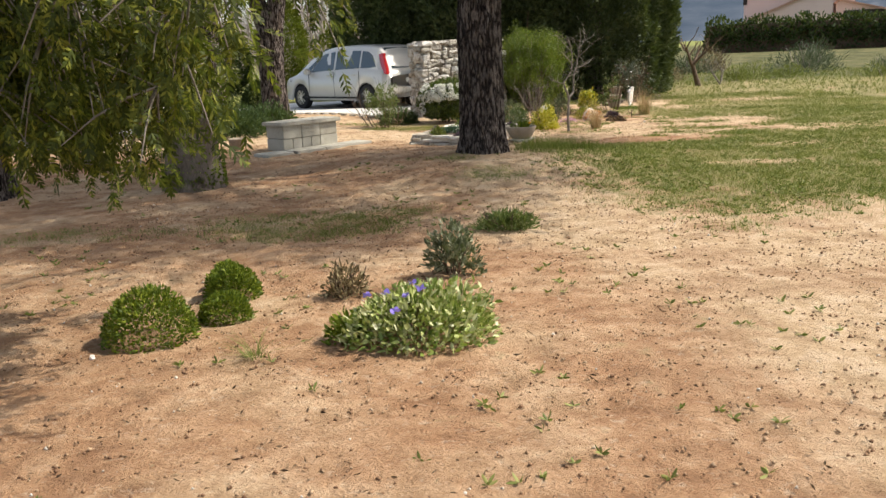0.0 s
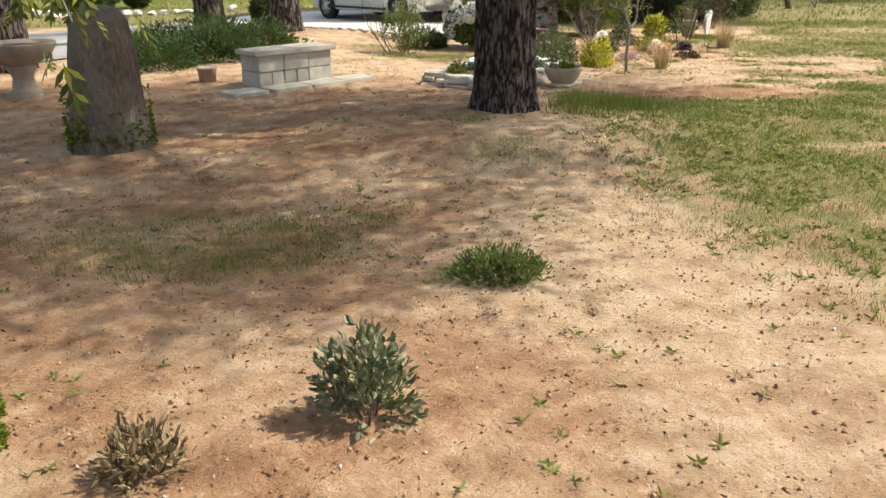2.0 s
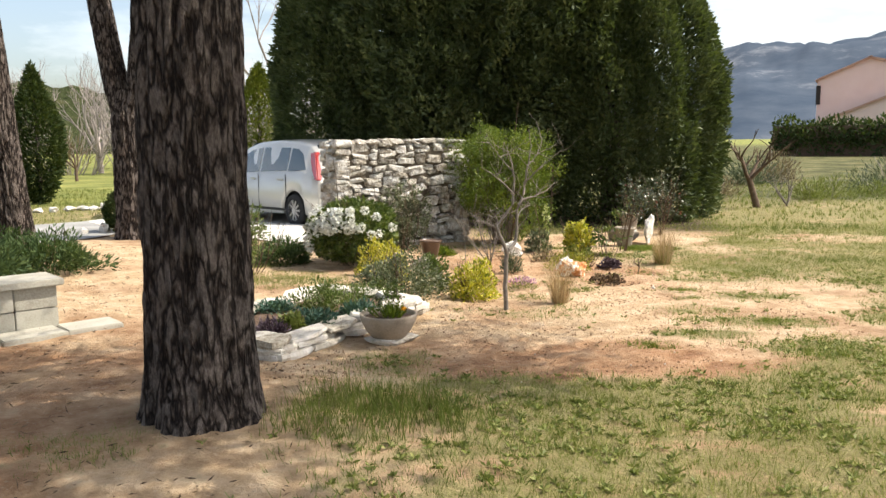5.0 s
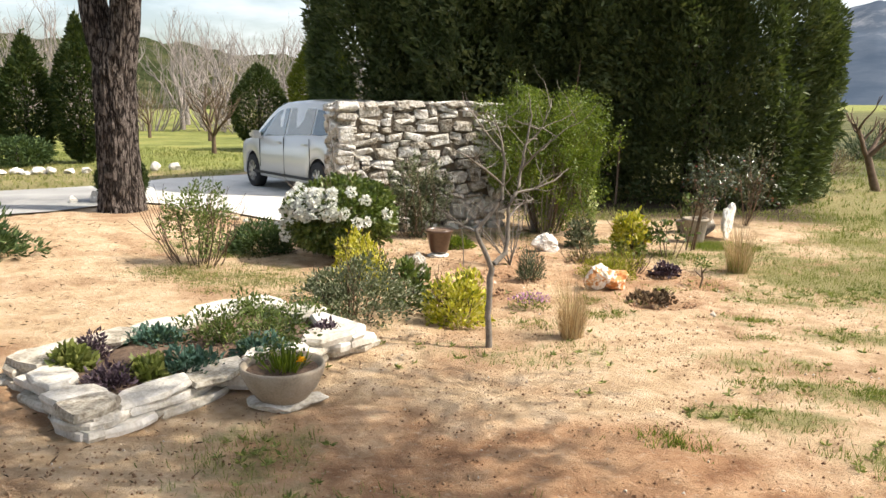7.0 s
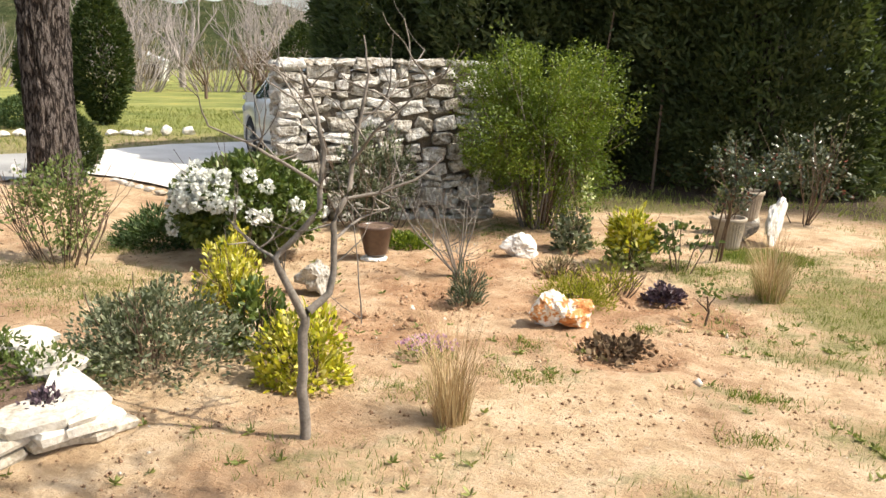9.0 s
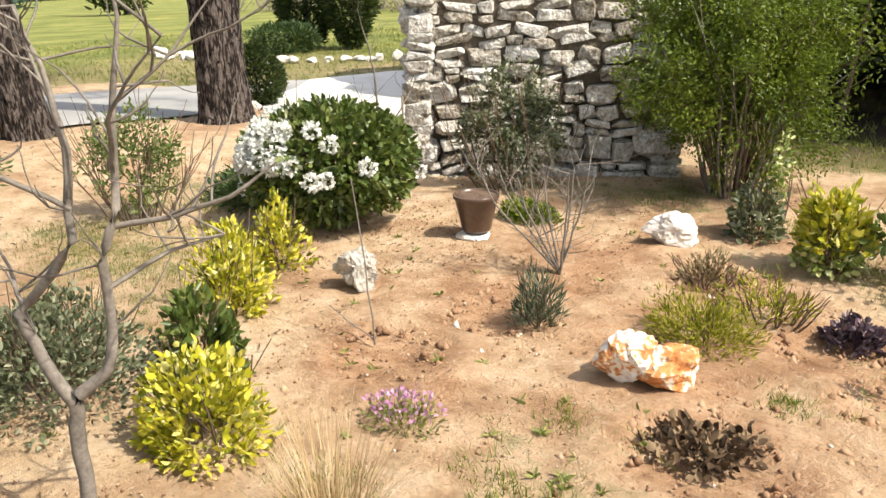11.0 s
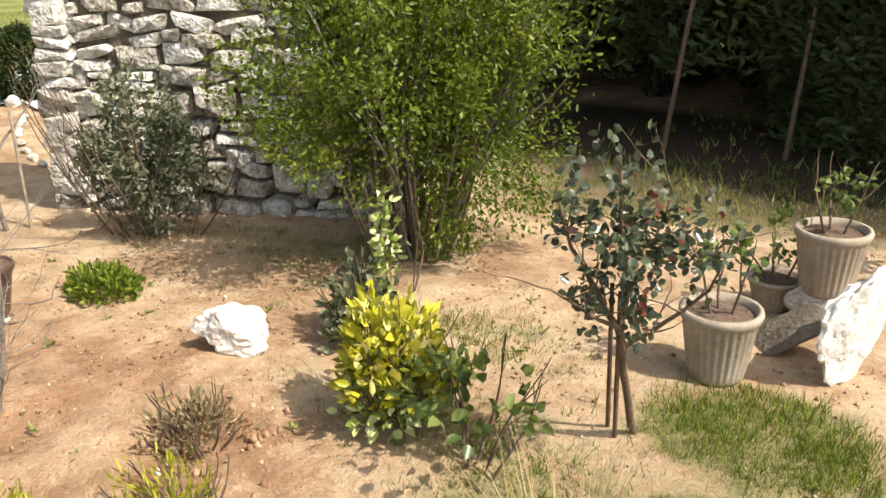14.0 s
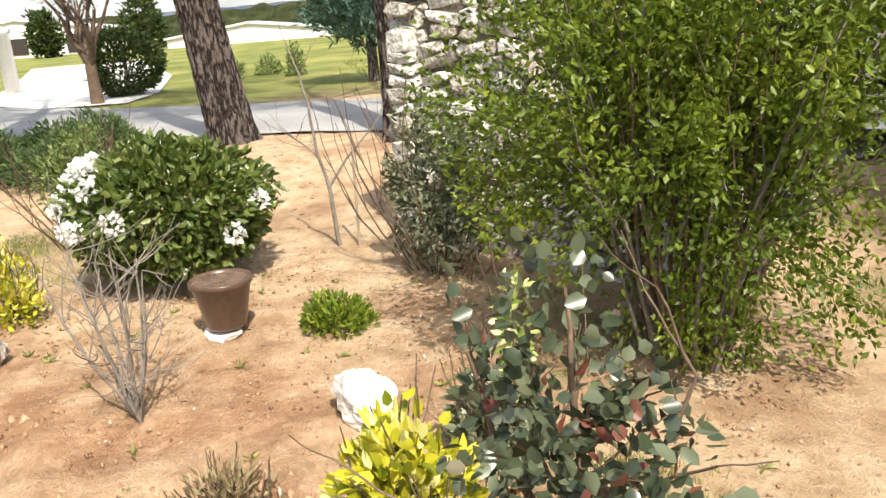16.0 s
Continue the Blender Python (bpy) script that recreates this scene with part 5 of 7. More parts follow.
part("pot", mesh_of("pot", v, f, "cast_stone", True), None, pt)


# ---- stump ----
stump = thing("tree_stump", "tall weathered grey tree stump with moss at its foot", "stump", on_ground(-2.60, 8.78, -0.04))
part("stump", trunk_mesh("stump", [(0, 0, 0), (0, 0, 0.35), (0.02, 0, 0.8), (0.03, 0, 1.08), (0.03, 0, 1.17), (0.03, 0, 1.20)], [0.33, 0.30, 0.265, 0.225, 0.15, 0.02], 9, 60, 0.022, 60, 0.05, "stump"), None, stump)
_r = np.random.default_rng(8)
a = _r.uniform(0, 6.28, 900)
P = np.stack([0.33 * np.cos(a), 0.33 * np.sin(a), np.abs(_r.normal(size=900)) * 0.2], 1)
part("moss", leaves("moss", P, np.stack([np.cos(a), np.sin(a), a * 0 + .4], 1), 0.04, 0.028, "moss", _r), None, stump, "yellow-green moss and ivy")


# ---- raised bed of stacked flat stones ----
bed = thing("raised_bed", "low raised flower bed edged with stacked flat white stones", "flower bed", on_ground(0.62, 12.5, 0))
bed_z = gz(0.62, 12.5)


def flag_mesh(seed):
    rng = np.random.default_rng(seed)
    bm = bmesh.new()
    n = 7
    ring = []
    for i in range(n):
        a = 2 * math.pi * i / n + rng.uniform(-.2, .2)
        c, s = math.cos(a), math.sin(a)
        k = 0.5 / max(abs(c), abs(s)) * rng.uniform(0.86, 1.04)
        ring.append((c * k, s * k))
    lo = [bm.verts.new((x * .96, y * .96, -0.5 + rng.uniform(-.1, .1))) for x, y in ring]
    mi = [bm.verts.new((x * 1.02, y * 1.02, rng.uniform(-.15, .3))) for x, y in ring]
    hi = [bm.verts.new((x * .95, y * .95, 0.5 + rng.uniform(-.14, .14))) for x, y in ring]
    for i in range(n):
        k = (i + 1) % n
        bm.faces.new((lo[i], lo[k], mi[k], mi[i]))
        bm.faces.new((mi[i], mi[k], hi[k], hi[i]))
    bm.faces.new(hi); bm.faces.new(lo[::-1])
    bmesh.ops.recalc_face_normals(bm, faces=bm.faces[:])
    me = bpy.data.meshes.new("stone")
    bm.to_mesh(me); bm.free()
    me.materials.append(M["flag"])
    return me


FLAGS = [flag_mesh(i + 50) for i in range(10)]
CORNERS = [(0.66, 11.30), (-0.28, 11.95), (0.42, 13.72), (1.52, 13.02)]
rg = random.Random(77)
for e in range(4):
    (x0, y0), (x1, y1) = CORNERS[e], CORNERS[(e + 1) % 4]
    L = math.hypot(x1 - x0, y1 - y0)
    ang = math.degrees(math.atan2(y1 - y0, x1 - x0))
    ix, iy = (0.62 - (x0 + x1) / 2), (12.5 - (y0 + y1) / 2)
    il = math.hypot(ix, iy)
    ix, iy = ix / il, iy / il
    for layer in range(3):
        u = -0.10 + 0.06 * layer
        while u < L - 0.02:
            w = rg.uniform(0.30, 0.58)
            w = min(w, L - u + 0.06)
            wd = rg.uniform(0.22, 0.30) if layer == 2 else rg.uniform(0.18, 0.26)
            inn = 0.07 + rg.uniform(-.02, .02) + 0.012 * layer
            hh = rg.uniform(0.040, 0.056)
            ob = new("stone", FLAGS[rg.randrange(10)])
            ob.parent = bed
            X, Y = x0 + (x1 - x0) * (u + w / 2) / L + ix * inn, y0 + (y1 - y0) * (u + w / 2) / L + iy * inn
            ob.matrix_local = pose(X - 0.62, Y - 12.5, gz(X, Y) - bed_z + 0.018 + 0.052 * layer + rg.uniform(0, .006), rg.uniform(-4, 4), rg.uniform(-4, 4), ang + rg.uniform(-7, 7)) @ Matrix.Diagonal((w, wd, hh, 1))
            u += w * 0.94
bm = bmesh.new()
f = bm.faces.new([bm.verts.new((x * 0.86, y * 0.86, 0.10)) for x, y in [(cx - 0.60, cy - 12.5) for cx, cy in CORNERS]])
bmesh.ops.triangulate(bm, faces=bm.faces[:])
bmesh.ops.subdivide_edges(bm, edges=bm.edges[:], cuts=12, use_grid_fill=True)
for v in bm.verts:
    v.co.z += 0.05 * noise.noise(v.co * 4) + 0.02 * noise.noise(v.co * 14)
part("bed_soil", bm, "potting_soil", bed, "brown soil filling the bed")
BEDPLANTS = [(0.10, 12.20, .22, .20, "purple", .035), (0.48, 11.80, .34, .14, "purple", .04), (0.75, 12.15, .42, .16, "blue_green", .05), (1.02, 12.5, .34, .14, "blue_green", .05), (0.55, 12.75, .5, .26, "green", .035),
             (0.30, 12.55, .34, .16, "blue_green", .045), (0.85, 12.95, .44, .24, "pale_green", .03), (0.95, 13.25, .5, .2, "green", .035), (0.55, 13.35, .4, .22, "green", .035), (1.28, 12.93, .2, .14, "purple", .035),
             (0.12, 11.98, .2, .16, "weed", .07), (0.60, 11.95, .2, .14, "weed", .07), (0.72, 12.62, .26, .36, "green", .03)]
for i, (x, y, w, h, mt, lf) in enumerate(BEDPLANTS):
    nm = {"purple": ("dark purple-leaved bedding plant", "heuchera"), "blue_green": ("spreading blue-green stonecrop", "stonecrop"), "green": ("small green leafy herb", "herb"), "pale_green": ("pale green leafy herb", "herb"), "weed": ("tuft of green strap leaves", "tuft")}[mt]
    c = cluster(nm[1], nm[0] + " in a raised stone bed", "plant", x, y, w, w * .8, h * .72, mt, 420, (lf, lf * .45), 200 + i, shell=0.1, lump=0.3, stems=3, up=0.5, jitter=0.7, stem_r=0.003)
    c.location.z = bed_z + 0.10


# ---- pots, rocks and stakes in the garden bed ----
pt = thing("flower_pot", "brown glazed clay pot on a white stone", "pot", on_ground(1.22, 16.48, 0.05))
v, f = lathe([(0.001, 0), (0.088, 0), (0.094, 0.01), (0.138, 0.208), (0.149, 0.214), (0.151, 0.236), (0.146, 0.24), (0.138, 0.238), (0.132, 0.218)], 36)
part("pot", mesh_of("pot", v, f, "brown_glaze", True), None, pt)
v, f = lathe([(0.136, 0.226), (0.06, 0.228), (0.001, 0.227)], 24)
part("soil", mesh_of("soil", v, f, "potting_soil", True), None, pt)
boulder("base_stone", "small flat white stone under a clay pot", "stone", 1.22, 16.46, (0.19, 0.13, 0.055), "white_rock", 14, 0.15, 0.25, 25, 3)


def ribbed_pot(x, y, label, r=0.150, h=0.285, dz=0.0):
    t = thing("flower_pot", label, "pot", on_ground(x, y, dz), 0, "ribbed concrete pots")
    v, f = lathe([(0.001, 0), (r * .66, 0), (r * .70, 0.012, 0), (r * .74, 0.04, 1), (r * .93, h * .83, 1), (r * .95, h * .86, 0), (r * 1.0, h * .88), (r * 1.03, h * .95), (r * 1.0, h), (r * .90, h), (r * .85, h * .9)], 144, 0, 28, 0.007)
    part("pot", mesh_of("pot", v, f, "cast_stone", True), None, t, "fluted cast-stone pot")
    v, f = lathe([(r * .88, h * .90), (r * .4, h * .92), (0.001, h * .91)], 24, 0.02)
    part("soil", mesh_of("soil", v, f, "potting_soil", True), None, t)
    return t


ribbed_pot(3.96, 18.08, "fluted grey concrete pot with a small rose")
boulder("base_stone", "rough block of stone under a concrete pot", "stone", 4.12, 18.80, (0.26, 0.22, 0.20), "grey_rock", 44, 0.12, 0.12, 10, 3)
ribbed_pot(4.12, 18.80, "fluted grey concrete pot raised on a rough stone", dz=0.15)
ribbed_pot(3.90, 18.84, "low round concrete pot sunk in the ground", 0.125, 0.15)
boulder("rock_slab", "rough upright white rock flake leaning by a pot", "rock", 4.33, 18.34, (0.12, 0.30, 0.37), "white_rock", 41, 0.20, 0.06, -14, 4, tilt=(-6, 6), chip=0.05)
boulder("rock_slab", "thin dark stone slab propped against a white rock", "rock", 4.08, 18.52, (0.34, 0.24, 0.06), "mortar", 42, 0.08, -0.4, 35, 3, tilt=(0, -30))
boulder("white_rock", "lumpy white rock on bare clay", "rock", 2.31, 17.05, (0.265, 0.17, 0.165), "white_rock", 46, 0.24, 0.20, 38, 4, chip=0.05)
boulder("ochre_rock", "orange and white pitted rock on bare clay", "rock", 2.91, 15.25, (0.21, 0.17, 0.205), "ochre_white", 45, 0.22, 0.12, 20, 4, chip=0.05)
boulder("ochre_rock", "rounded orange ochre rock beside its twin", "rock", 3.07, 15.36, (0.26, 0.17, 0.17), "ochre_rock", 47, 0.22, 0.14, 60, 4, chip=0.05)
boulder("grey_rock", "pitted grey rock on bare clay", "rock", 1.25, 15.38, (0.20, 0.16, 0.21), "grey_rock", 49, 0.35, 0.12, 0, 4, chip=0.15)
boulder("white_stone", "small white stone beside a cushion plant", "stone", -1.44, 3.36, (0.03, 0.025, 0.025), "white_rock", 52, 0.2, 0.2, 0, 2)
for i, (x, y, s) in enumerate([(-4.5, 18.75, .16), (-4.75, 18.55, .10), (-3.95, 18.75, .12)]):
    boulder("white_rock", "white rock at the edge of the lane", "rock", x, y, (s, s * .7, s), "white_rock", 60 + i, 0.3, 0.15, i * 40, 3)
rg = random.Random(9)
for i in range(34):   # stone edging of the cypress bed
    k = i / 33
    x, y = -15.5 + 8.2 * k, 24.6 - 1.4 * math.sin(k * 3.14) + 0.9 * k * k + rg.uniform(-.25, .25)
    boulder("edging_rock", "white limestone rock edging a cypress bed", "rock", x, y, (rg.uniform(.18, .36), rg.uniform(.15, .28), rg.uniform(.10, .22)), "white_rock", 300 + i, 0.3, 0.2, rg.uniform(0, 180), 2)
for i in range(14):   # kerb stones of the drive
    k = i / 13
    x, y = -3.15 + 2.7 * k, 18.52 - 0.55 * math.sin(k * 2.6) - 0.05 * k
    boulder("kerb_stone", "low pale stone edging the gravel drive", "stone", x, y, (0.14, 0.07, 0.06), "flag", 400 + i, 0.15, 0.3, -12 + rg.uniform(-8, 8), 2)


# ---- sapling in front of the bed ----
def limbs_thing(name, label, category, x, y, limbs, mat, twigs=0, seed=1, right=(0.925, 0.38), part_name="branch", twig_len=0.22, twig_r=0.004):
    """A small tree from limbs drawn as (sideways, depth, height, radius) rows, with thin side twigs."""
    t = thing(name, label, category, on_ground(x, y, -0.02))
    rg = random.Random(seed)
    fwd = (-right[1], right[0])
    for i, rows in enumerate(limbs):
        V, F, tips = [], [], []
        pts = [Vector((right[0] * u + fwd[0] * w, right[1] * u + fwd[1] * w, h)) for u, w, h, r in rows]
        fine, rad = [], []
        for j in range(len(pts) - 1):
            for k in range(3):
                fine.append(pts[j].lerp(pts[j + 1], k / 3) + Vector((rg.uniform(-1, 1), rg.uniform(-1, 1), 0)) * 0.006 * (k > 0))
                rad.append(rows[j][3] + (rows[j + 1][3] - rows[j][3]) * k / 3)
        fine.append(pts[-1]); rad.append(rows[-1][3])
        tube(V, F, fine, rad, 8 if rows[0][3] > .01 else 5)
        if i:
            for s in range(twigs):
                j = rg.randrange(2, len(fine))
                d = Vector((rg.uniform(-1, 1), rg.uniform(-1, 1), rg.uniform(-.1, .9)))
                grow(V, F, rg, fine[j], d, twig_len * rg.uniform(.5, 1.1), twig_r, 1, tips, 0.2, (1, 2), 0.6, 0.08, 4)
        part("trunk" if i == 0 else part_name, mesh_of(part_name, V, F, mat, True), None, t)
    return t


limbs_thing("young_tree", "small leafless grey-barked tree on sandy ground", "tree", 2.27, 13.33, [
    [(0, 0, 0, .024), (-.01, 0, .25, .022), (0.0, 0, .5, .021), (.03, 0, .60, .02)],
    [(.01, 0, .56, .019), (-.05, -.02, .70, .016), (-.10, -.02, .82, .014), (-.02, .0, .90, .013), (.08, .02, 1.02, .012), (.10, .03, 1.25, .010), (.06, .04, 1.45, .006), (0, .05, 1.58, .003)],
    [(.03, 0, .59, .018), (.11, .03, .66, .016), (.13, .05, .78, .014), (.13, .05, .95, .013), (.20, .05, 1.10, .011), (.23, .05, 1.32, .009), (.28, .06, 1.55, .005), (.26, .08, 1.70, .003)],
    [(.17, .05, 1.05, .009), (.32, .10, 1.07, .008), (.47, .14, 1.12, .006), (.58, .18, 1.20, .003)],
    [(.20, .05, 1.20, .008), (.30, -.05, 1.33, .006), (.40, -.10, 1.42, .004), (.52, -.12, 1.52, .002)],
    [(.09, .02, 1.10, .008), (-.06, -.08, 1.22, .007), (-.18, -.14, 1.30, .005), (-.30, -.2, 1.36, .003)],
    [(-.08, -.02, .80, .008), (-.22, .10, .86, .006), (-.32, .16, .95, .003)],
    [(.13, .05, .88, .008), (.24, .18, .95, .006), (.36, .26, .98, .003)],
    [(.10, .03, 1.30, .006), (-.02, .10, 1.45, .005), (-.10, .16, 1.58, .003)],
    [(.23, .05, 1.35, .006), (.36, .12, 1.46, .004), (.45, .2, 1.60, .002)]], "twig", 5, 5, twig_len=0.2)

limbs_thing("bare_shrub", "leafless twiggy grey shrub in bare clay", "shrub", 2.02, 16.20, [
    [(0, 0, 0, .010), (.0, 0, .05, .009)]] + [[(0, 0, .02, .008), (.10 * a, .1 * b, .2, .006), (.22 * a, .2 * b, .42, .005), (.28 * a, .25 * b, .62, .003)] for a, b in ((-1.6, .2), (-.9, -.6), (-.3, .6), (.1, -.5), (.3, .3), (-1.2, .7), (-.6, .1), (.5, -.2))], "twig", 8, 8, (0.77, 0.64), twig_len=0.24, twig_r=0.003)

limbs_thing("staked_sapling", "thin bare sapling tied to a stake beside the wall", "tree", -0.12, 17.10, [
    [(0, 0, 0, .016), (-.02, 0, .25, .014), (-.03, 0, .42, .013)],
    [(-.03, 0, .40, .012), (-.08, 0, .62, .010), (-.10, 0, .95, .008), (-.16, 0, 1.2, .005), (-.22, 0, 1.42, .002)],
    [(-.03, 0, .40, .010), (.10, .02, .58, .008), (.26, .04, .74, .005), (.34, .05, .84, .002)],
    [(-.08, 0, .6, .006), (-.18, .02, .70, .005), (-.26, .03, .76, .002)]], "twig", 4, 12, (0.16, 0.99), twig_len=0.2, twig_r=0.003)
st = new("stake", mesh_of("stake", *(lambda V, F: (tube(V, F, [(0, 0, -.05), (-.01, .01, .35), (-.02, .02, .72)], [.010, .010, .009], 6), V, F)[1:])([], []), "wood_stake"))
st.matrix_world = pose(*on_ground(-0.06, 17.22))
tagged(st, "pale thin wooden stake beside a sapling", "stake")
limbs_thing("thin_cane", "thin bare cane planted in dug clay", "plant", 1.80, 14.93, [[(0, 0, 0, .005), (-.02, 0, .4, .004), (-.06, 0, .80, .003)], [(0, 0, .03, .004), (-.12, .02, .12, .003), (-.2, .03, .2, .002)]], "twig", 2, 14, (0.72, 0.69), twig_len=0.08, twig_r=0.002)
limbs_thing("pruned_rose", "short pruned rose stem with a few new leaves", "plant", 3.84, 15.83, [[(0, 0, 0, .009), (.02, 0, .10, .008), (0, 0, .20, .005)], [(.01, 0, .10, .006), (-.06, .02, .17, .004)], [(.01, 0, .13, .006), (.05, -.02, .22, .004)]], "brown_twig", 2, 16, twig_len=0.06, twig_r=0.002)
cluster("rose_leaves", "few fresh leaves on a pruned rose", "plant", 3.84, 15.83, .14, .12, .27, "pale_green", 40, (.035, .022), 90, z0=.18, shell=.1, stems=0)


# ---- shrubs of the bed ----
def flower_heads(parent, centres, r, mat, rng, n=70, size=(0.022, 0.018)):
    for c in centres:
        d = unit(rng.normal(size=(n, 3)))
        part("flower_head", leaves("flower_head", np.array(c) + d * r * 0.75, d, size[0], size[1], mat, rng, 0.1, 0, 0.7), None, parent)


snow = cluster("snowball_shrub", "rounded green shrub with white flower clusters", "shrub", 0.24, 16.15, 1.14, 1.10, 0.84, "green", 7500, (0.062, 0.036), 101, z0=0.06, half=False, shell=0.5, lump=0.1, stems=9, jitter=0.7)
_r = np.random.default_rng(7)
heads = []
for i in range(46):
    a, e = _r.normal(-1.75, 0.5), _r.uniform(0.15, 1.0)
    heads.append((0.60 * math.cos(a) * math.cos(e * .8), 0.58 * math.sin(a) * math.cos(e * .8), 0.46 + 0.43 * math.sin(e * .9) - 0.05))
for i in range(8):
    a = _r.uniform(-2.6, 1.2)
    heads.append((0.60 * math.cos(a), 0.58 * math.sin(a), 0.34 + _r.uniform(-.12, .3)))
flower_heads(snow, heads, 0.055, "white_petal", _r, 75, (0.03, 0.026))

big = cluster("big_shrub", "large loose shrub with bright green new leaves", "shrub", 2.14, 18.38, 1.50, 1.50, 1.88, "bright", 21000, (0.036, 0.018), 103, z0=0.04, half=False, shell=0.25, lump=0.22, clumps=170, clump_size=0.07, stems=0, jitter=0.9, freq=4.0, taper=-0.30)
rg = random.Random(30)
tips = []
for i in range(46):
    V, F = [], []
    a = rg.uniform(0, 6.28)
    o = Vector((math.cos(a) * .20 * rg.random(), math.sin(a) * .18 * rg.random(), -.03))
    grow(V, F, rg, o, (math.cos(a) * .42, math.sin(a) * .38, 1), rg.uniform(.62, .82), .011, 2, tips, .10, (2, 3), .42, .10, 5)
    part("stem", mesh_of("stem", V, F, rg.choice(("brown_twig", "twig"))), None, big)
_r = np.random.default_rng(31)
TP, TD = np.array([tuple(p) for p, d in tips]), np.array([tuple(d) for p, d in tips])
k = 60
along = _r.uniform(-.30, .06, (len(TP) * k, 1))
P = np.repeat(TP, k, 0) + np.repeat(TD, k, 0) * along + _r.normal(size=(len(TP) * k, 3)) * 0.045
shoots = part("shoot_leaves", leaves("shoot_leaves", P, np.repeat(TD, k, 0) * .5 + _r.normal(size=P.shape) * .7, 0.036, 0.018, "bright", _r, 0.25, 0, 0.4), None, big)
tagged(shoots, kind="stuff")
cluster("wall_shrub", "thin evergreen climber sprawling against the stone wall", "shrub", 0.70, 17.62, 0.95, 0.5, 0.95, "grey_green", 3600, (0.046, 0.022), 105, z0=0.05, half=False, shell=0.15, lump=0.3, clumps=60, clump_size=0.12, stems=14, jitter=0.9, turn=32, fan=.6)
cluster("yellow_euonymus", "yellow variegated shrub with pointed shoots", "shrub", 1.93, 13.92, 0.48, 0.44, 0.40, "yellow", 1500, (0.045, 0.022), 107, shell=0.35, lump=0.16, clumps=60, stems=8, up=0.5, group="yellow shrubs")
cluster("yellow_euonymus", "small bright yellow shrub behind a grey-green one", "shrub", 0.98, 14.75, 0.44, 0.42, 0.44, "yellow", 1300, (0.045, 0.022), 108, shell=0.3, lump=0.2, clumps=50, stems=8, up=0.5, group="yellow shrubs")
cluster("yellow_euonymus", "tall thin yellow shrub below white flowers", "shrub", 0.62, 15.35, 0.36, 0.34, 0.42, "yellow", 700, (0.045, 0.022), 109, shell=0.2, lump=0.25, clumps=36, stems=8, up=0.5, group="yellow shrubs")
cluster("yellow_euonymus", "yellow shrub with cream-edged lower leaves", "shrub", 3.22, 17.10, 0.40, 0.38, 0.50, "yellow", 900, (0.060, 0.030), 110, z0=.14, shell=0.3, lump=0.2, clumps=44, stems=8, up=0.5, group="yellow shrubs")
cluster("variegated_leaves", "cream-edged lower leaves of a yellow shrub", "shrub", 3.20, 17.08, 0.36, 0.34, 0.24, "cream", 420, (0.055, 0.032), 111, z0=.04, shell=0.3, stems=4)
cluster("grey_shrub", "spreading grey-green shrub beside the raised bed", "shrub", 1.16, 13.72, 1.02, 0.75, 0.46, "grey_green", 4200, (0.034, 0.016), 113, shell=0.3, lump=0.2, clumps=140, clump_size=.1, stems=16, up=0.3, turn=25)
cluster("dark_shrub", "small dark glossy evergreen shrub", "shrub", 1.47, 14.22, 0.36, 0.34, 0.42, "green", 620, (0.06, 0.028), 115, shell=0.25, lump=0.2, clumps=26, stems=7, up=0.4)
cluster("leafy_shrub", "thin pale green leafy shrub on sandy ground", "shrub", -0.98, 15.40, 0.75, 0.65, 0.80, "pale_green", 1900, (0.040, 0.020), 117, z0=.05, shell=0.15, lump=0.3, clumps=70, clump_size=.12, stems=26, fan=.8, jitter=.8, up=.3, half=False)
cluster("euonymus", "upright dark variegated shrub with pale tips", "shrub", 2.66, 17.45, 0.34, 0.32, 0.36, "grey_green", 520, (0.055, 0.030), 119, shell=0.3, lump=0.2, stems=7, up=.3)
cluster("euonymus_shoot", "tall thin shoot with cream-edged leaves", "shrub", 2.78, 17.50, 0.10, 0.10, 0.68, "cream", 150, (0.042, 0.024), 120, z0=.25, shell=0.2, stems=2, half=False)
cluster("small_rose", "low rose bush with glossy leaves", "plant", 3.60, 17.02, 0.50, 0.42, 0.40, "green", 130, (0.055, 0.036), 121, z0=.18, shell=0.3, lump=0.25, clumps=26, stems=5, half=False, jitter=.8)
cluster("cushion_plant", "low bright green cushion of small leaves", "plant", 1.30, 17.0, 0.44, 0.36, 0.13, "moss", 900, (0.04, 0.018), 123, shell=0.3, lump=0.2, stems=0, up=.5)
cluster("lavender", "small grey-green lavender tuft", "plant", 2.30, 15.55, 0.28, 0.26, 0.28, "lavender", 800, (0.06, 0.008), 125, shell=0.1, lump=0.2, stems=6, up=.9, jitter=.4)
cluster("lavender", "sparse wintered lavender tuft in a dug hollow", "plant", 2.72, 16.58, 0.36, 0.30, 0.17, "dry", 420, (0.045, 0.012), 126, shell=0.1, lump=0.3, stems=16, up=.6, jitter=.6, fan=.8)
cluster("golden_shrublet", "low feathery golden-green shrublet", "plant", 3.00, 15.85, 0.54, 0.44, 0.19, "gold_moss", 2000, (0.042, 0.008), 127, shell=0.3, lump=0.25, stems=8, up=.5, jitter=.6)
cluster("golden_shrublet", "thin dry golden shrublet beside a fuller one", "plant", 3.16, 16.25, 0.44, 0.32, 0.22, "gold_moss", 420, (0.05, 0.010), 128, z0=.05, shell=0.1, lump=0.3, stems=22, up=.6, fan=.9)
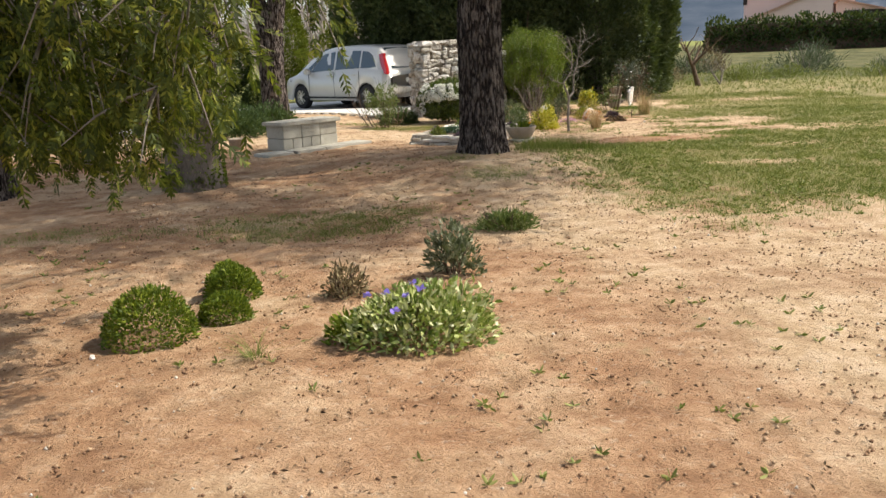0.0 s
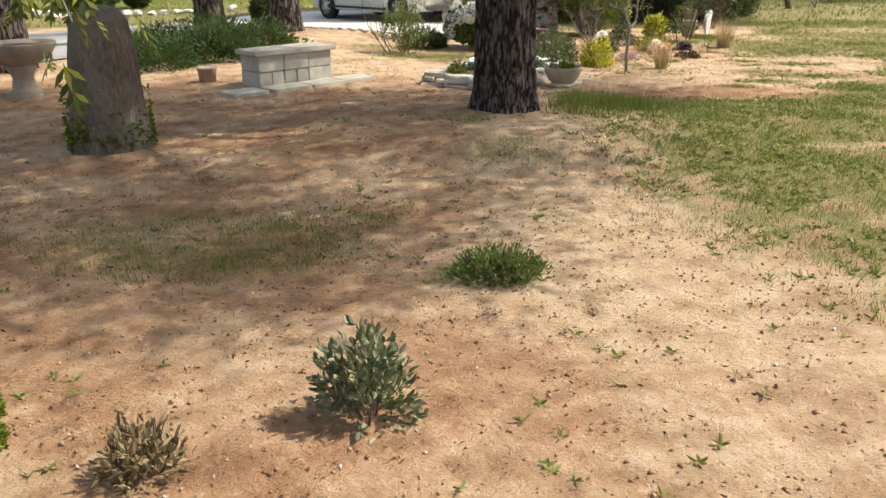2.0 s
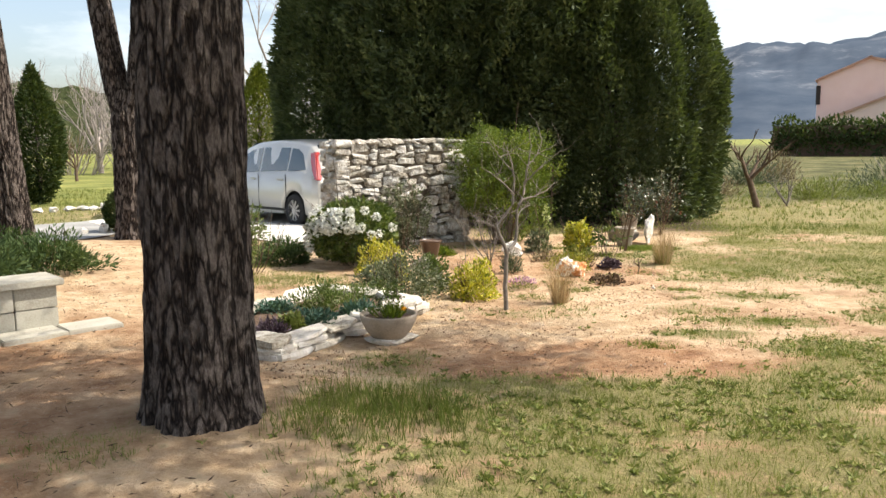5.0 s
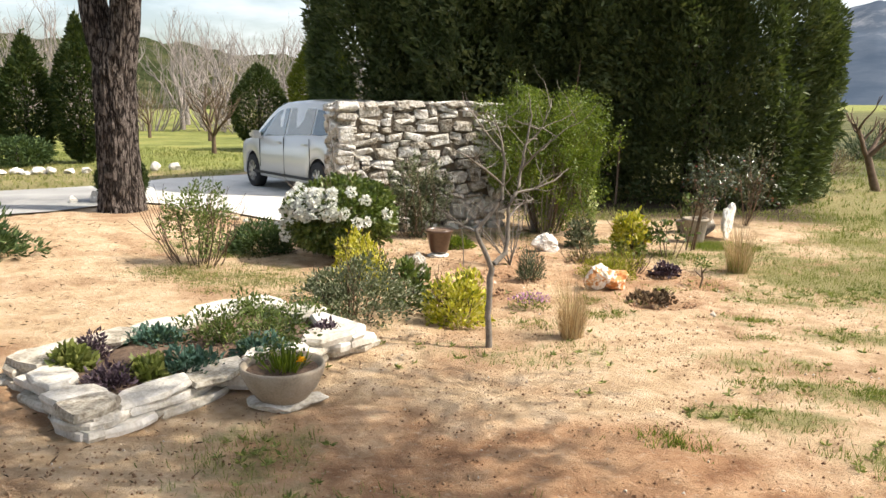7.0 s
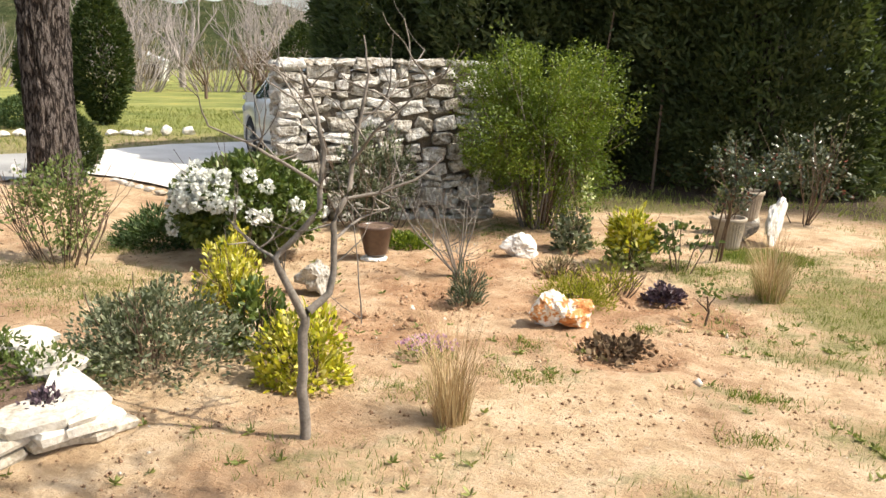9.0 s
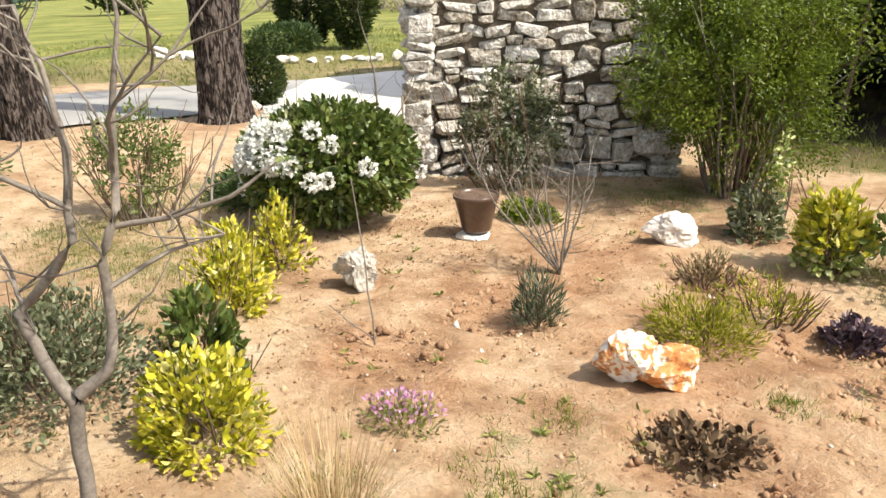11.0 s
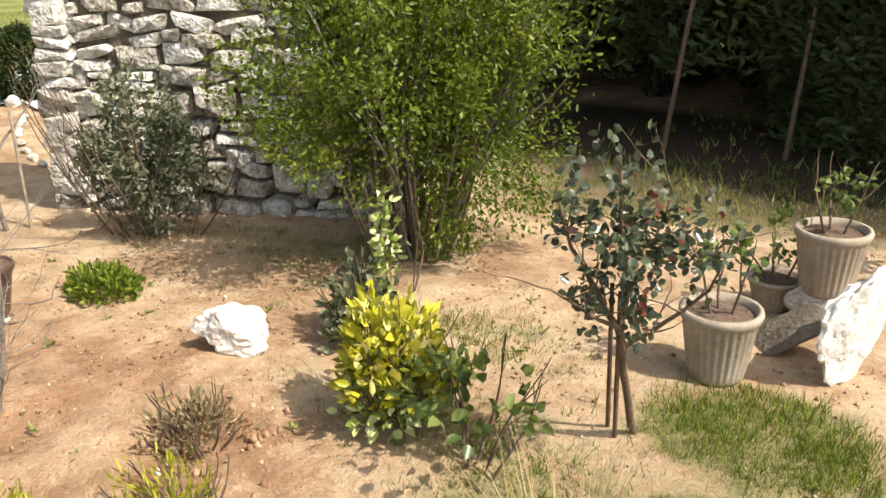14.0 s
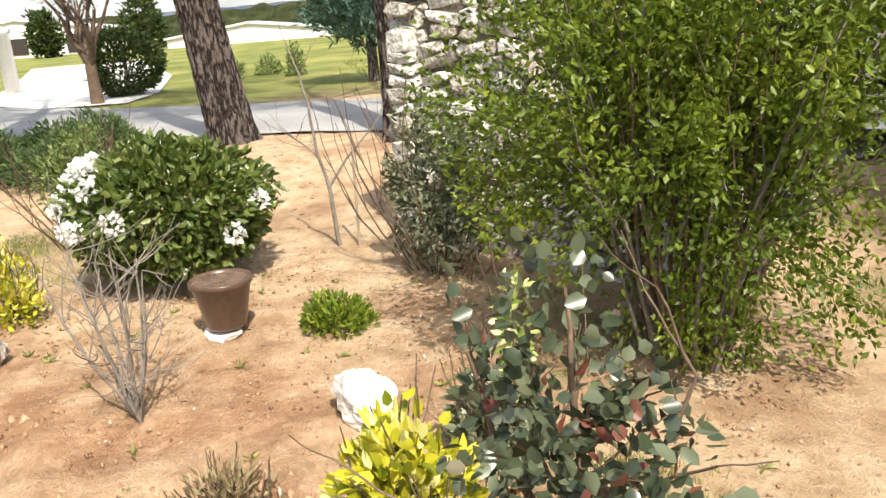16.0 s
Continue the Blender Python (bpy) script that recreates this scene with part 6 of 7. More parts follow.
cluster("heuchera", "dark purple crinkled-leaf plant in dug soil", "plant", 3.55, 16.26, 0.28, 0.25, 0.12, "purple", 420, (0.042, 0.026), 129, shell=0.2, lump=0.25, stems=0, up=.5, jitter=.8)
cluster("heuchera", "withered brown leaves flat on dug soil", "plant", 3.40, 14.95, 0.40, 0.34, 0.07, "litter", 320, (0.045, 0.03), 130, shell=0.2, lump=0.3, stems=0, up=.3, jitter=.9)
cluster("pink_thrift", "small plant with pink flowers on clay", "plant", 2.42, 14.45, 0.34, 0.26, 0.10, "weed", 300, (0.04, 0.010), 131, shell=0.2, stems=0, up=.6)
cluster("pink_flowers", "scattered pink flowers on a small plant", "flower", 2.42, 14.45, 0.32, 0.24, 0.13, "pink_petal", 150, (0.022, 0.018), 132, z0=.06, shell=0.4, stems=0, up=.8)


def tussock(x, y, w, h, label, seed, n=700, mat="straw", green=0.12, lean=0.55):
    """A clump of long arching blades."""
    t = thing("grass_tussock", label, "grass", on_ground(x, y), 0, "dry grass tussocks")
    rng = np.random.default_rng(seed)
    for name, m, k, hk in (("blade_tuft", mat, n, 1.0), ("green_tuft", "grass", int(n * green), 0.55)):
        a = rng.uniform(0, 6.28, k)
        o = np.stack([np.cos(a), np.sin(a)], 1) * (rng.uniform(0, 1, (k, 1)) ** .6) * w * 0.16
        tip = rng.uniform(.1, 1, (k, 1)) ** .7 * lean * w
        L = h * hk * rng.uniform(.5, 1.1, (k, 1))
        dirs = np.stack([np.cos(a), np.sin(a)], 1)
        dirs = unit(np.concatenate([dirs + rng.normal(size=(k, 2)) * .5, np.zeros((k, 1))], 1))[:, :2]
        side = np.stack([-dirs[:, 1], dirs[:, 0], np.zeros(k)], 1) * 0.0022
        rows = []
        for s in (0, .45, .8, 1.0):
            p = np.concatenate([o + dirs * tip * s ** 1.8, L * (s - 0.22 * s ** 3 * (tip / (lean * w)))], 1)
            rows += [p - side * (1.05 - s), p + side * (1.05 - s)]
        V = np.stack(rows, 1).reshape(-1, 3)
        b = np.arange(k)[:, None] * 8
        F = np.concatenate([b + np.array([[0, 1, 3, 2]]), b + np.array([[2, 3, 5, 4]]), b + np.array([[4, 5, 7, 6]])], 0)
        part(name, mesh_of(name, V, F, m), None, t)
    return t


tussock(2.79, 13.74, 0.50, 0.55, "tussock of long straw-coloured dry grass", 141, 300, green=.03, lean=.62)
tussock(4.26, 16.55, 0.64, 0.62, "tussock of long straw-coloured grass with green blades", 142, 330, green=.3, lean=.5)

# rose standard beside the pots
rose = limbs_thing("rose_standard", "small standard rose with dark glossy leaves on a bare stem", "tree", 3.91, 17.54, [
    [(0.000, 0.000, 0.0, 0.014), (-0.061, -0.097, 0.25, 0.013), (-0.108, -0.186, 0.48, 0.013)],
    [(-0.105, -0.179, 0.46, 0.011), (-0.181, -0.221, 0.62, 0.009), (-0.273, -0.238, 0.78, 0.006), (-0.313, -0.238, 0.92, 0.003)],
    [(-0.107, -0.183, 0.47, 0.011), (-0.108, -0.216, 0.66, 0.009), (-0.133, -0.218, 0.86, 0.006), (-0.143, -0.218, 1.05, 0.003)],
    [(-0.099, -0.163, 0.42, 0.008), (0.012, -0.230, 0.54, 0.007), (0.112, -0.286, 0.66, 0.005), (0.157, -0.308, 0.82, 0.003)],
    [(-0.112, -0.194, 0.5, 0.008), (-0.218, -0.313, 0.6, 0.006), (-0.353, -0.388, 0.72, 0.003)],
    [(-0.118, -0.233, 0.6, 0.007), (-0.033, -0.188, 0.74, 0.005), (0.027, -0.148, 0.92, 0.003)]], "brown_twig", 5, 18, (0.75, 0.66), twig_len=0.14, twig_r=0.003)
_r = np.random.default_rng(19)
P1, D1 = crown(_r, 900, (0.19, 0.17, 0.33), 0.1, 0.3, 46, 0.10)
P1 = P1 + np.array([0.05, -0.28, 0.80])
P2, D2 = crown(_r, 130, (0.12, 0.11, 0.16), 0.1, 0.2)
P2 = P2 + np.array([0.28, -0.24, 0.82])
rose_leaves = part("leafage", leaves("leaves", np.concatenate([P1, P2]), np.concatenate([D1, D2]), 0.031, 0.024, "rose", _r, 0.15, 0.2, 0.9), None, rose)
tagged(rose_leaves, kind="stuff")
for i, (dx, dy, tx, ty) in enumerate(((-.09, -.02, .05, -.10), (-.04, -.06, .05, -.10))):
    V, F = [], []
    tube(V, F, [(dx, dy, -.04), (dx + tx, dy + ty, .3), (dx + 2 * tx, dy + 2 * ty, .62)], [.008, .008, .007], 6)
    st = new("stake", mesh_of("stake", V, F, "brown_twig"))
    st.matrix_world = pose(*on_ground(3.91, 17.54))
    tagged(st, "thin dark stake supporting a standard rose", "stake", "rose stakes")
for x, y, s, lift in ((3.96, 18.08, 31, 0), (4.12, 18.80, 33, .15), (3.90, 18.84, 36, -.14)):
    c = cluster("potted_rose", "small rose with sparse green leaves in a concrete pot", "plant", x, y, 0.26, 0.22, 0.62, "pale_green", 75, (.04, .028), s, z0=.34, shell=.2, clumps=9, stems=0, half=False)
    c.location.z += lift
    tips = []
    r2 = random.Random(s)
    for a in (0.4, 2.2, 4.0):
        V, F = [], []
        grow(V, F, r2, (math.cos(a) * .04, math.sin(a) * .04, .26), (math.cos(a) * .4, math.sin(a) * .4, 1), .2, .006, 1, tips, .15, (2, 2), .5, .1, 5)
        part("stem", mesh_of("stem", V, F, "brown_twig"), None, c)
cluster("dark_rose", "old rose bush with dark reddish leaves by the conifers", "shrub", 4.7, 19.6, 0.8, 0.7, 1.0, "rose", 500, (.05, .035), 35, z0=.25, shell=.3, clumps=60, stems=12, half=False, lump=.3)

# ---- plants in the foreground clay ----
for x, y, w, h, s in ((-1.24, 3.62, .50, .28, 151), (-1.0, 4.34, .34, .20, 152), (-1.08, 4.55, .22, .17, 155), (-0.93, 3.92, .29, .15, 153)):
    cluster("cushion_plant", "bright green domed cushion plant on bare clay", "plant", x, y, w, w * .9, h, "moss", int(6500 * w), (0.026, 0.014), s, shell=0.72, lump=0.06, stems=0, up=.35, jitter=.6, group="cushion plants")
cluster("sage", "small silvery dry-leaved sage plant", "plant", -0.30, 4.26, .27, .25, .20, "dry", 420, (.045, .014), 156, shell=.15, lump=.2, stems=8, up=.4, jitter=.7)
cluster("evergreen_shrublet", "small dark silvery-green evergreen shrublet", "plant", 0.34, 4.66, .36, .33, .32, "grey_green", 900, (.045, .018), 157, shell=.25, lump=.18, clumps=50, stems=9, up=.4)
cluster("creeping_herb", "low sprawling grey-green herb on sandy clay", "plant", 0.76, 6.02, .64, .42, .19, "pale_green", 1500, (.05, .013), 158, shell=.2, lump=.3, stems=12, up=.4)
vinca = cluster("periwinkle", "cream and green variegated periwinkle with violet flowers", "plant", 0.17, 3.50, .74, .52, .27, "cream", 2600, (.044, .021), 159, shell=.35, lump=.22, stems=10, up=.4, jitter=.7)
cluster("periwinkle", "plain green periwinkle shoots beside variegated ones", "plant", -0.18, 3.48, .24, .2, .14, "moss", 260, (.045, .022), 160, shell=.25, stems=4, up=.4)
_r = np.random.default_rng(23)
for c in ((-.26, .02, .22), (-.16, -.06, .25), (.02, -.14, .29), (-.05, -.18, .27), (-.10, -.25, .22), (-.02, -.1, .31)):
    a = np.arange(5) * 1.2566
    D = np.stack([np.cos(a), np.sin(a) - .6, a * 0 + .5], 1)
    part("flower", leaves("flower", np.repeat(np.array([c]), 5, 0), D, .034, .026, "violet_petal", _r, .05, 0, .05), None, vinca, "violet periwinkle flower")
tussock(-0.62, 3.30, .3, .12, "small sprawling green grass tuft on clay", 161, 60, "grass", 0, .8)


# ---- the distance ----
def ridge(name, label, points, depth, mat, seed, rough, back=1.0):
    """A long hill: crest heights along a line, falling to the ground in front and behind."""
    V, F = [], []
    n, m = 160, 22
    P = [Vector(p) for p in points]
    for i in range(n):
        k = i / (n - 1) * (len(P) - 1)
        j = min(int(k), len(P) - 2)
        c = P[j].lerp(P[j + 1], k - j)
        ray = Vector((c.x, c.y, 0)).normalized()
        for s in range(m):
            f = s / (m - 1)
            h = c.z * math.sin(min(1, f * 1.15) * math.pi / 2) ** 1.2
            q = Vector((c.x, c.y, 0)) - ray * depth * (1 - f)
            h *= 1 + rough * noise.fractal(Vector((q.x, q.y, seed)) * (3.0 / depth), 0.9, 2.1, 6) * (1 - 0.55 * f)
            V.append((q.x, q.y, max(h, 0) - 1.5 * (1 - f)))
    for i in range(n - 1):
        for s in range(m - 1):
            F.append((i * m + s, (i + 1) * m + s, (i + 1) * m + s + 1, i * m + s + 1))
    ob = new(name, mesh_of(name, V, F, mat, True))
    return tagged(ob, label, "hill", kind="structure")


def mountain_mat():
    m, nt, b = nodes_of("haze_blue_mountain")
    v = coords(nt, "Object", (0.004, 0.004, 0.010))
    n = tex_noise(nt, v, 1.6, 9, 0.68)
    # distance haze is mixed into these rock colours as blue-grey
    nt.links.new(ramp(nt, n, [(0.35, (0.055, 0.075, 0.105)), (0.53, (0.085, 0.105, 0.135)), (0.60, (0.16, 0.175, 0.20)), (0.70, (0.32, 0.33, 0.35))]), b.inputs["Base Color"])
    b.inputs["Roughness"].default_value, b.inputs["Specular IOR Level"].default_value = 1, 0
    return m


def woods_mat():
    m, nt, b = nodes_of("far_wooded_hill")
    n = tex_noise(nt, coords(nt, "Object", (0.16, 0.16, 0.3)), 1.3, 8, 0.7)
    nt.links.new(ramp(nt, n, [(0.32, (0.035, 0.05, 0.022)), (0.52, (0.085, 0.10, 0.045)), (0.7, (0.17, 0.16, 0.085))]), b.inputs["Base Color"])
    b.inputs["Roughness"].default_value, b.inputs["Specular IOR Level"].default_value = 1, 0
    relief(nt, b, n, 1, 6)
    return m


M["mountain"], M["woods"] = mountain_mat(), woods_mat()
ridge("backdrop_mountain", "limestone mountain ridge in the distance, haze put in its blue-grey colour", [(-150, 2150, 30), (150, 2100, 105), (400, 2000, 160), (520, 1950, 186), (600, 1915, 176), (720, 1860, 182), (905, 1790, 213), (1050, 1700, 265), (1300, 1500, 330), (1700, 1100, 350), (2000, 500, 300)], 900, "mountain", 3.0, 0.34)
ridge("backdrop_hill", "low wooded hill beyond the meadow", [(-330, 60, 9), (-260, 120, 13), (-195, 175, 16), (-155, 202, 17), (-130, 220, 16.5), (-105, 232, 14.5), (-80, 245, 11), (-40, 260, 8), (20, 265, 7)], 70, "woods", 5.0, 0.5)
ridge("backdrop_hill_west", "faint hills on the horizon, haze put in their blue colour", [(-900, -520, 14), (-900, -260, 17), (-900, -60, 20), (-880, 120, 16), (-800, 330, 22)], 300, "mountain", 8.0, 0.3)
ridge("backdrop_woods_west", "dark line of woods across the fields", [(-190, -120, 4), (-185, -60, 5), (-185, -10, 4.5), (-180, 20, 5.5), (-170, 60, 7), (-180, 100, 8), (-200, 130, 9)], 16, "woods", 9.0, 0.6)


def bare_tree(x, y, h, seed, label, mat="bare", depth=4, r=None, name="bare_tree", lean=0.0, group="bare trees", blossom=None, split=(2, 3), spread=0.75, stem=0.30):
    t = thing(name, label, "tree", on_ground(x, y, -0.05), 0, group)
    rg = random.Random(seed)
    V, F, tips = [], [], []
    r = r or h * 0.026
    tube(V, F, [(0, 0, 0), (lean * h * .1, 0, h * stem * .5), (lean * h * .2, 0, h * stem)], [r * 1.2, r, r * .9], 7)
    for i in range(4):
        a = i * 1.6 + rg.random()
        grow(V, F, rg, (lean * h * .2, 0, h * (stem - 0.03)), (math.cos(a) * .75, math.sin(a) * .75, 1.0), h * .32, r * .7, depth - 1, tips, .22, split, spread, .10, 5, .6)
    part("branchwork", mesh_of("branches", V, F, mat), None, t)
    if blossom:
        rng = np.random.default_rng(seed)
        c = np.array([tuple(p) for p, d in tips])
        P = np.repeat(c, blossom[1], 0) + rng.normal(size=(len(c) * blossom[1], 3)) * blossom[2]
        part("blossom", leaves("blossom", P, rng.normal(size=P.shape), blossom[3], blossom[3] * .7, blossom[0], rng), None, t)
    return t


bare_tree(-9.4, 31.6, 2.1, 3, "small leafless fruit tree on the meadow", "brown_twig", 4, .07)
bare_tree(-13.5, 39.0, 2.6, 4, "leafless fruit tree on the meadow", "brown_twig", 4, .08)
bare_tree(-17.5, 41.0, 2.2, 9, "leafless fruit tree far on the meadow", "brown_twig", 4, .07)
bare_tree(7.55, 24.0, 1.75, 5, "leaning leafless fruit tree at the edge of the lawn", "brown_twig", 3, .07, lean=-.6, stem=.4)
bare_tree(8.25, 24.3, 1.3, 6, "thin bare shrub beside a fruit tree", "twig", 3, .03, stem=.1)
bare_tree(-12.75, 12.95, 3.0, 7, "blossoming tree with white flowers by the lane", "brown_twig", 4, .12, blossom=("blossom", 26, 0.09, 0.05), name="blossom_tree")
bare_tree(-11.5, 9.6, 2.6, 8, "bare dark tree by the lane", "brown_twig", 4, .09)
rg = random.Random(52)
for i in range(26):
    x = -36 + i * 1.35 + rg.uniform(-1, 1)
    bare_tree(x, 50 + rg.uniform(-3, 8) + 0.15 * abs(x), rg.uniform(5.0, 8.0), 500 + i, "tall leafless grey tree beyond the meadow", "bare", 5, None, spread=.6, stem=.2)
bare_tree(-8.6, 44, 11.5, 530, "very tall leafless poplar beyond the drive", "bare", 6, .11, spread=.55, split=(2, 3))
bare_tree(-5.0, 46, 9.5, 531, "tall leafless tree behind the golden conifer", "bare", 5, .10, spread=.6)
for i in range(13):
    x = -42 + i * 3.4 + rg.uniform(-1, 1)
    cluster("thicket", "grey-brown leafless thicket at the meadow's edge", "shrub", x, 47 + rg.uniform(-2, 3), 4.6, 2.5, rg.uniform(2.4, 4.2), "dry", 500, (.5, .03), 560 + i, shell=.1, lump=.3, stems=34, fan=.9, stem_mat="bare", stem_r=.03, up=.6, group="thickets")
for i in range(9):
    cluster("dry_bush", "dry brown grass and scrub on the bank below the hedge", "shrub", 9.5 + i * 1.9 + rg.uniform(-.6, .6), 30 + rg.uniform(-3, 8) + i * .5, rg.uniform(1.2, 2.6), 1.3, rg.uniform(.4, 1.1), rg.choice(("dry", "lavender")), 900, (.22, .03), 590 + i, shell=.1, lump=.35, stems=8, stem_mat="bare", stem_r=.01, up=.7, group="scrub")


for i in range(9):
    cluster("dry_bush", "low dry scrub at the far edge of the lawn", "shrub", 6.8 + i * 1.1 + rg.uniform(-.5, .5), 25.6 + rg.uniform(-.6, 3.5), rg.uniform(.9, 1.9), 1.0, rg.uniform(.25, .7), rg.choice(("dry", "weed", "lavender")), 700, (.14, .02), 640 + i, shell=.1, lump=.35, stems=6, stem_mat="bare", stem_r=.008, up=.7, group="scrub")


# hedge, house, barns
def hedge(points, w, h, mat, seed, label, n=900, leaf=(.22, .10)):
    rng = np.random.default_rng(seed)
    t = thing("hedge", label, "hedge", on_ground(*points[0]))
    ox, oy = points[0]
    for (x0, y0), (x1, y1) in zip(points, points[1:]):
        L = math.hypot(x1 - x0, y1 - y0)
        k = int(n * L)
        u = rng.uniform(0, 1, k)
        a = rng.uniform(0, math.pi, k)
        rr = (0.75 + .25 * rng.uniform(0, 1, k)) * (1 + .12 * np.sin(u * L * 1.3) + .08 * np.sin(u * L * 3.7))
        px, py = -(y1 - y0) / L, (x1 - x0) / L
        off = np.cos(a) * w / 2 * rr
        z = np.minimum(1, np.sin(a) ** .5 * (.95 + .12 * rng.normal(size=k))) * h * rng.uniform(.1, 1, k) ** .4 * (1 + .06 * np.sin(u * L * 2.1))
        base = np.array([gz(x0, y0) + (gz(x1, y1) - gz(x0, y0)) * q for q in u]) - gz(ox, oy)
        P = np.stack([x0 - ox + (x1 - x0) * u + px * off, y0 - oy + (y1 - y0) * u + py * off, z + base], 1)
        D = np.stack([px * np.cos(a), py * np.cos(a), np.sin(a)], 1)
        part("foliage", leaves("foliage", P, D, leaf[0], leaf[1], mat, rng, .3, 0, .8), None, t)
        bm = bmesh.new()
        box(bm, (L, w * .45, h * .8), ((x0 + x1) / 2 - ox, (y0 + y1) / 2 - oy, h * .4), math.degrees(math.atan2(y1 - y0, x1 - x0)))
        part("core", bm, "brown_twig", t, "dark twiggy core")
    return t


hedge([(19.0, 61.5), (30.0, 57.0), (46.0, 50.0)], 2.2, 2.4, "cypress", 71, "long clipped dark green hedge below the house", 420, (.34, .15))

M["render"] = rough_mat("pink_render", [(0.3, (0.68, 0.50, 0.44)), (0.7, (0.76, 0.59, 0.53))], 0.7, 12, 0.9, 0.2, 0.01)
M["roof_tile"] = rough_mat("clay_roof_tile", [(0.3, (0.36, 0.19, 0.13)), (0.7, (0.55, 0.36, 0.27))], 2, 12, 0.9, 0.4, 0.02)
M["dark_open"] = flat_mat("dark_opening", (0.03, 0.024, 0.02), 0.9)
M["white_wall"] = rough_mat("white_wall", [(0.3, (0.62, 0.61, 0.58)), (0.7, (0.76, 0.75, 0.72))], 0.8, 10, 0.9, 0.1, 0.01)
M["grey_roof"] = rough_mat("pale_roof_sheet", [(0.3, (0.42, 0.43, 0.44)), (0.7, (0.60, 0.61, 0.62))], 1, 10, 0.7, 0.1, 0.01)


def gable(name, label, x, y, turn, w, d, eave, peak, peak_k=0.5, mats=("render", "roof_tile"), z=0.0, openings=(), low_left=None):
    """A house seen to its gable: walls with thickness, roof slabs with an overhang, openings set in."""
    t = thing(name, label, "house", (x, y, z), turn)
    el, er = (low_left if low_left else eave), eave
    pk = (-w / 2 + w * peak_k, peak)
    bm = bmesh.new()
    prof = [(-w / 2, 0), (w / 2, 0), (w / 2, er), pk, (-w / 2, el)]
    a = [bm.verts.new((px, 0, pz)) for px, pz in prof]
    b = [bm.verts.new((px, d, pz)) for px, pz in prof]
    bm.faces.new(a); bm.faces.new(b[::-1])
    for i in range(5):
        k = (i + 1) % 5
        bm.faces.new((a[k], a[i], b[i], b[k]))
    bmesh.ops.recalc_face_normals(bm, faces=bm.faces[:])
    part("wall", bm, mats[0], t)
    for (x0, z0), (x1, z1) in (((-w / 2, el), pk), (pk, (w / 2, er))):
        L = math.hypot(x1 - x0, z1 - z0)
        bm = bmesh.new()
        box(bm, (L + 0.35, d + 0.5, 0.16), (0, 0, 0))
        ang = math.degrees(math.atan2(z1 - z0, x1 - x0))
        bmesh.ops.transform(bm, matrix=pose((x0 + x1) / 2, d / 2, (z0 + z1) / 2 + 0.09, 0, -ang, 0), verts=bm.verts[:])
        part("roof", bm, mats[1], t)
    for ox, oz, ow, oh in openings:
        bm = bmesh.new()
        box(bm, (ow, 0.12, oh), (ox, -0.02, oz))
        part("window", bm, "dark_open", t)
    return t


gable("house", "pink rendered two-storey house with a shallow gable roof", 32.3, 78.0, -22, 9.4, 9, 6.7, 8.1, 0.42, low_left=6.4, openings=((-4.6, 5.2, .35, 1.6),))
gable("annex", "pink lean-to wing with an open dark carport", 29.2, 74.0, -22, 8.2, 4, 4.9, 5.3, 0.93, low_left=2.2)
gable("carport", "low tiled carport roof beside the pink house", 36.6, 73.5, -22, 5.2, 4, 2.9, 4.2, 0.05, low_left=4.0, openings=((0.1, 2.6, 4.2, 1.5),))
gable("barn", "long low white farm building across the fields", -74.5, -6.5, 88, 16, 7, 2.0, 3.2, .5, ("white_wall", "grey_roof"), openings=((-4, 1.0, 1.4, 1.4), (0, 1.0, 1.4, 1.4), (5, 1.0, 2.0, 1.6)))
gable("greenhouse", "long low pale greenhouse across the fields", -64, 13.8, 84, 13, 6, 0.7, 1.5, .5, ("white_wall", "grey_roof"))
gable("shed", "small white shed at the far side of the meadow", -40.5, 65.5, 30, 3.2, 3, 1.6, 2.2, .5, ("white_wall", "grey_roof"), openings=((.4, .8, 1.8, 1.2),))
boulder("field_rock", "pale rock on the lawn across the lane", "rock", -22.9, 10.6, (.6, .45, .35), "white_rock", 91, .3, .2, 0, 3)
post = new("gate_post", mesh_of("gate_post", *lathe([(0.001, 0), (.22, 0), (.22, 1.6), (.27, 1.62), (.27, 1.75), (.001, 1.8)], 4), "white_wall"))
post.matrix_world = pose(*on_ground(-19.2, 9.4), 0, 0, 45)
tagged(post, "square white gate post at the gravel track", "post")
pole = new("utility_pole", mesh_of("utility_pole", *(lambda V, F: (tube(V, F, [(0, 0, -.2), (0, 0, 4), (0, 0, 7.5)], [.14, .12, .09], 8), V, F)[1:])([], []), "twig"))
pole.matrix_world = pose(*on_ground(-11.65, 47))
tagged(pole, "thin wooden utility pole beyond the meadow", "pole")
V, F = [], []
tube(V, F, [(-40 + i * 4.5, 31 + i * .9, 9.6 - 0.16 * (i * (14 - i)) * .1 - i * .12) for i in range(15)], [.012] * 15, 4)
wire = tagged(new("overhead_cable", mesh_of("overhead_cable", V, F, "black_plastic")), "thin black overhead cable above the meadow", "cable")
for i, (x, y, h, w) in enumerate([(-62, 30, 4, 3), (-55, 36, 5, 3.5), (-70, 5, 4, 3), (-48, 42, 4.5, 3.2), (-58, 22, 3.6, 2.6), (-80, -14, 5, 4), (-66, -2, 3.2, 2)]):
    conifer("far_tree", "dark green tree far across the fields", x, y, w / 2, h, .1, 700 + i, 1500, "cypress", .15, (.5, .2), group="far trees", point=.4, lump=.3)
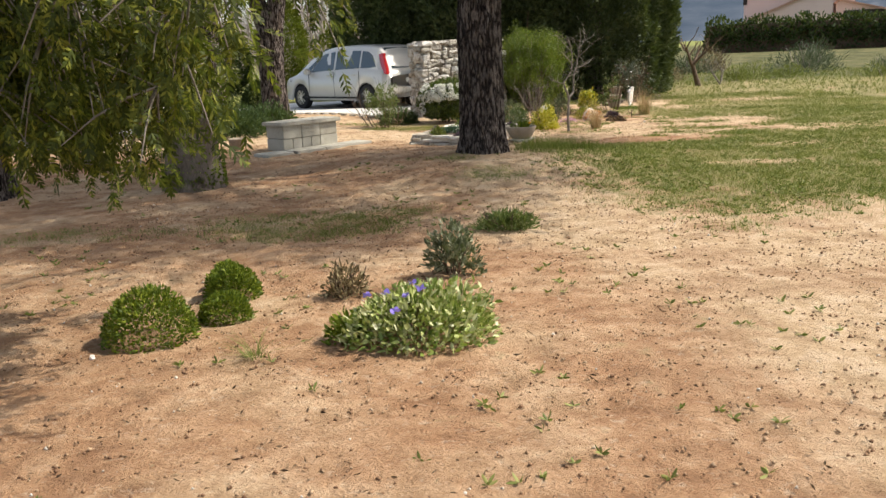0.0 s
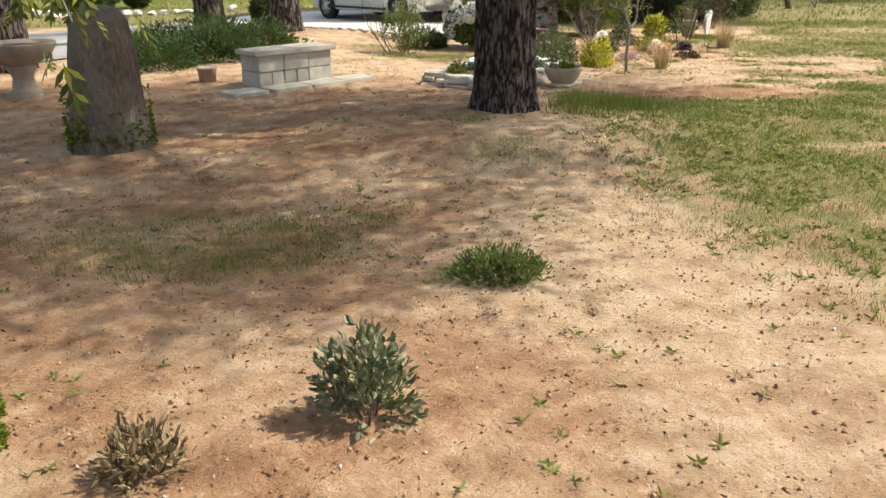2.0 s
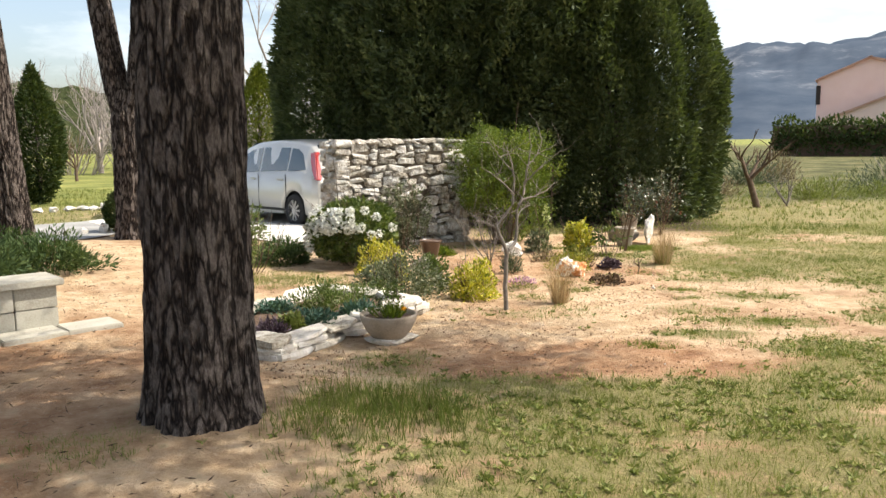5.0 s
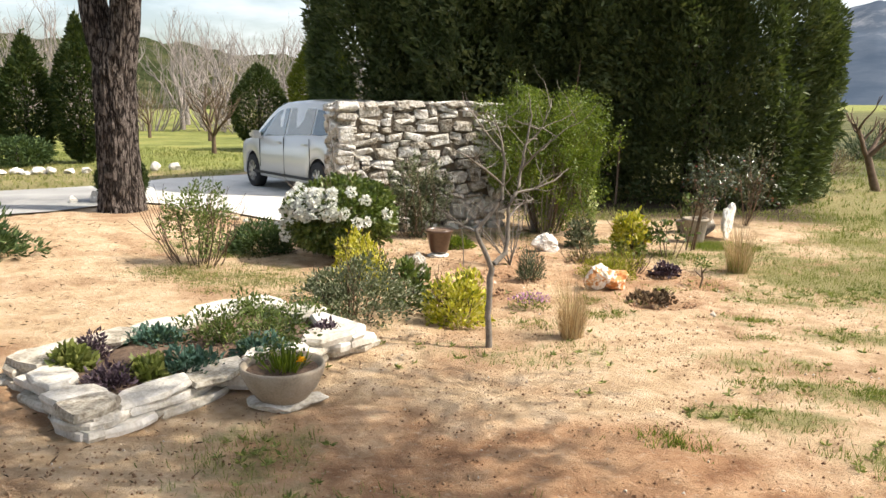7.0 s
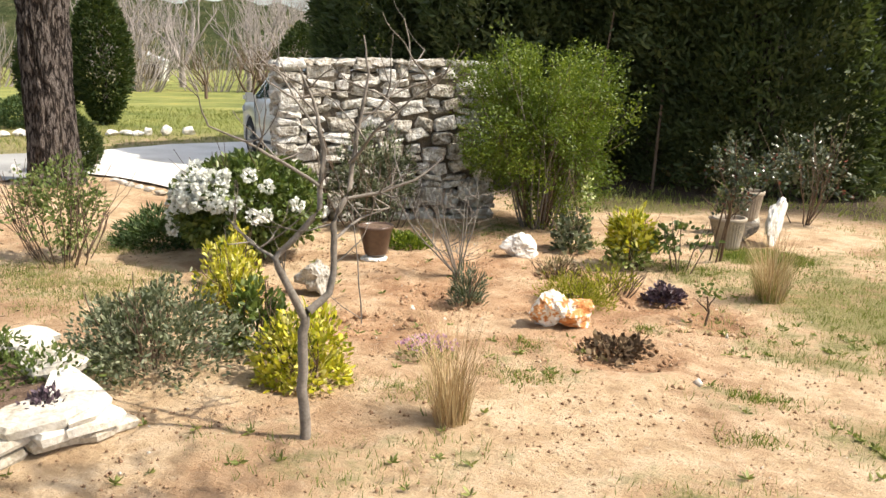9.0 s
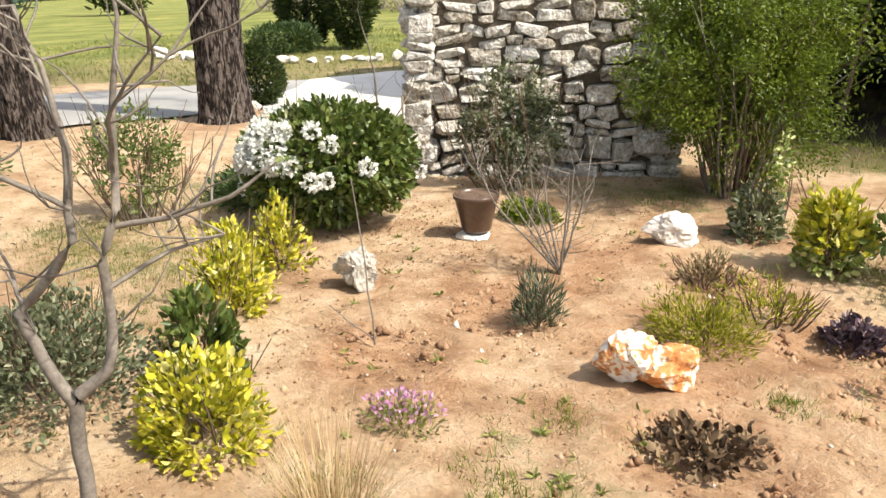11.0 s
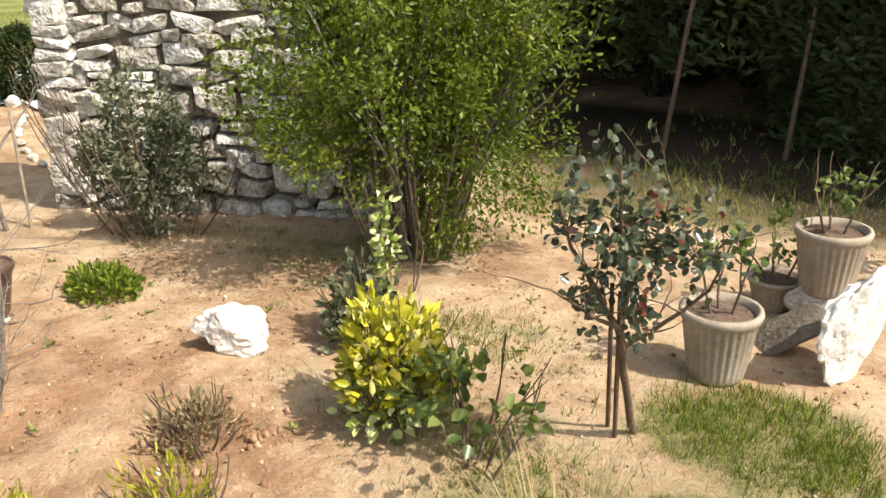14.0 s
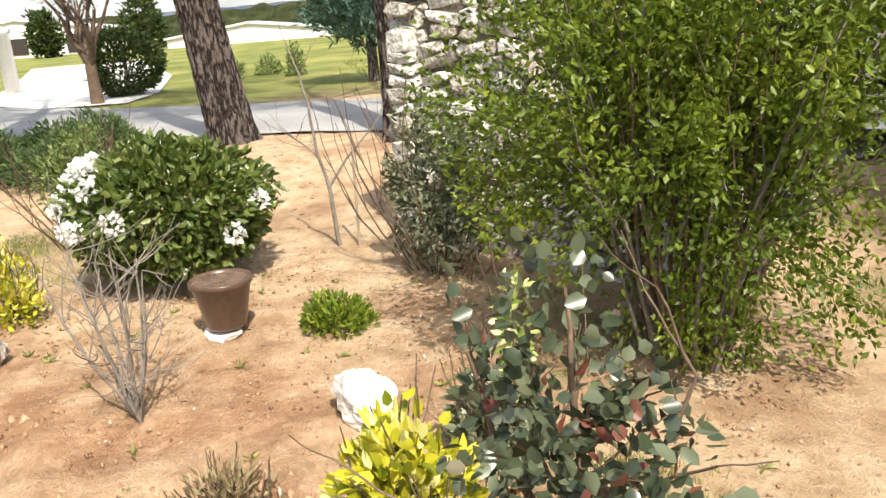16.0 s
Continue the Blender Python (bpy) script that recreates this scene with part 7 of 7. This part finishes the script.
for i, (x, y, w, h) in enumerate([(-17.2, 15.2, .9, .6), (-18.4, 16.3, .8, .5), (-16.8, 17.0, .5, .9), (-20, 15.2, .7, .4)]):
    cluster("garden_shrub", "small yellow-green shrub in a bed across the lane", "shrub", x, y, w, w, h, "pale_green", 500, (.1, .04), 720 + i, stems=4, group="shrubs across the lane")


# ---- grass, weeds and crumbs ----
def scatter(n, x0, x1, y0, y1, rng, want):
    P = []
    while len(P) < n:
        x, y = rng.uniform(x0, x1), rng.uniform(y0, y1)
        if want(x, y, rng) and not in_poly(x, y, ROAD) and not in_poly(x, y, DRIVE) and not in_poly(x, y, CORNERS):
            P.append((x, y))
    return np.array(P)


MASK_GRID = np.array(MASK).reshape(ny, nx)


def mown(x, y):
    """The sward mask, looked up on the ground's own grid."""
    return MASK_GRID[min(ny - 1, int(np.searchsorted(gy, y))), min(nx - 1, int(np.searchsorted(gx, x)))]


def heights(P):
    return gz_many(np.asarray(P))


def blades(name, P, rng, h, w, mat, label, lean=0.6, per=3):
    n = len(P) * per
    Q = np.repeat(P, per, 0) + rng.normal(size=(n, 2)) * 0.018
    z = np.repeat(heights(P), per) - 0.008
    a = rng.uniform(0, 6.28, n)
    H = h * rng.uniform(.4, 1.25, n)
    s = np.stack([np.cos(a), np.sin(a)], 1) * w * 0.5
    b = rng.uniform(0, 6.28, n)
    tip = Q + np.stack([np.cos(b), np.sin(b)], 1) * (H * lean * rng.uniform(.2, 1.3, n))[:, None]
    V = np.stack([np.column_stack([Q - s, z]), np.column_stack([Q + s, z]), np.column_stack([tip, z + H])], 1).reshape(-1, 3)
    ob = new(name, mesh_of(name, V, np.arange(n * 3).reshape(-1, 3), mat))
    return tagged(ob, label, "grass", kind="stuff")


G = np.random.default_rng(99)
P = scatter(66000, 0.9, 9.5, 5.0, 21.0, G, lambda x, y, r: r.uniform(0.18, 1.0) < mown(x, y) and r.uniform() < 1.25 - 0.04 * y)
blades("lawn_grass", P, G, 0.050, 0.0055, "grass", "short patchy spring lawn grass")
P = scatter(8000, -5.5, 0.95, 3.0, 18.0, G, lambda x, y, r: r.uniform(0.2, 1.0) < mown(x, y))
blades("rough_grass", P, G, 0.040, 0.0045, "grass", "thin rough grass on the clay")
P = scatter(15000, -22, 16, 18.5, 34, G, lambda x, y, r: r.uniform(0.3, 1.0) < mown(x, y))
blades("far_grass", P, G, 0.10, 0.016, "grass", "grass on the far lawn", per=3)
P = scatter(380, 1.15, 2.5, 9.2, 10.7, G, lambda x, y, r: ((x - 1.6) / .7) ** 2 + ((y - 9.95) / .5) ** 2 < r.uniform(.0, 1))
blades("tall_grass", P, G, 0.17, 0.005, "grass", "tall green grass at the foot of a pine", .5, 4)
P = scatter(750, 3.7, 4.9, 17.3, 18.2, G, lambda x, y, r: ((x - 4.27) / .45) ** 2 + ((y - 17.78) / .34) ** 2 < r.uniform(.2, 1))
blades("lush_grass", P, G, 0.05, 0.005, "moss", "lush green grass beside the pots", .6, 5)


LUSH = [(4.80, 12.25, .30, .16), (3.95, 12.95, .22, .10), (3.40, 12.00, .20, .12), (4.55, 12.95, .18, .10), (4.62, 11.75, .25, .12), (2.95, 14.85, .22, .09), (2.95, 14.35, .18, .12), (4.15, 14.55, .16, .10), (2.45, 14.00, .25, .14), (3.55, 15.50, .18, .10), (4.10, 14.00, .12, .08), (3.55, 17.15, .28, .16), (3.05, 17.75, .45, .2), (3.85, 17.1, .22, .16)]
for lx, ly, rx, ry in LUSH:
    P = np.column_stack([lx + G.normal(size=int(2600 * rx * ry) + 40) * rx * .55, ly + G.normal(size=int(2600 * rx * ry) + 40) * ry * .55])
    blades("grass_patch", P, G, 0.042, 0.0055, "moss", "small patch of fresh green grass on sandy ground", .8, 4)


def rosettes(name, P, rng, size, mat, label, k=7):
    n = len(P) * k
    z = np.repeat(heights(P), k) + 0.004
    Q = np.column_stack([np.repeat(P, k, 0), z])
    a = np.tile(np.arange(k) * 6.283 / k, len(P)) + np.repeat(rng.uniform(0, 6.28, len(P)), k)
    D = np.stack([np.cos(a), np.sin(a), rng.uniform(.15, .9, n)], 1)
    me = leaves(name, Q, D, size, size * .34, mat, rng, .2, 0, .25)
    return tagged(new(name, me), label, "weeds", kind="stuff")


P = scatter(5000, 0.6, 8.5, 4.2, 16, G, lambda x, y, r: r.uniform(0.25, 1.1) < mown(x, y) and noise.noise(Vector((x * 2.2, y * 2.2, 5.0))) + 0.5 * noise.noise(Vector((x * 6, y * 6, 1.0))) > -0.12)
rosettes("lawn_weeds", P, G, 0.042, "weed", "broad-leaved weeds growing in the lawn")
P = scatter(300, -3.5, 2.6, 2.0, 9.5, G, lambda x, y, r: noise.noise(Vector((x, y, 2.0))) > 0.0)
rosettes("clay_weeds", P, G, 0.040, "weed", "small weeds and seedlings on bare clay", 5)
P = scatter(120, 0.3, 5.0, 12.5, 18.5, G, lambda x, y, r: True)
rosettes("bed_weeds", P, G, 0.04, "weed", "small weeds on the bed's bare clay", 5)


def crumbs(name, P, rng, size, mat, label):
    n = len(P)
    base = np.array([(1, 0, -.4), (-.5, .87, -.4), (-.5, -.87, -.4), (0, 0, .75), (.2, .1, .5)])[:4]
    s = size * rng.uniform(.35, 1.0, (n, 1, 1)) ** 1.6
    a = rng.uniform(0, 6.28, n)
    R = np.stack([np.stack([np.cos(a), -np.sin(a), a * 0], 1), np.stack([np.sin(a), np.cos(a), a * 0], 1), np.stack([a * 0, a * 0, a * 0 + 1], 1)], 1)
    V = np.einsum("nij,kj->nki", R, base) * s * rng.uniform(.6, 1.3, (n, 1, 3)) + np.column_stack([P, heights(P) + 0.004])[:, None, :]
    b = np.arange(n)[:, None] * 4
    T = np.concatenate([b + np.array([t]) for t in ((0, 1, 3), (1, 2, 3), (2, 0, 3), (0, 2, 1))], 0)
    return tagged(new(name, mesh_of(name, V.reshape(-1, 3), T, mat)), label, "soil", kind="stuff")


P = scatter(13000, -2.8, 3.4, 0.6, 8.0, G, lambda x, y, r: r.uniform() < 1.1 - mown(x, y))
crumbs("clay_crumbs", P, G, 0.0135, "pebble", "crumbs of dry reddish clay and small pebbles")
P = scatter(9000, 0.2, 5.2, 10.5, 18.5, G, lambda x, y, r: r.uniform() < 0.9 - mown(x, y))
crumbs("bed_crumbs", P, G, 0.013, "pebble", "clods of dug clay in the bed")
P = np.concatenate([np.column_stack([hx + hr * 1.05 * np.cos(aa) * rr, hy + hr * 1.05 * np.sin(aa) * rr]) for hx, hy, hr in ((1.95, 14.85, .33), (3.4, 14.9, .35), (3.85, 15.75, .3), (2.75, 16.55, .26), (3.5, 16.1, .3), (2.1, 15.5, .3)) for aa, rr in [(G.uniform(0, 6.28, 150), G.normal(1, .22, 150))]])
crumbs("dug_clods", P, G, 0.035, "pebble", "clods round the planting hollows")
P = scatter(3400, -3.0, 3.5, 0.8, 9.0, G, lambda x, y, r: True)
Q = np.column_stack([P, heights(P) + 0.006])
tagged(new("leaf_litter", leaves("leaf_litter", Q, np.column_stack([G.normal(size=(len(P), 2)), np.full(len(P), .12)]), .028, .010, "litter", G)), "dry leaf and twig litter on the clay", "litter", kind="stuff")
P = scatter(3600, -6, 1.5, 8.0, 17.0, G, lambda x, y, r: True)
Q = np.column_stack([P, heights(P) + 0.006])
tagged(new("needle_litter", leaves("needle_litter", Q, np.column_stack([G.normal(size=(len(P), 2)), np.full(len(P), .1)]), .05, .008, "litter", G)), "brown pine needles under the trees", "litter", kind="stuff")
